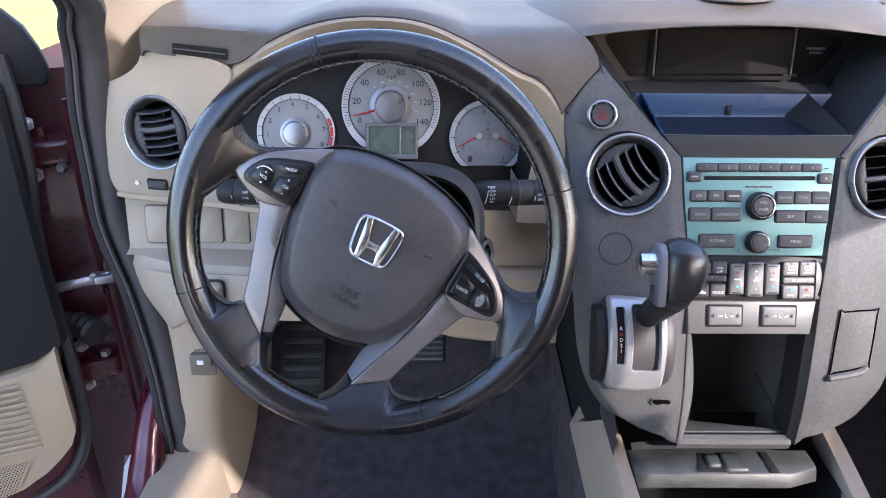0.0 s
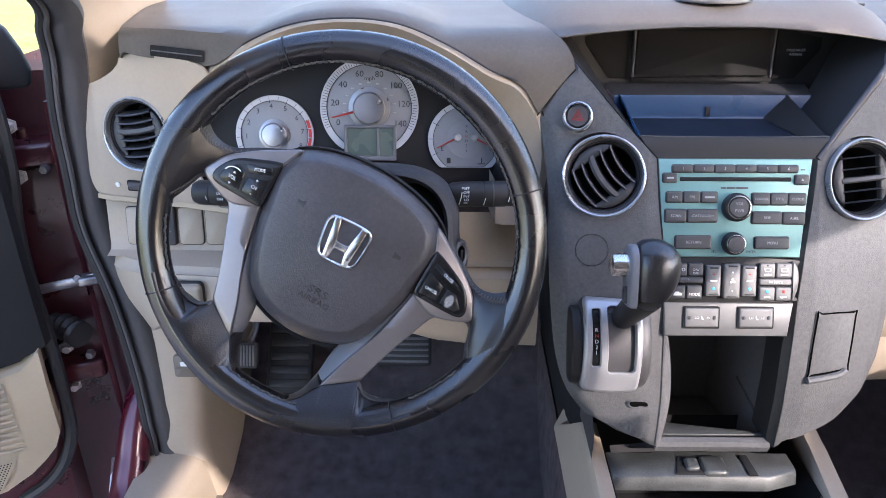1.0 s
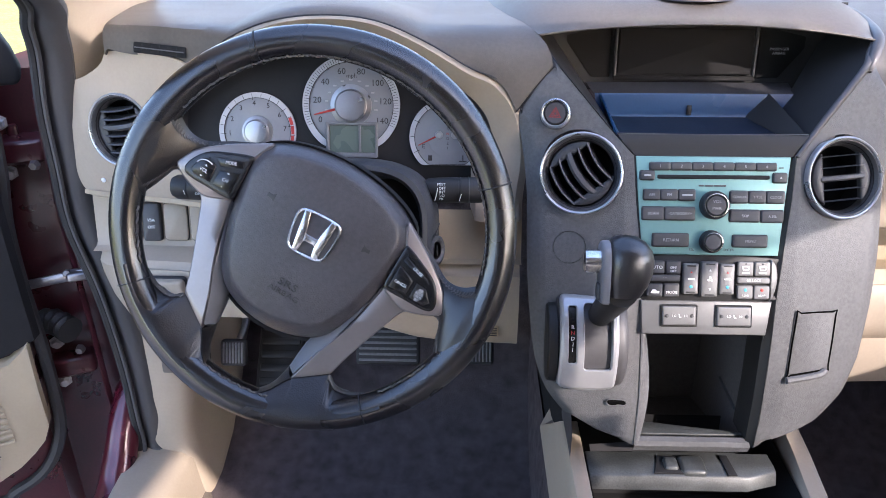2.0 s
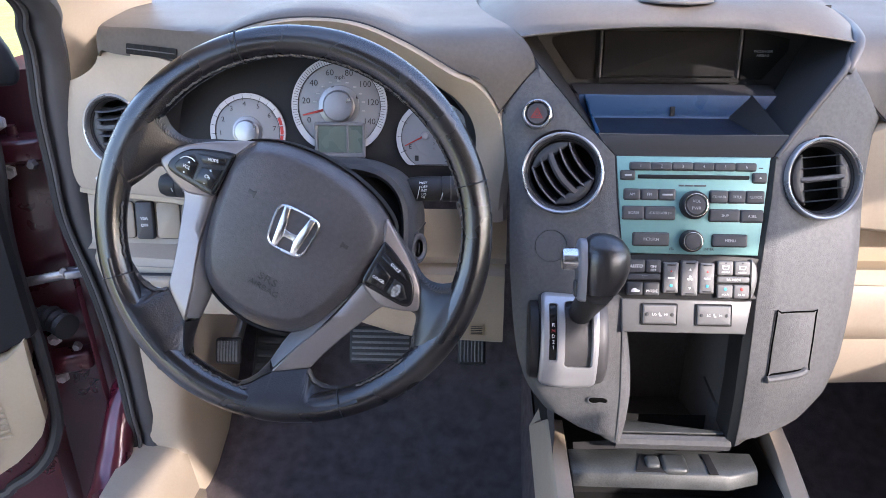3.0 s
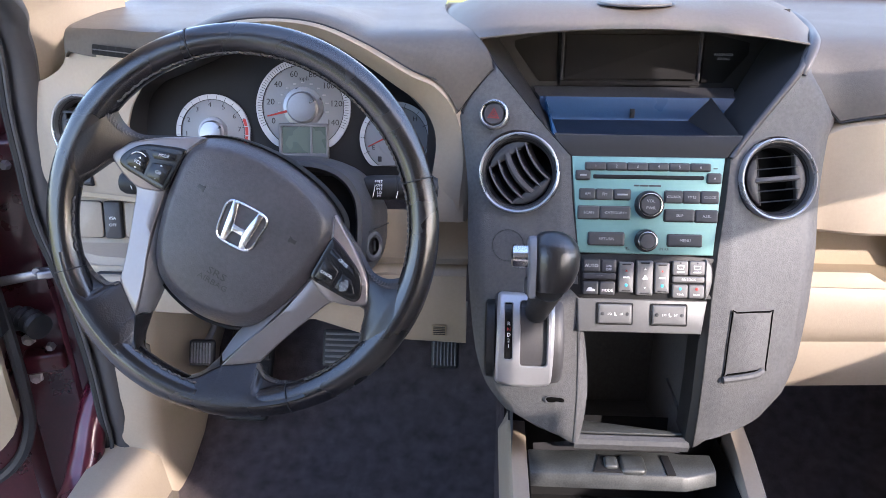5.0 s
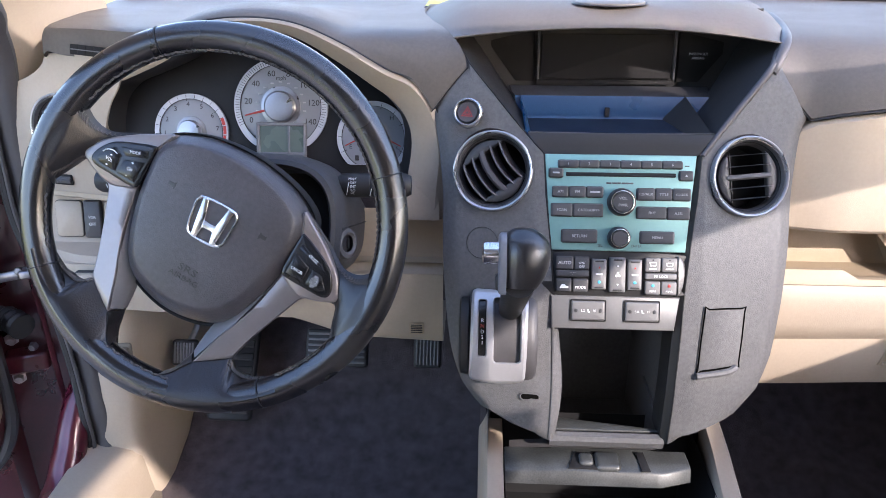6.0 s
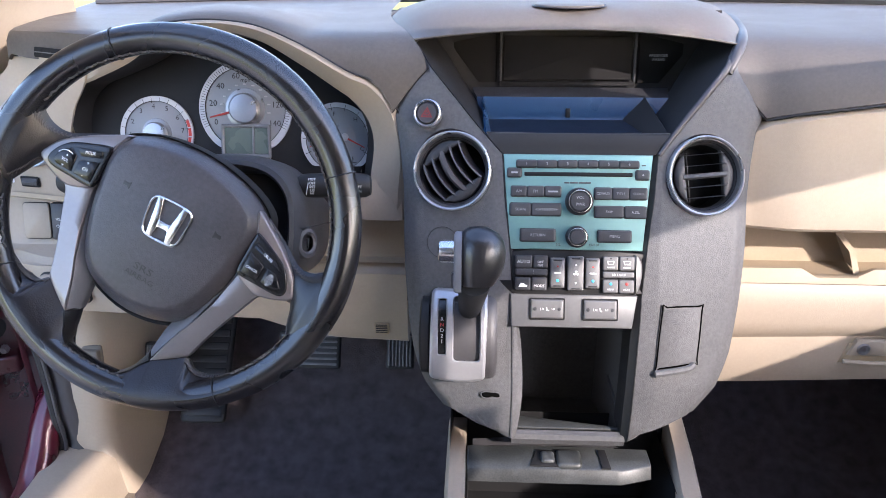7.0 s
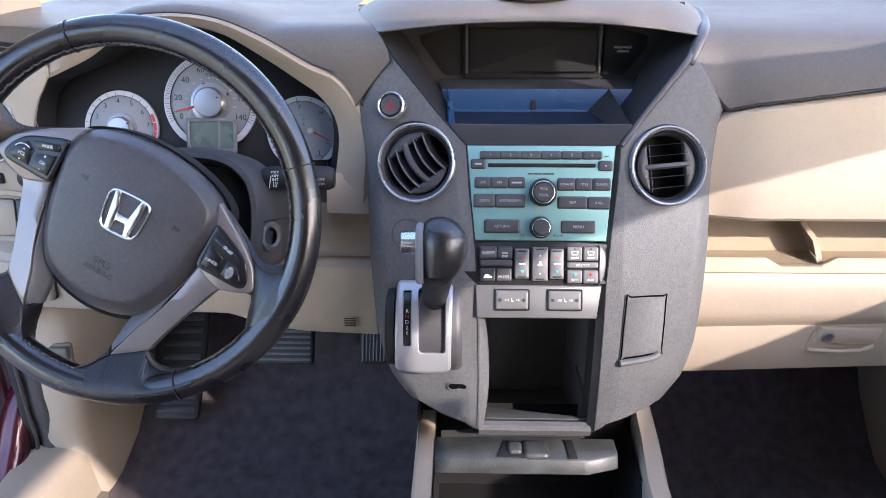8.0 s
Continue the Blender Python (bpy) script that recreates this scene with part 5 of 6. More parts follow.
for s, name in ((-1, "left"), (1, "right")):
    NEAR = [(a + (0.0055 if s > 0 and i < 7 else 0.0) * min(1, (b - 0.34) / 0.12), b) for i, (a, b) in enumerate(INNER)]
    outline = [(s * a, b) for a, b in NEAR] + [(p.x, p.y) for p in curve([(s * a, b, 0) for a, b in OUTER], 3)]
    c = (s * 0.1505, 0.6865 - 0.003 * (s > 0))

    def place(a, b, t, s=s):
        # the outer edge rolls away from the driver
        edge = max(0.0, (abs(a) - (lerp(sorted((z, q) for q, z in OUTER), b) - 0.022)) / 0.022)
        over = max(0.0, b - 0.7980 + (abs(a) - 0.1827) * 1.169)
        return (CX + a, face_y(a, b) + 0.012 * edge ** 2 + min(0.6 * over, 0.014), b)

    part("side_panel", radial(outline, c, 0.0455, place, 26, extra=96), STACK, stack, "grained grey side panel", I4)
    rim_pts = [Vector(place(s * p.x, p.y, 1)) for p in curve([(a, b, 0) for a, b in [(0.1990, 0.823)] + OUTER + [(0.0735, 0.3640)]], 4)]
    part("side_return", sheet([rim_pts, [p + Vector((-s * 0.004, 0.02, 0.003)) for p in rim_pts], [p + Vector((-s * 0.010, 0.12, 0.02)) for p in rim_pts]]), STACK, stack, "grained grey flank", I4)
    inner = [Vector(place(s * a, b, 0)) for a, b in NEAR[:7]]
    part("inner_edge", sheet([inner, [p + Vector((-s * 0.0012, -0.0012, 0)) for p in inner], [p + Vector((-s * 0.0030, 0.001, 0)) for p in inner], [p + Vector((-s * (0.0095 if s > 0 else 0.0035), 0.006, 0)) for p in inner], [p + Vector((-s * (0.0100 if s > 0 else 0.004), 0.05, 0)) for p in inner]]), BLACK, stack, "dark edge of the opening", I4)
    up = [Vector(place(s * p.x, p.y, 0)) for p in curve([(a, b, 0) for a, b in NEAR[6:]], 3)]
    back = [Vector((CX + s * (0.112 + 0.073 * k / (len(up) - 1)), 0.955 + 0.05 * min(1, k / (len(up) - 1) * 1.3), 0.728 + 0.100 * k / (len(up) - 1))) for k in range(len(up))]
    rolled = [p + Vector((-s * 0.002, -0.0015, 0)) for p in up]
    if s > 0:
        part("bay_edge", sweep(up, [0.0030 + 0.0022 * k / len(up) for k in range(len(up))], 10), GARNISH, stack, "rounded dark edge of the display bay", I4)
    part("bay_cheek", sheet([up, rolled, [a + (b - a) * 0.12 for a, b in zip(up, back)], [a + (b - a) * 0.5 for a, b in zip(up, back)], back]), BLACK, stack, "black side of the display bay", I4)

part("panel_seam", sweep([(CX - a, face_y(a, z) - 0.0002, z) for a, z in ((0.1827, 0.7972), (0.1936, 0.7863), (0.212, 0.7638), (0.2270, 0.7455))], 0.0008, 5), BLACK, stack, "fine dark seam", I4)
air_vent(pose(CX - 0.1505, 0.8355 - 0.0005, 0.6865, 0, 0, -11) @ pose(0, 0, 0, 90 - 21.5), 0.0475, 5, -52, True, "round black air vent with slats turned aslant, in a silver ring", 1.15, 0.024, (), -0.005)
air_vent(pose(CX + 0.1535, 0.8355, 0.6835, 0, 0, 11) @ pose(0, 0, 0, 90 - 21.5), 0.0475, 5, 2, True, "round black air vent with level slats in a silver ring", 0.26, 0.010, (-0.80, -0.52))

# display bay: screen wall, bin, ledge
bay = thing("display_unit", pose(CX, 1.0, 0.755), "recessed navigation display, switched off, above an open bin", "display")
DM = leaning(CX, 1.004, 0.760, 8)
part("bay_wall", sheet([[(-0.20 + 0.4 * k / 20, v, -0.010 * (1 - ((k - 10) / 10) ** 2)) for k in range(21)] for v in (-0.015, 0.03, 0.095)]), BLACK, bay, m=DM)
part("screen", plate(rrect(-0.087, 0.004, 0.087, 0.062, 0.002), 0.003, 0.001, -0.002), SCREEN, bay, "smoked dark screen, switched off", DM)
for s in (-1, 1):
    part("screen_frame", block(-0.0015, 0.0, 0, 0.0015, 0.064, 0.006, 0.0006), CHARCOAL, bay, "thin dark upright", DM @ pose(s * 0.0905, 0.002, -0.002))
part("bezel_bar", block(-0.092, -0.004, 0, 0.092, 0.002, 0.003, 0.0008), SCREEN, bay, m=DM)
part("side_glass", plate([(-0.160, 0.052), (-0.096, 0.066), (-0.096, 0.0), (-0.120, 0.0)], 0.002, 0.0005, -0.006), SCREEN, bay, "smoked side pane", DM)
part("side_glass", plate([(0.096, 0.066), (0.165, 0.050), (0.125, 0.0), (0.096, 0.0)], 0.002, 0.0005, -0.006), SCREEN, bay, "smoked side pane", DM)
lettering("PASSENGER", 0.0048, DM @ pose(0.1225, 0.0365, -0.0035), PALE, bay)
lettering("AIRBAG", 0.0048, DM @ pose(0.1225, 0.0312, -0.0035), PALE, bay)
store = thing("dash_bin", pose(CX, 0.90, 0.725), "open dark bin under the display, a blue sky sheen put into its colour", "storage bin")
part("bin_front", sheet([[(CX + q * w, y, z) for q in (-1, -0.6, -0.2, 0.2, 0.6, 1)] for w, y, z in ((0.0905, 0.838, 0.7075), (0.098, 0.8425, 0.716), (0.108, 0.8475, 0.7275), (0.1095, 0.8495, 0.7295), (0.1095, 0.853, 0.7295), (0.1080, 0.855, 0.722))]), BLACK, store, "black front lip", I4)
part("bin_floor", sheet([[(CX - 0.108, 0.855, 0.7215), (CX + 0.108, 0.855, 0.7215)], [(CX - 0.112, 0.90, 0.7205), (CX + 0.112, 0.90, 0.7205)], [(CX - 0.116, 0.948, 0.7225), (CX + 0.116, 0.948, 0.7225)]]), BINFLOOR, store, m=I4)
part("bin_back", sheet([[(CX - 0.116, 0.948, 0.7220), (CX + 0.118, 0.948, 0.7220)], [(CX - 0.118, 0.951, 0.726), (CX + 0.120, 0.951, 0.726)], [(CX - 0.122, 0.955, 0.7480), (CX + 0.128, 0.955, 0.7480)], [(CX - 0.122, 0.957, 0.7505), (CX + 0.130, 0.957, 0.7505)]]), BINBLUE, store, "shiny dark back with the sky's blue put into its colour", I4)
part("bin_ledge", sheet([[(CX - 0.122, 0.957, 0.7505), (CX + 0.130, 0.957, 0.7505)], [(CX - 0.126, 0.975, 0.7525), (CX + 0.133, 0.975, 0.7525)], [(CX - 0.128, 0.998, 0.755), (CX + 0.136, 0.998, 0.755)]]), CHARCOAL, store, "smooth dark ledge under the screen", I4)
part("bin_slot", plate(rrect(-0.003, -0.006, 0.003, 0.006, 0.0006), 0.002, 0.0004), DEEP, store, "small slot", leaning(CX - 0.002, 0.9505, 0.731, 10))
# Its black also draws the bay edge's shadow across the bin back.
part("bin_side", thick(sheet([[(0.4680, 0.9580, 0.7515), (0.4715, 0.905, 0.742), (0.4775, 0.854, 0.7300)], [(0.4540, 0.9540, 0.7370), (0.4620, 0.905, 0.732), (0.4700, 0.854, 0.7260)], [(0.4400, 0.9500, 0.7225), (0.4510, 0.905, 0.7215), (0.4620, 0.854, 0.7215)]]), 0.002), BLACK, store, "sloping end of the bin, black where the bay's shadow falls", I4)
part("bin_side", thick(sheet([[(0.2560, 0.9560, 0.7515), (0.2580, 0.905, 0.742), (0.2600, 0.854, 0.7300)], [(0.2640, 0.9500, 0.7225), (0.2660, 0.905, 0.7215), (0.2680, 0.854, 0.7215)]]), 0.002), BINBLUE, store, "dark end of the bin, tinted like reflected sky", I4)
part("bin_lip_edge", sweep([(CX - 0.1095 + 0.219 * k / 12, 0.8515, 0.7302 - 0.0012 * math.sin(math.pi * k / 12)) for k in range(13)], 0.0010, 6), CHARCOAL, store, "fine pale edge of the lip", I4)

hz = thing("hazard_button", pose(CX - 0.1815, 0.8635, 0.7497, 0, 0, -11) @ pose(0, 0, 0, 90 - 22), "round black hazard button with a red triangle in a silver ring", "button")
part("ring", lathe([(0.0135, -0.004), (0.0140, 0.003), (0.0155, 0.0045), (0.0172, 0.003), (0.0178, -0.004)], 40), RINGMETAL, hz, "silver ring")
part("button", lathe([(0, 0.0032), (0.008, 0.0036), (0.0115, 0.004), (0.0130, 0.002), (0.0132, -0.004)], 36), BUTTON, hz)
tri = [(0.0085 * math.cos(radians(a)), 0.0085 * math.sin(radians(a)) - 0.001) for a in (90, 210, 330)]
part("triangle", frame_plate(tri, [(x * 0.70, y * 0.70 - 0.0003) for x, y in tri], 0.0004, 0.0001, 0.0036), DIMRED, hz, "red outlined triangle")
part("triangle", frame_plate([(x * 0.52, y * 0.52 - 0.0003) for x, y in tri], [(x * 0.30, y * 0.30 - 0.0003) for x, y in tri], 0.0004, 0.0001, 0.0036), DIMRED, hz, "red outlined triangle")
part("blank_plug", lathe([(0.0186, 0.0), (0.0190, 0.0008), (0.0194, 0.0)], 40), BLACK, stack, "fine ring of a blank plug", pose(CX - 0.1615, 0.8090, 0.6030, 0, 0, -11) @ pose(0, 0, 0, 90 - 20))

# ---- radio ----
radio = thing("radio", SM, "car radio with a teal metallic face and dark grey keys", "car radio")
part("faceplate", plate([(x, y) for x, y in inset([(-0.0790, 0.0050), (0.0785, 0.0045), (0.0885, 0.118), (-0.0885, 0.118)], -0.0006)], 0.010, 0.0015, -0.009), TEAL, radio, "teal metallic faceplate")


def key(parent, name, u0, v0, u1, v1, material=None, words=(), h=0.0032, r=0.0018, size=0.0048, ink=None, base=0.001, m=None):
    part("key_gap", plate(rrect(u0 / 1000 - 0.0007, v0 / 1000 - 0.0007, u1 / 1000 + 0.0007, v1 / 1000 + 0.0007, r + 0.0006), 0.0006, 0.0002, base - 0.0001), INK, parent, "", m)
    k = part(name, plate(rrect(u0 / 1000, v0 / 1000, u1 / 1000, v1 / 1000, r), h + 0.002, 0.0009, base - 0.002, 0.0004), material or BUTTON, parent, "", m)
    n = len(words)
    for i, w in enumerate(words):
        if w:
            lettering(w, size, WORLD[parent.name] @ pose((u0 + u1) / 2000, (v0 + v1) / 2000 + ((n - 1) / 2 - i) * size * 1.05, base + h + 0.00055), ink or PALE, k)
    return k


def bars(parent, u, v, widths, h=0.0012, z=0.005, material=None):
    """Plain bars where small print cannot be read."""
    x = u - (sum(widths) + 0.0008 * (len(widths) - 1)) / 2
    for w in widths:
        part("print_bar", plate(rrect(x, v - h / 2, x + w, v + h / 2, 0.0003), 0.0003, 0.0001, z), material or PALE, parent, "", WORLD[parent.name])
        x += w + 0.0008


for k in range(6):
    key(radio, "preset_key", -73.0 + 24.3 * k, 102.6, -49.2 + 24.3 * k, 111.2, words=(str(k + 1),), r=0.002)
part("disc_slot", plate(rrect(-0.0635, 0.0925, 0.0650, 0.0972, 0.0012), 0.0025, 0.0008, 0.0), DEEP, radio, "black disc slot")
bars(key(radio, "load_key", -83.5, 91.0, -67.2, 101.5), -0.0755, 0.0962, [0.008], 0.002)
part("eject_mark", plate([(-0.0015, -0.001), (0.0015, -0.001), (0, 0.0015)], 0.0003, 0.0001, 0.0047), PALE, key(radio, "eject_key", 68.8, 88.8, 84.6, 100.0), "", SM @ pose(0.0767, 0.0945, 0))
bars(radio, 0.0, 0.0848, [0.006, 0.010, 0.014], 0.0020, 0.0012, CHARCOAL)
key(radio, "key", -79.0, 67.8, -60.6, 80.0, words=("AM",))
key(radio, "key", -59.6, 67.8, -40.0, 80.0, words=("FM",))
bars(key(radio, "key", -39.0, 67.8, -19.6, 80.0), -0.0293, 0.0739, [0.012], 0.0020)
for a, b, t in ((20.2, 40.6, "CD/AUX"), (41.4, 60.9, "TITLE"), (61.7, 82.6, "CLOCK")):
    key(radio, "key", a, 65.2, b, 79.0, words=(t,), size=0.0042)
key(radio, "key", -80.0, 44.8, -55.4, 59.8, words=("SCAN",))
key(radio, "key", -54.4, 44.8, -19.3, 59.8, words=("-CATEGORY+",), size=0.0044)
key(radio, "key", 20.6, 43.4, 55.0, 57.2, words=("SKIP",), size=0.0044)
key(radio, "key", 56.2, 43.0, 82.0, 57.0, words=("A.SEL",), size=0.0042)
key(radio, "key", -67.2, 14.0, -25.4, 29.0, words=("RETURN",))
key(radio, "key", 25.2, 14.2, 65.0, 28.0, words=("MENU",), size=0.0046)
for u, v, r, t in ((0.0022, 0.0625, 0.0160, ("VOL", "PWR")), (0.0001, 0.0203, 0.0127, ())):
    kn = part("knob", lathe([(r * 0.87, 0.0), (r * 0.87, 0.0122), (r * 0.85, 0.0134), (r * 0.80, 0.0136), (r * 0.78, 0.0128)], 40), CHROME, radio, "chrome-edged knob", SM @ pose(u, v, 0))
    part("knob_cap", lathe([(r * 0.78, 0.0105), (r * 0.72, 0.0108), (r * 0.70, 0.0128), (r * 0.66, 0.0134), (r * 0.4, 0.0136), (0, 0.0137)], 36), BUTTON, kn, "dark cap", SM @ pose(u, v, 0))
    part("knob_skirt", lathe([(r * 1.04, 0.0), (r * 1.04, 0.006), (r * 1.0, 0.0100), (r * 0.95, 0.0118), (r * 0.86, 0.0124)], 40), BLACK, kn, "", SM @ pose(u, v, 0))
    for i, w in enumerate(t):
        lettering(w, 0.0050, SM @ pose(u, v + 0.0042 - 0.0080 * i, 0.0139), PALE, kn)
lettering("SEL", 0.0040, SM @ pose(-0.0215, 0.0105, 0.0013), CHARCOAL, radio)
lettering("ENTER", 0.0040, SM @ pose(0.0215, 0.0105, 0.0013), CHARCOAL, radio)
bars(radio, 0.078, 0.106, [0.005], 0.0012, 0.0012, CHARCOAL)

# ---- climate controls ----
hv = thing("climate_control", SM, "heating and air conditioning control panel with dark grey keys", "control panel")
part("backing", plate(mm([(-77, 2), (70, 2), (79, -6), (80, -24), (77, -42), (70, -49), (-76, -49)], 3), 0.006, 0.001, -0.008), BLACK, hv)
part("round_end", plate(mm([(70, -1), (76, -6), (78.5, -14), (79, -24), (77, -36), (73, -46), (69.8, -47), (69.8, -24)], 3), 0.006, 0.002, -0.003), GREYBTN, hv, "rounded grey end")
lettering("A/C", 0.0042, SM @ pose(-0.0530, -0.0229, 0.0044), WHITE, key(hv, "key", -72.4, -26.6, -33.8, -19.2))
key(hv, "key", -72.6, -18.0, -52.6, -3.0, words=("AUTO",), ink=WHITE, size=0.0056)
key(hv, "key", -51.2, -18.0, -33.8, -3.0, words=("", "ON/", "OFF"), ink=WHITE, size=0.0040)
k = key(hv, "key", -72.2, -44.6, -54.0, -29.6)
part("car_symbol", plate(mm([(-5, -2), (5, -2), (5.5, 0.2), (2.6, 0.8), (1, 2.6), (-2.4, 2.6), (-4, 0.6)], 1), 0.0003, 0.0001), WHITE, k, "white car symbol", SM @ pose(-0.0632, -0.0388, 0.0047))
key(hv, "key", -52.6, -44.6, -34.6, -29.6, words=("", "MODE"), ink=WHITE, size=0.0046)


def rocker(u0, u1, top, foot, marks):
    k = part("rocker_key", plate(rrect(u0 / 1000, foot / 1000, u1 / 1000, top / 1000, 0.0015), 0.0085, 0.0012, -0.003, 0.001), GREYBTN, hv, "tall grey rocker key")
    c = (u0 + u1) / 2000
    part("rocker_notch", plate(rrect(c - 0.005, (top - 3.4) / 1000, c + 0.005, (top - 1.8) / 1000, 0.0004), 0.0006, 0.0002, 0.0060), INK, k)
    part("rocker_notch", plate(rrect(c - 0.005, (foot + 1.8) / 1000, c + 0.005, (foot + 3.4) / 1000, 0.0004), 0.0006, 0.0002, 0.0060), INK, k)
    hi, lo = marks
    part("up_mark", plate([(-0.0015, -0.0010), (0.0015, -0.0010), (0, 0.0015)], 0.0004, 0.0001), hi, k, "", SM @ pose(c, (top - 10) / 1000, 0.0064))
    part("down_mark", plate([(-0.0015, 0.0010), (0.0015, 0.0010), (0, -0.0015)] if lo is WHITE else disc(0.0019, 12), 0.0004, 0.0001), lo, k, "", SM @ pose(c, (foot + 9) / 1000, 0.0064))
    return k, c


for u0, u1 in ((-30.6, -13.4), (11.6, 28.2)):
    k, c = rocker(u0, u1, -5.4, -41.4, (RED, BLUE))
    bars(k, c, -0.0233, [0.008], 0.0018, 0.0064, WHITE)
k, c = rocker(-9.8, 9.2, -3.2, -44.2, (WHITE, WHITE))
for a in (0, 120, 240):
    part("fan_blade", plate(disc(0.0015, 10), 0.0004, 0.0001), WHITE, k, "white fan symbol", SM @ pose(c + 0.002 * math.cos(radians(a + 90)), -0.0235 + 0.002 * math.sin(radians(a + 90)), 0.0066))
for u, sym in ((32.2, WHITE), (51.6, WHITE)):
    k = key(hv, "key", u, -19.4, u + 17.8, -3.0, GREYBTN)
    part("defrost_symbol", frame_plate(mm([(-4.5, 2), (4.5, 2), (3.4, -2.6), (-3.4, -2.6)], 1), mm([(-3.4, 1.2), (3.4, 1.2), (2.6, -1.8), (-2.6, -1.8)], 1), 0.0003, 0.0001), WHITE, k, "white defrost symbol", SM @ pose((u + 8.9) / 1000, -0.0100, 0.0047))
    bars(k, (u + 8.9) / 1000, -0.0158, [0.009], 0.0016, 0.0047, WHITE)
    part("lamp_dot", lathe([(0, 0.0004), (0.0009, 0.0003), (0.001, 0)], 10), INK, k, "", SM @ pose((u + 8.9) / 1000, -0.0052, 0.0047))
key(hv, "key", 32.4, -28.2, 69.4, -21.2, GREYBTN, ("RR LOCK",), size=0.0040, ink=WHITE)
for u, col_, t in ((32.6, BLUE, "REAR"), (51.6, RED, "REAR")):
    k = key(hv, "key", u, -46.4, u + 17.8, -30.8, GREYBTN)
    part("dot", plate(disc(0.0019, 12), 0.0004, 0.0001), col_, k, "coloured dot", SM @ pose((u + 8.9) / 1000, -0.0356, 0.0047))
    lettering(t, 0.0034, SM @ pose((u + 8.9) / 1000, -0.0423, 0.0048), WHITE, k)

hs = thing("seat_heater_panel", SM, "grey panel with two seat heater switches", "control panel")
part("backing", plate(inset([(-0.0775, -0.0500), (-0.0755, -0.0895), (0.0685, -0.0895), (0.0745, -0.0500)], -0.0003), 0.008, 0.0015, -0.008), GREYBTN, hs, "grey panel")
for u in (-0.0335, 0.0300):
    f = part("switch_frame", frame_plate(rrect(u - 0.0215, -0.0805, u + 0.0215, -0.0540, 0.002), rrect(u - 0.0200, -0.0790, u + 0.0200, -0.0555, 0.0015), 0.0022, 0.0006), BLACK, hs)
    sw = part("switch", plate(rrect(u - 0.0198, -0.0788, u + 0.0198, -0.0557, 0.0015), 0.0062, 0.0015, -0.002, 0.0006), GREYBTN, hs, "dark grey rocker switch")
    for s in (-1, 1):
        part("switch_lamp", lathe([(0, 0.0014), (0.0018, 0.0012), (0.0024, 0)], 14), BUTTON, sw, "", SM @ pose(u + s * 0.0145, -0.0672, 0.0042))
    lettering("LO", 0.0040, SM @ pose(u - 0.0062, -0.0672, 0.0050), WHITE, sw)
    lettering("HI", 0.0040, SM @ pose(u + 0.0072, -0.0672, 0.0050), WHITE, sw)
    part("seat_symbol", plate([(-0.0012, -0.002), (0.0016, -0.002), (0.0016, -0.001), (0, -0.0008), (-0.0006, 0.0024), (-0.0018, 0.0022)], 0.0003, 0.0001), WHITE, sw, "white seat symbol", SM @ pose(u + 0.0005, -0.0672, 0.0049))

# cubby under the panels
cub = thing("console_cubby", pose(CX, 0.80, 0.37), "deep dark cubby with a rubber mat under the stack", "storage cubby")
XL, XR = CX - 0.0715, CX + 0.0705
ring = lambda y, w, f, r: [(XL + w, y, f), (XR - w, y, f), (XR - w, y, r), (XL + w, y, r)]
rows = [ring(0.773, -0.001, 0.366, 0.5135), ring(0.812, 0.0, 0.318, 0.517), ring(0.94, 0.010, 0.290, 0.527)]
rows[0][0], rows[0][1] = (XL, 0.752, 0.366), (XR, 0.752, 0.366)
part("cubby_lining", join(sheet(rows, True), (rows[2], [[0, 1, 2, 3]])), STACK, cub, "dark grey plastic lining", I4, 20)
part("cubby_lip", sheet([[(XL + 0.142 * q, y, z) for q in (0, 0.25, 0.5, 0.75, 1)] for y, z in ((0.747, 0.352), (0.743, 0.362), (0.745, 0.368), (0.752, 0.370), (0.757, 0.367))]), STACK, cub, "grey raised lip", I4)
# The mat's taper draws the outline of the sun patch on the floor.
part("rubber_mat", plate(rpoly([(XL + 0.004, 0.759), (XR - 0.004, 0.759), (XR - 0.004, 0.764), (XL + 0.004, 0.785)], 0.004), 0.0025, 0.001, 0.3665), TRAYGREY, cub, "ribbed rubber mat, cut to the shape of the sun patch", I4)

rows = []
for k in range(13):
    z = 0.366 + 0.146 * k / 12
    w = 0.0045 + 0.0085 * math.sin(math.pi * min(1.0, k / 12 * 0.9 + 0.08)) ** 0.7
    x, y = CX - lerp([(b, a) for a, b in INNER], z), face_y(0.073, z)
    rows.append([(x - 0.001, y + 0.002, z), (x, y - 0.0015, z), (x + 0.0025, y - 0.0018, z), (x + 0.6 * w, y + 0.0010, z), (x + w, y + 0.006, z), (x + w + 0.001, y + 0.03, z)])
part("cubby_edge", sheet(rows), STACK, cub, "rounded grey edge of the cubby", I4)

# lidded pocket in the right panel
PMx = CX + 0.1270
PM = pose(PMx, face_y(0.127, 0.498), 0.498, 0, 0, 11) @ pose(0, 0, 0, 90 - 14) @ pose(0, 0, 0.0010)
part("pocket_lid", plate(mm([(-19.5, 36), (-15, 38), (26, 36.5), (28.5, 33), (23, -29), (20, -33), (-24, -36), (-27, -33)], 2), 0.0024, 0.0004, -0.0010), STACK, stack, "grained pocket lid", PM)
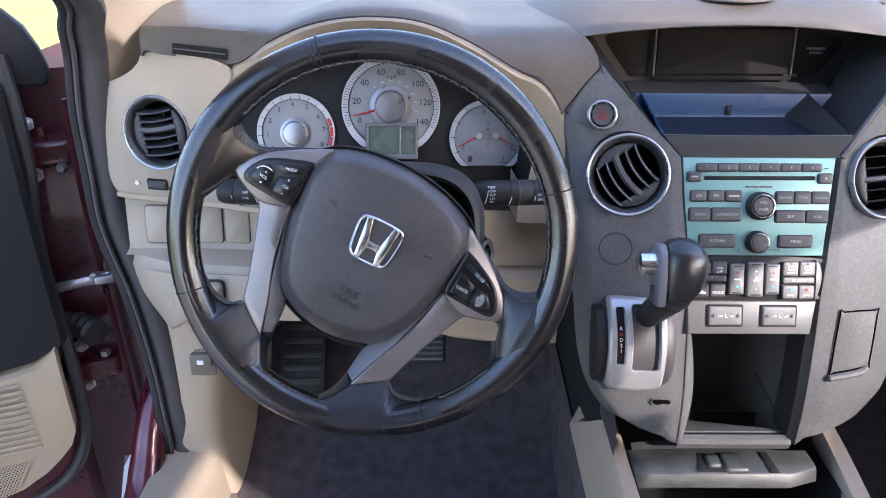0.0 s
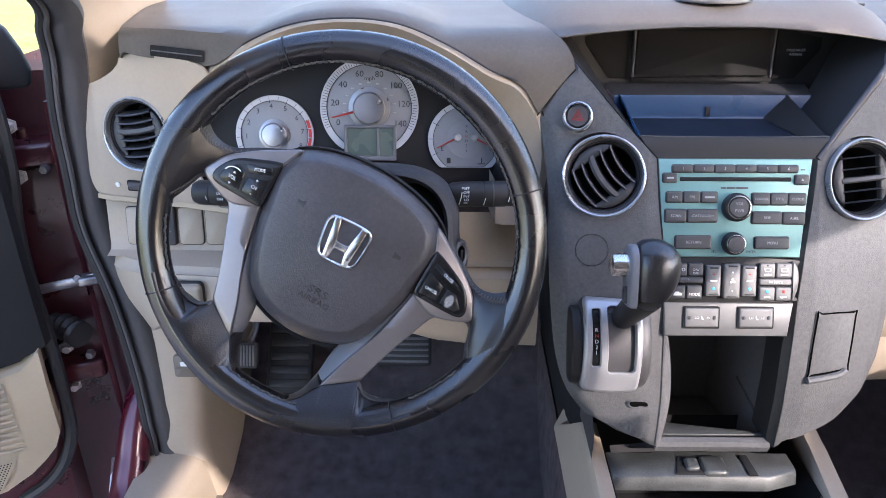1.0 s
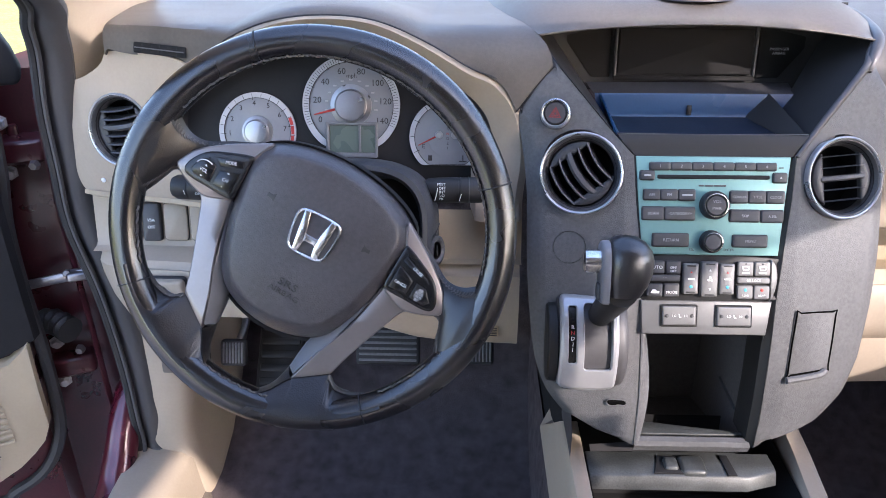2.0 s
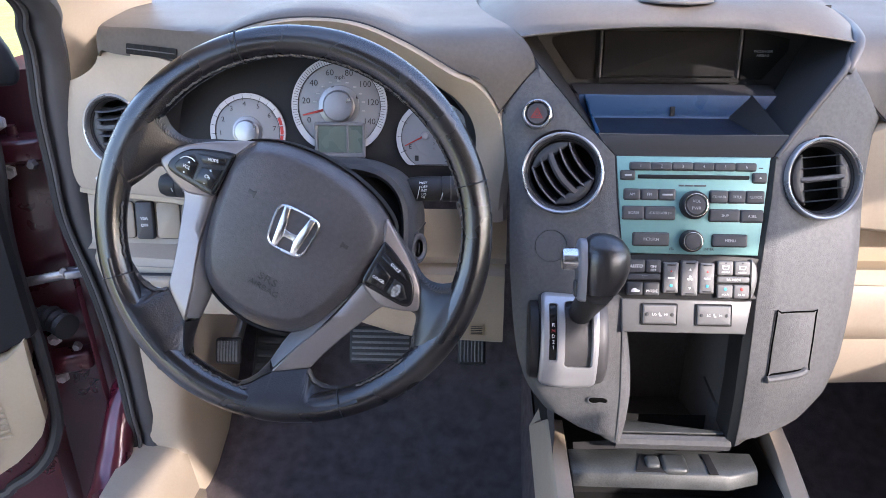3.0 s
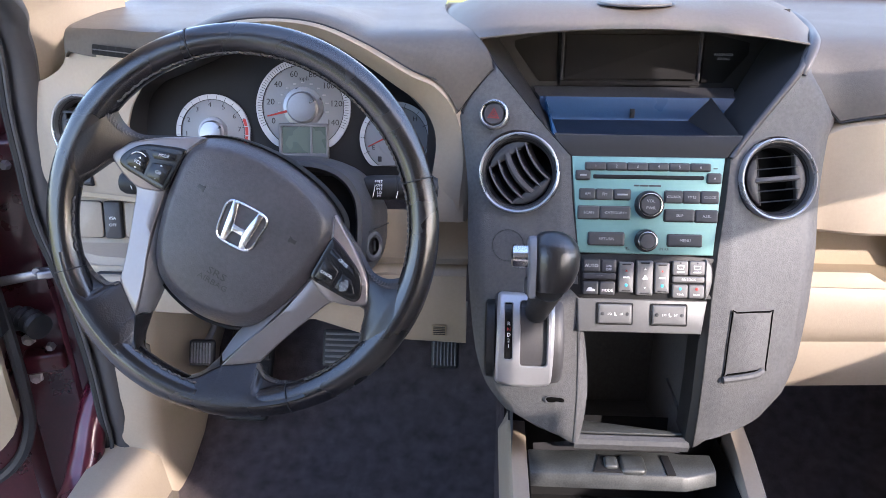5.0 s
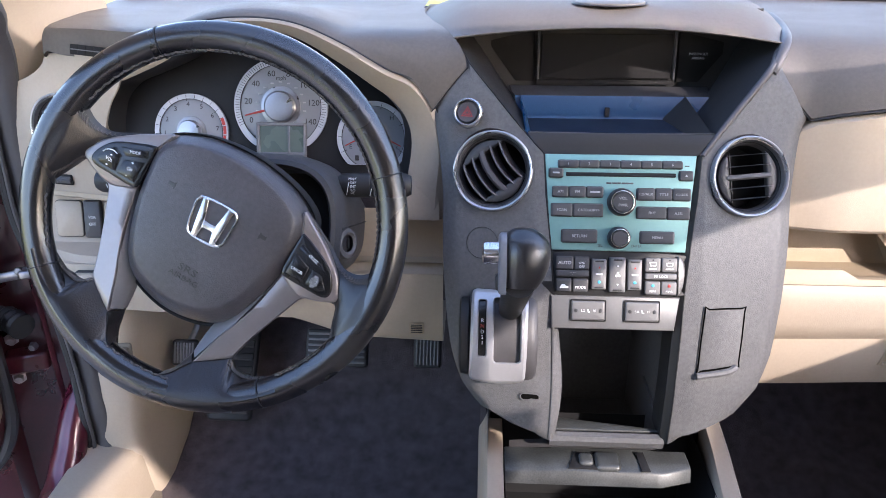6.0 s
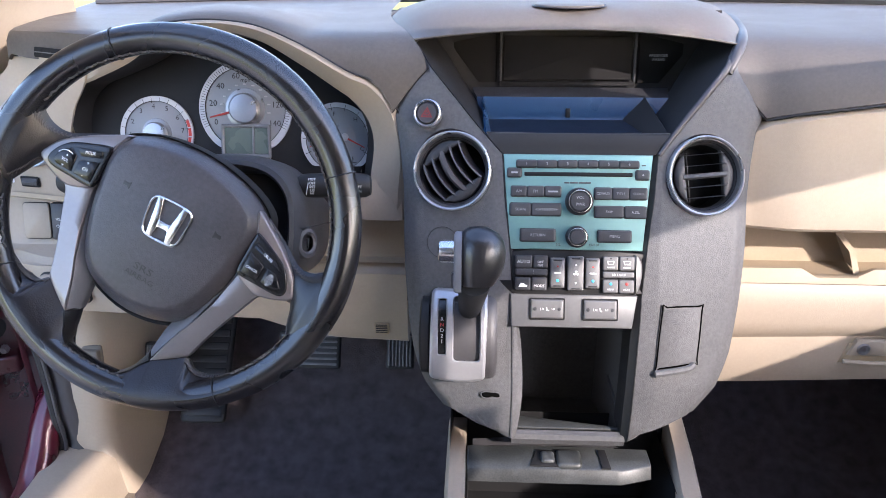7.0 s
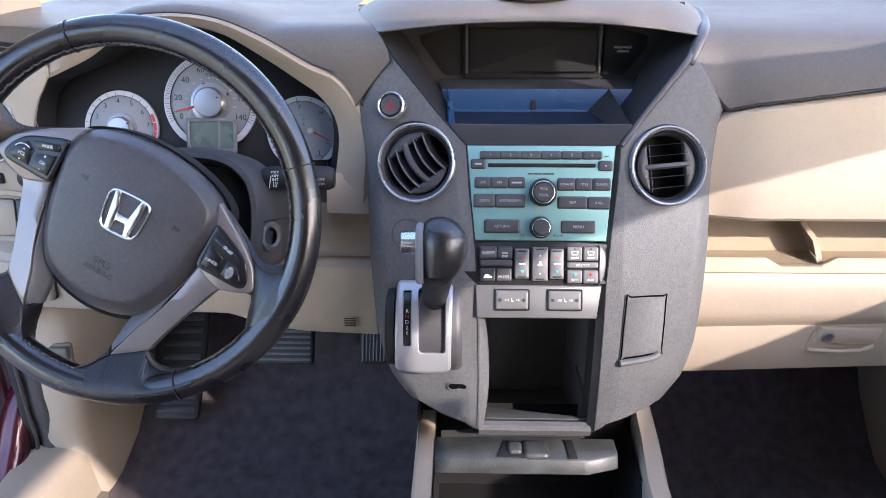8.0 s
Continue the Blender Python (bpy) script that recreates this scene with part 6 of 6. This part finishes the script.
part("lid_gap", sweep([(x, y, 0.0012) for x, y in mm([(-20.5, 37.2), (-15, 39.2), (26.6, 37.8), (29.8, 33.6), (24.2, -29.4), (20.5, -34), (-24.5, -37), (-28, -33.6)], 2)], 0.0010, 6, True), HOLE, stack, "dark gap round the lid", PM)
part("pocket_lip", sweep(curve([(-0.030, -0.043, 0.002), (-0.01, -0.0415, 0.0035), (0.012, -0.039, 0.0035), (0.020, -0.035, 0.001)], 4), 0.0045, 8), STACK, stack, "finger lip", PM)
KM = pose(CX - 0.0990, face_y(-0.099, 0.4240) - 0.0004, 0.4240) @ pose(0, 0, 0, 82, 0, -3)
# Flat plate; the slot's inner shade is only its colour.
part("key_slot", plate(mm([(-11, 0.5), (-8, 3.4), (0, 3.6), (8, 3.0), (11, 0), (9, -2.4), (2, -1.6), (-2, -3.2), (-8, -3)], 3), 0.0010, 0.0002), HOLE, stack, "small slot, its inner shade drawn as a black plate", KM)
part("key_slot_rim", sweep([(x, y, 0.0006) for x, y in mm([(-12, 0.5), (-8.6, 4.2), (0, 4.4), (8.6, 3.8), (12, 0), (9.6, -3.2), (0, -4), (-8.6, -3.8)], 3)], 0.0007, 6, True), STACK, stack, "moulded rim of the slot", KM)

# ---- gear selector ----
GS = leaning(0.211, 0.739, 0.518, 26)
gear = thing("gear_selector", GS, "automatic gear selector with a silver gate and black leather knob", "gear selector")
rows = []
for x, q in ((-0.0150, 0.90), (-0.0120, 0.97), (-0.0060, 1.0), (0.0575, 1.0), (0.0635, 0.97), (0.0665, 0.90)):
    rows.append([(x, -0.002 + 0.060 * q * math.cos(radians(a)), -0.057 + 0.050 * q * math.sin(radians(a))) for a in range(-20, 201, 10)] )
part("drum", capped(rows), GARNISH, gear, "dark grey rounded base")
# The drum's unlit left end; black puts the shade into its colour.
rows = []
for x, q in ((-0.0275, 0.80), (-0.0272, 0.92), (-0.0250, 1.0), (-0.0160, 1.02)):
    rows.append([(x, -0.006 + 0.047 * q * math.cos(radians(a)), -0.0420 + 0.034 * q * math.sin(radians(a))) for a in range(-20, 201, 10)])
part("shaded_drum_end", capped(rows), BLACK, gear, "end of the rounded base, its shade drawn as black")


def dense(o):
    out = []
    for a, b in zip(o, o[1:] + o[:1]):
        n = max(1, int(math.hypot(b[0] - a[0], b[1] - a[1]) / 0.006))
        out += [(a[0] + (b[0] - a[0]) * k / n, a[1] + (b[1] - a[1]) * k / n) for k in range(n)]
    return out


PO = dense(rpoly([(-0.0125, 0.0520), (-0.0150, -0.0575), (0.0020, -0.0612), (0.0200, -0.0628), (0.0370, -0.0622), (0.0525, -0.0595), (0.0552, 0.0480)], 0.008))


def gate(o, w):
    """The gate follows the drum: it bends back towards its ends."""
    return [(x, y, w - 6.5 * y * y) for x, y in o]


strip, hole = dense(rrect(-0.0055, -0.0290, 0.0062, 0.0395, 0.003, 3)), dense(rrect(0.0130, -0.0370, 0.0470, 0.0425, 0.005, 3))
full = [[(x, y, -0.018 - 6.5 * y * y) for x, y in PO], gate(PO, -0.003), gate(inset(PO, 0.0010), -0.0012), gate(inset(PO, 0.0035), 0.0)]
part("gate_skirt", sheet(full, True), SILVER, gear, "silver gate")
bm = bmesh.new()
loops = [inset(PO, 0.0035), strip, hole]
for lp in loops:
    vs = [bm.verts.new((x, y, 0)) for x, y in lp]
    for k in range(len(vs)):
        bm.edges.new((vs[k], vs[(k + 1) % len(vs)]))
bmesh.ops.triangle_fill(bm, use_beauty=True, edges=bm.edges[:])
bmesh.ops.subdivide_edges(bm, edges=bm.edges[:], cuts=4)
bm.verts.index_update()
gp = [(v.co.x, v.co.y, -6.5 * v.co.y ** 2) for v in bm.verts], [[v.index for v in f.verts] for f in bm.faces]
bm.free()
part("gate_plate", gp, SILVER, gear, "silver gate", smooth=60)
for lp in (strip, hole):
    part("gate_edge", sheet([gate(lp, 0.0), gate(inset(lp, 0.0012), -0.0018), gate(inset(lp, 0.0014), -0.008)], True), SILVER, gear, "silver gate")
ind = part("indicator", sheet([[(x, y, -0.0042 - 6.5 * y * y) for x in (-0.0066, 0.0, 0.0076)] for y in (-0.030, -0.015, 0.0, 0.015, 0.030, 0.041)]), GLOSS, gear, "black position indicator")
for k, t in enumerate("RND21"):
    y = 0.0142 - 0.0066 * k
    lettering(t, 0.0062, GS @ pose(0.0005, y, -0.0036 - 6.5 * y * y, math.degrees(math.atan(-13 * y))), RED if t == "N" else WHITE, ind)
part("shutter", sheet([[(x, y, -0.009 - 6.5 * y * y) for x in (0.013, 0.03, 0.048)] for y in (-0.038, -0.015, 0.005, 0.025, 0.044)]), GRAPHITE, gear, "grey sliding shutter")
root, top = Vector((0.2450, 0.757, 0.545)), Vector((0.2495, 0.704, 0.600))
axis = (top - root).normalized()
pts = [root - axis * 0.02, root, root + (top - root) * 0.3, root + (top - root) * 0.7, top, top + axis * 0.008]
part("lever", sweep(pts, [0.0135, 0.0145, 0.0155, 0.0170, 0.0180, 0.0180], 24), BLACK, gear, "black lever sleeve", I4)
rows = []
KC = Vector((0.2540, 0.7080, 0.6260))
tilt = Matrix.Rotation(radians(-18), 3, "X")
for z, rx, ry, ox in ((-0.028, 0.0180, 0.0180, -0.002), (-0.025, 0.0192, 0.0190, -0.001), (-0.016, 0.0235, 0.0225, 0.0005), (-0.004, 0.0268, 0.0255, 0.0012), (0.010, 0.0280, 0.0265, 0.0014), (0.021, 0.0258, 0.0250, 0.001), (0.030, 0.0200, 0.0195, 0.000), (0.0355, 0.0110, 0.0110, -0.001), (0.0372, 0.002, 0.002, -0.001)):
    row = []
    for k in range(32):
        a = 2 * math.pi * k / 32
        x = max(rx * math.cos(a), -0.0205)
        row.append(KC + tilt @ Vector((x + ox, ry * math.sin(a), z)))
    rows.append(row)
part("knob", capped(rows), KNOBSKIN, gear, "black perforated leather knob", I4)
FR = Matrix.Translation(KC) @ tilt.to_4x4() @ pose(-0.0200, 0, 0, 0, -90)
part("knob_trim", plate(mm([(-35, -13), (-26, -17), (0, -20), (20, -18), (29, -10), (31, 0), (29, 10), (20, 18), (0, 20), (-26, 17), (-35, 13)], 3), 0.0085, 0.003, -0.0015), GRAPHITE, gear, "dark grey side plate", FR)
part("release_button", lathe([(0.0125, -0.002), (0.0125, 0.016), (0.0118, 0.0190), (0.0095, 0.0205), (0, 0.0208)], 28), CHROME, gear, "chrome release button", FR @ pose(0.009, 0, 0.004))
part("overdrive_button", plate(rrect(-0.010, -0.006, 0.008, 0.006, 0.003), 0.006, 0.002), BUTTON, gear, "small dark button", FR @ pose(-0.022, 0, 0.004))

# ---- centre console between the seats ----
con = thing("center_console", pose(CX, 0.6, 0.0), "centre console with beige side rails and a dark sliding tray", "center console")
def rail(x0, x1, xf0, xf1, zt):
    rows = []
    for y, f in ((-0.30, 0.0), (0.30, 0.0), (0.60, 0.0), (0.70, 0.1), (0.78, 0.7), (0.84, 1.0), (0.90, 1.2)):
        a, b = x0 + (xf0 - x0) * f, x1 + (xf1 - x1) * f
        z = zt + 0.012 * max(0, f - 0.1)
        mid = [(a + (b - a) * q, y, z + 0.001 * math.sin(q * math.pi)) for q in (0.15, 0.5, 0.85)]
        rows.append([(a, y, 0.02), (a - 0.001, y, z - 0.012), (a + 0.002, y, z - 0.003)] + mid + [(b - 0.002, y, z - 0.003), (b + 0.001, y, z - 0.012), (b + 0.012, y, 0.02)])
    return sheet(rows)


part("side_rail", rail(0.503, 0.533, 0.515, 0.543, 0.318), IVORY, con, "beige side rail", I4)
DRIVER_RAIL = [(0.222, 0.18), (0.2115, 0.195), (0.2100, 0.205), (0.2115, 0.235), (0.2145, 0.280), (0.2172, 0.322), (0.2188, 0.3345), (0.2215, 0.3380), (0.2300, 0.3365), (0.2390, 0.3345), (0.2415, 0.3320), (0.2422, 0.325), (0.243, 0.20)]
rows = [[(x, y, z) for x, z in DRIVER_RAIL] for y in (-0.30, 0.20, 0.50, 0.70)]
rows += [[(0.232 + (x - 0.232) * q, 0.70 + (0.125 + 1.13 * (0.335 - z)) * f, 0.25 + (z - 0.25) * q) for x, z in DRIVER_RAIL] for q, f in ((1, 0.5), (1, 0.97), (0.985, 0.99), (0.94, 1.0), (0.5, 1.0), (0.02, 1.0))]
part("side_rail", sheet(rows), IVORY, con, "beige side rail with a narrow rounded top", I4)
part("footwell_side", sheet([[(0.222, y, 0.18), (0.214, y, 0.10), (0.208, y, -0.01)] for y in (-0.3, 0.3, 0.85, 1.2, 1.49)]), CARPET, con, "charcoal carpeted side of the tunnel", I4)
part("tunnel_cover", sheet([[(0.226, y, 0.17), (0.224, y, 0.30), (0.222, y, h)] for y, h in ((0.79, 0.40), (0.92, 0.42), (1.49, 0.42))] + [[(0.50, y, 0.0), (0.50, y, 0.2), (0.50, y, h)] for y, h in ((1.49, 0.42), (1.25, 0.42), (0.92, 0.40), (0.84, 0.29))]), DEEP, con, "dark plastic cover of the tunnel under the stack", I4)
# Unseen box, added to block sun on its way to the kick panel.
part("armrest", block(0.236, -0.45, 0.20, 0.505, 0.10, 0.42, 0.03), IVORY_DARK, con, "unseen beige armrest bin, added to block low sun", I4)
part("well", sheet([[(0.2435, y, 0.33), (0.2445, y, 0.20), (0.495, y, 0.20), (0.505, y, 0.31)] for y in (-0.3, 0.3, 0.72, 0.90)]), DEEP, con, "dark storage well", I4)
# Added sheet that stops sun passing under the stack to the floor.
part("sun_skirt", sheet([[(0.2215, y, z) for z in (0.334, 0.36, h)] for y, h in ((0.746, 0.378), (0.766, 0.39), (0.80, 0.40), (0.84, 0.42))]), GARNISH, con, "added dark skirt blocking sun between stack and rail", I4)
part("well_front", sheet([[(0.226, 0.84, 0.335), (0.53, 0.84, 0.335)], [(0.226, 0.83, 0.19), (0.53, 0.83, 0.19)]]), BLACK, con, m=I4)
tray = thing("console_tray", pose(0.36, 0.735, 0.33), "scuffed dark grey sliding tray with a latch across the console", "tray")
rows = []
for x, dz, fy in ((0.2430, 0, 0.0), (0.2445, 0.002, 0.0), (0.30, 0.002, 0.0), (0.308, 0.0035, 0.0), (0.43, 0.0035, 0.0), (0.436, 0.002, 0.0), (0.474, 0.002, 0.012), (0.4755, 0, 0.013)):
    rows.append([(x, 0.768, 0.305), (x, 0.767, 0.329 + dz), (x, 0.764, 0.332 + dz), (x, 0.742, 0.3335 + dz), (x, 0.722 + fy, 0.3325 + dz), (x, 0.719 + fy, 0.330 + dz), (x, 0.714 + fy, 0.3175), (x, 0.717 + fy, 0.3150), (x, 0.74, 0.305)])
body = part("tray_body", sheet(rows), TRAYGREY, tray, "scuffed grey plastic", I4)
part("latch_recess", plate([(0.322, 0.722), (0.360, 0.722), (0.364, 0.752), (0.332, 0.754)], 0.0018, 0.0006, 0.3365), DEEP, tray, "black latch recess", I4)
part("latch", block(0.3365, 0.727, 0.334, 0.3540, 0.748, 0.3425, 0.003), TRAYGREY, tray, "grey latch tongue", I4)
part("latch_guard", block(0.3560, 0.7205, 0.330, 0.3880, 0.753, 0.3418, 0.004), TRAYGREY, tray, "raised latch guard", I4)
part("stop_slot", plate([(0.4120, 0.720), (0.4230, 0.720), (0.4200, 0.756), (0.4100, 0.756)], 0.0016, 0.0004, 0.3368), DEEP, tray, "black slot", I4)
part("rear_flap", sheet([[(0.250, 0.775, 0.336), (0.330, 0.785, 0.336), (0.40, 0.795, 0.334)], [(0.250, 0.765, 0.333), (0.360, 0.767, 0.334), (0.44, 0.768, 0.333)]]), GARNISH, tray, "grey flap", I4)

# ---- pedals and foot rest ----
def pedal(name, m, w, h, ribs, label, across=True):
    p = thing(name, m, label, "pedal", "pedals in the footwell")
    part("pad", plate(rrect(-w / 2, -h / 2, w / 2, h / 2, 0.006), 0.012, 0.003, 0, 0.001), RUBBER, p, "black rubber pad")
    for k in range(ribs):
        if across:
            v = -h / 2 + 0.008 + (h - 0.016) * k / (ribs - 1)
            part("rib", plate(rrect(-w / 2 + 0.005, v - 0.0022, w / 2 - 0.005, v + 0.0022, 0.0015), 0.003, 0.001, 0.0115), RIBGREY, p, "worn rib")
        else:
            u = -w / 2 + 0.006 + (w - 0.012) * k / (ribs - 1)
            part("rib", plate(rrect(u - 0.0016, -h / 2 + 0.005, u + 0.0016, h / 2 - 0.005, 0.0012), 0.003, 0.001, 0.0115), RIBGREY, p, "worn rib")
    return p


bp_ = pedal("brake_pedal", leaning(-0.047, 1.13, 0.250, 32), 0.112, 0.066, 6, "wide black rubber brake pedal with worn ribs")
part("pedal_arm", sweep([(0, 0.02, 0.0), (0, 0.10, -0.05), (0, 0.25, -0.10)], 0.009, 10), STEEL, bp_, "steel arm")
pedal("accelerator_pedal", leaning(0.115, 1.15, 0.240, 30), 0.050, 0.066, 7, "narrow black accelerator pedal with upright ribs", False)
pk_ = pedal("parking_brake_pedal", leaning(-0.312, 1.095, 0.255, 25), 0.044, 0.046, 7, "small parking brake pedal with worn grey ribs", False)
part("pedal_arm", sweep(curve([(0.006, 0.02, -0.002), (0.012, 0.05, -0.02), (0.002, 0.10, -0.05), (-0.01, 0.2, -0.1)], 4), 0.006, 10), STEEL, pk_, "curved steel arm")
fr = thing("foot_rest", leaning(-0.255, 1.16, 0.165, 42), "dark ribbed rubber foot rest beside the pedals", "foot rest")
part("pad", plate(rrect(-0.042, -0.085, 0.042, 0.14, 0.010), 0.012, 0.004), BLACK, fr)
for k in range(1, 9):
    part("rib", plate(rrect(-0.036, -0.098 + 0.025 * k, 0.036, -0.084 + 0.025 * k, 0.003), 0.004, 0.0015, 0.011), RUBBER, fr)

# ---- the driver's door, wide open ----
DR = pose(-0.605, 1.055, 0.0, 0, 0, -DOOR_OPEN)
door = thing("car_door", DR, "maroon driver's door standing wide open, with beige lower lining", "car door")
rows = []
for z, w in ((-0.06, 0.0), (-0.04, 0.012), (0.05, 0.02), (0.30, 0.022), (0.60, 0.015), (0.76, 0.0)):
    rows.append([(-0.055 + w * 0.3, -1.05, z), (-0.06 + w * 0.2, -0.5, z), (-0.058, -0.02, z), (-0.045, 0.004, z), (-0.02, 0.006, z), (0.0, 0.000, z), (0.010, -0.012, z), (0.045, -0.018, z), (0.075, -0.022, z), (0.082, -0.040, z), (0.080, -1.05, z)])
shell = part("door_shell", sheet(rows), MAROON_DULL, door, "maroon painted steel edge")
part("door_bottom", sheet([rows[0], [(p[0] * 0.4 + 0.005, p[1], -0.068) for p in rows[0]]]), MAROON_DULL, door)
part("door_seal", sweep(curve([(0.075, 0.006, 0.79), (0.084, 0.011, 0.71), (0.085, 0.008, 0.63), (0.086, -0.002, 0.55), (0.086, -0.004, 0.46), (0.086, 0.000, 0.35), (0.086, 0.000, 0.25), (0.086, -0.006, 0.18), (0.085, -0.035, 0.115), (0.084, -0.09, 0.075), (0.08, -0.2, 0.05), (0.08, -0.9, 0.04)], 5), 0.010, 8), RUBBER, door, "black door seal")
rows = []
for y, zl, zh in ((-0.012, 0.235, 0.366), (-0.015, 0.205, 0.364), (-0.026, 0.178, 0.352), (-0.045, 0.157, 0.336), (-0.07, 0.135, 0.331), (-0.11, 0.112, 0.327), (-0.2, 0.092, 0.322), (-0.6, 0.08, 0.312), (-1.02, 0.08, 0.31)):
    rows.append([(0.085, y, zl)] + [(0.112 - 0.012 * (y > -0.013) + 0.004 * math.sin(q * math.pi), y, zl + (zh - zl) * q) for q in (0.02, 0.15, 0.4, 0.6, 0.85, 0.98)] + [(0.09, y, zh)])
lining = part("lower_lining", sheet(rows), IVORY_DARK, door, "beige map pocket lining")
for k in range(12):
    z = 0.196 + 0.0108 * k
    part("grille_bar", sweep([(0.1155, -0.066 - 0.0006 * k, z), (0.1178, -0.080, z), (0.1185, -0.20, z), (0.1185, -0.40, z)], 0.0036, 8, squash=0.8), IVORY_DARK, lining, m=DR)
part("speaker_mesh", sheet([[(0.1172, -0.085, 0.175), (0.1172, -0.40, 0.175)], [(0.1172, -0.112, 0.128), (0.1172, -0.40, 0.105)]]), IVORY_DARK, lining, "perforated speaker mesh", DR)
dots = []
for i in range(40):
    for j in range(14):
        y, z = -0.092 - 0.0048 * (i + 0.5 * (j % 2)), 0.172 - 0.0042 * j
        if y < -0.088 - (0.175 - z) * 0.6:
            dots.append(([(0.1176, y + 0.0013 * math.cos(a), z + 0.0013 * math.sin(a)) for a in (0, 1.05, 2.09, 3.14, 4.19, 5.24)], [[0, 1, 2, 3, 4, 5]]))
tagged(part("mesh_holes", join(*dots), DEEP, lining, "small dark holes of the mesh", DR), kind="stuff")
rows = []
for y, zl, zh in ((0.004, 0.36, 0.755), (-0.004, 0.355, 0.76), (-0.05, 0.335, 0.77), (-0.14, 0.32, 0.78), (-0.5, 0.31, 0.76), (-1.02, 0.30, 0.76)):
    rows.append([(0.085, y, zl)] + [(0.104 - 0.010 * (y > 0.0) + 0.012 * math.sin(q * math.pi), y, zl + (zh - zl) * q) for q in (0.02, 0.2, 0.4, 0.6, 0.8, 0.98)] + [(0.07, y, zh + 0.01)])
part("upper_lining", sheet(rows), THROAT, door, "black upper lining")
part("mirror_sail", plate(rpoly([(0.056, 0.742), (0.060, 0.765), (0.053, 0.792), (0.041, 0.820), (0.021, 0.842), (-0.02, 0.872), (-0.11, 0.91), (-0.11, 0.742)], 0.012), 0.02, 0.006), THROAT, door, "black mirror corner", DR @ pose(0.05, 0, 0, 90, 0, 90))
part("window_frame", sweep(curve([(0.05, -0.11, 0.90), (0.035, -0.28, 0.98), (0.0, -0.55, 1.10), (-0.03, -0.9, 1.20), (-0.03, -1.05, 1.2)], 5), 0.018, 10), BLACK, door, "black window frame")
for z in (0.264, 0.638):
    h = part("hinge", block(-0.004, -0.024, -0.018, 0.050, 0.045, 0.018, 0.006), MAROON_DULL, door, "maroon painted hinge", DR @ pose(-0.006, 0.018, z))
    part("hinge_pin", lathe([(0, 0.032), (0.007, 0.032), (0.008, 0.028), (0.008, -0.028), (0.007, -0.032), (0, -0.032)], 14), MAROON_DULL, h, "", DR @ pose(0.0, 0.02, z))
    for dz, dy in ((-0.033, 0.007), (0.043, 0.010)):
        part("hinge_bolt", lathe([(0, 0.012), (0.0065, 0.012), (0.0085, 0.008), (0.0085, 0.003), (0.012, 0.002), (0.012, 0)], 6), ZINC, h, "pale zinc bolt", DR @ pose(0.022, dy, z + dz, 0, 90))
strap = part("check_strap", sweep(curve([(0.045, -0.10, 0.421), (0.047, -0.06, 0.425), (0.05, -0.02, 0.430), (0.055, 0.03, 0.436), (0.06, 0.080, 0.442)], 4), 0.0048, 10, squash=1.7), STEEL, door, "steel check strap")
part("strap_roller", lathe([(0, 0.006), (0.005, 0.006), (0.006, 0.004), (0.006, -0.004), (0, -0.004)], 14), STEEL, strap, "steel roller", DR @ pose(0.060, 0.055, 0.446, 0, 70))
part("strap_pin", lathe([(0, 0.012), (0.004, 0.012), (0.005, 0.010), (0.005, -0.010), (0, -0.012)], 12), STEEL, strap, "steel pin", DR @ pose(0.050, -0.03, 0.432))
part("strap_fork", block(-0.012, -0.016, -0.007, 0.012, 0.016, 0.007, 0.003), STEEL, strap, "pressed steel fork", DR @ pose(0.060, 0.070, 0.441))
part("check_bracket", lathe([(0.003, 0.004), (0.009, 0.004), (0.011, 0), (0.011, -0.006), (0, -0.006)], 18), STEEL, door, "steel bracket", DR @ pose(0.064, 0.086, 0.442, 0, 90))
part("wiring_boot", sweep(curve([(0.010, -0.02, 0.345), (0.030, 0.015, 0.350), (0.06, 0.04, 0.345)], 6), [0.022 - 0.004 * (k % 2) for k in range(13)], 14), RUBBER, door, "ribbed rubber wiring boot")
solo("front_fender", sheet([[(-0.62, 1.10, 0.70), (-0.62, 1.10, -0.15)], [(-0.66, 1.12, 0.74), (-0.68, 1.12, -0.15)], [(-0.655, 1.6, 0.73), (-0.69, 1.6, -0.15)], [(-0.64, 2.1, 0.70), (-0.68, 2.1, -0.15)]]), MAROON, "maroon front fender beyond the open door", "fender")
solo("hood", sheet([[(-0.655 + 2.05 * k / 20, y, z - 0.06 * abs((k - 10) / 10) ** 3) for k in range(21)] for y, z in ((1.43, 0.80), (1.48, 0.79), (1.7, 0.76), (2.2, 0.68))]), MAROON, "maroon engine hood ahead of the windshield", "hood")
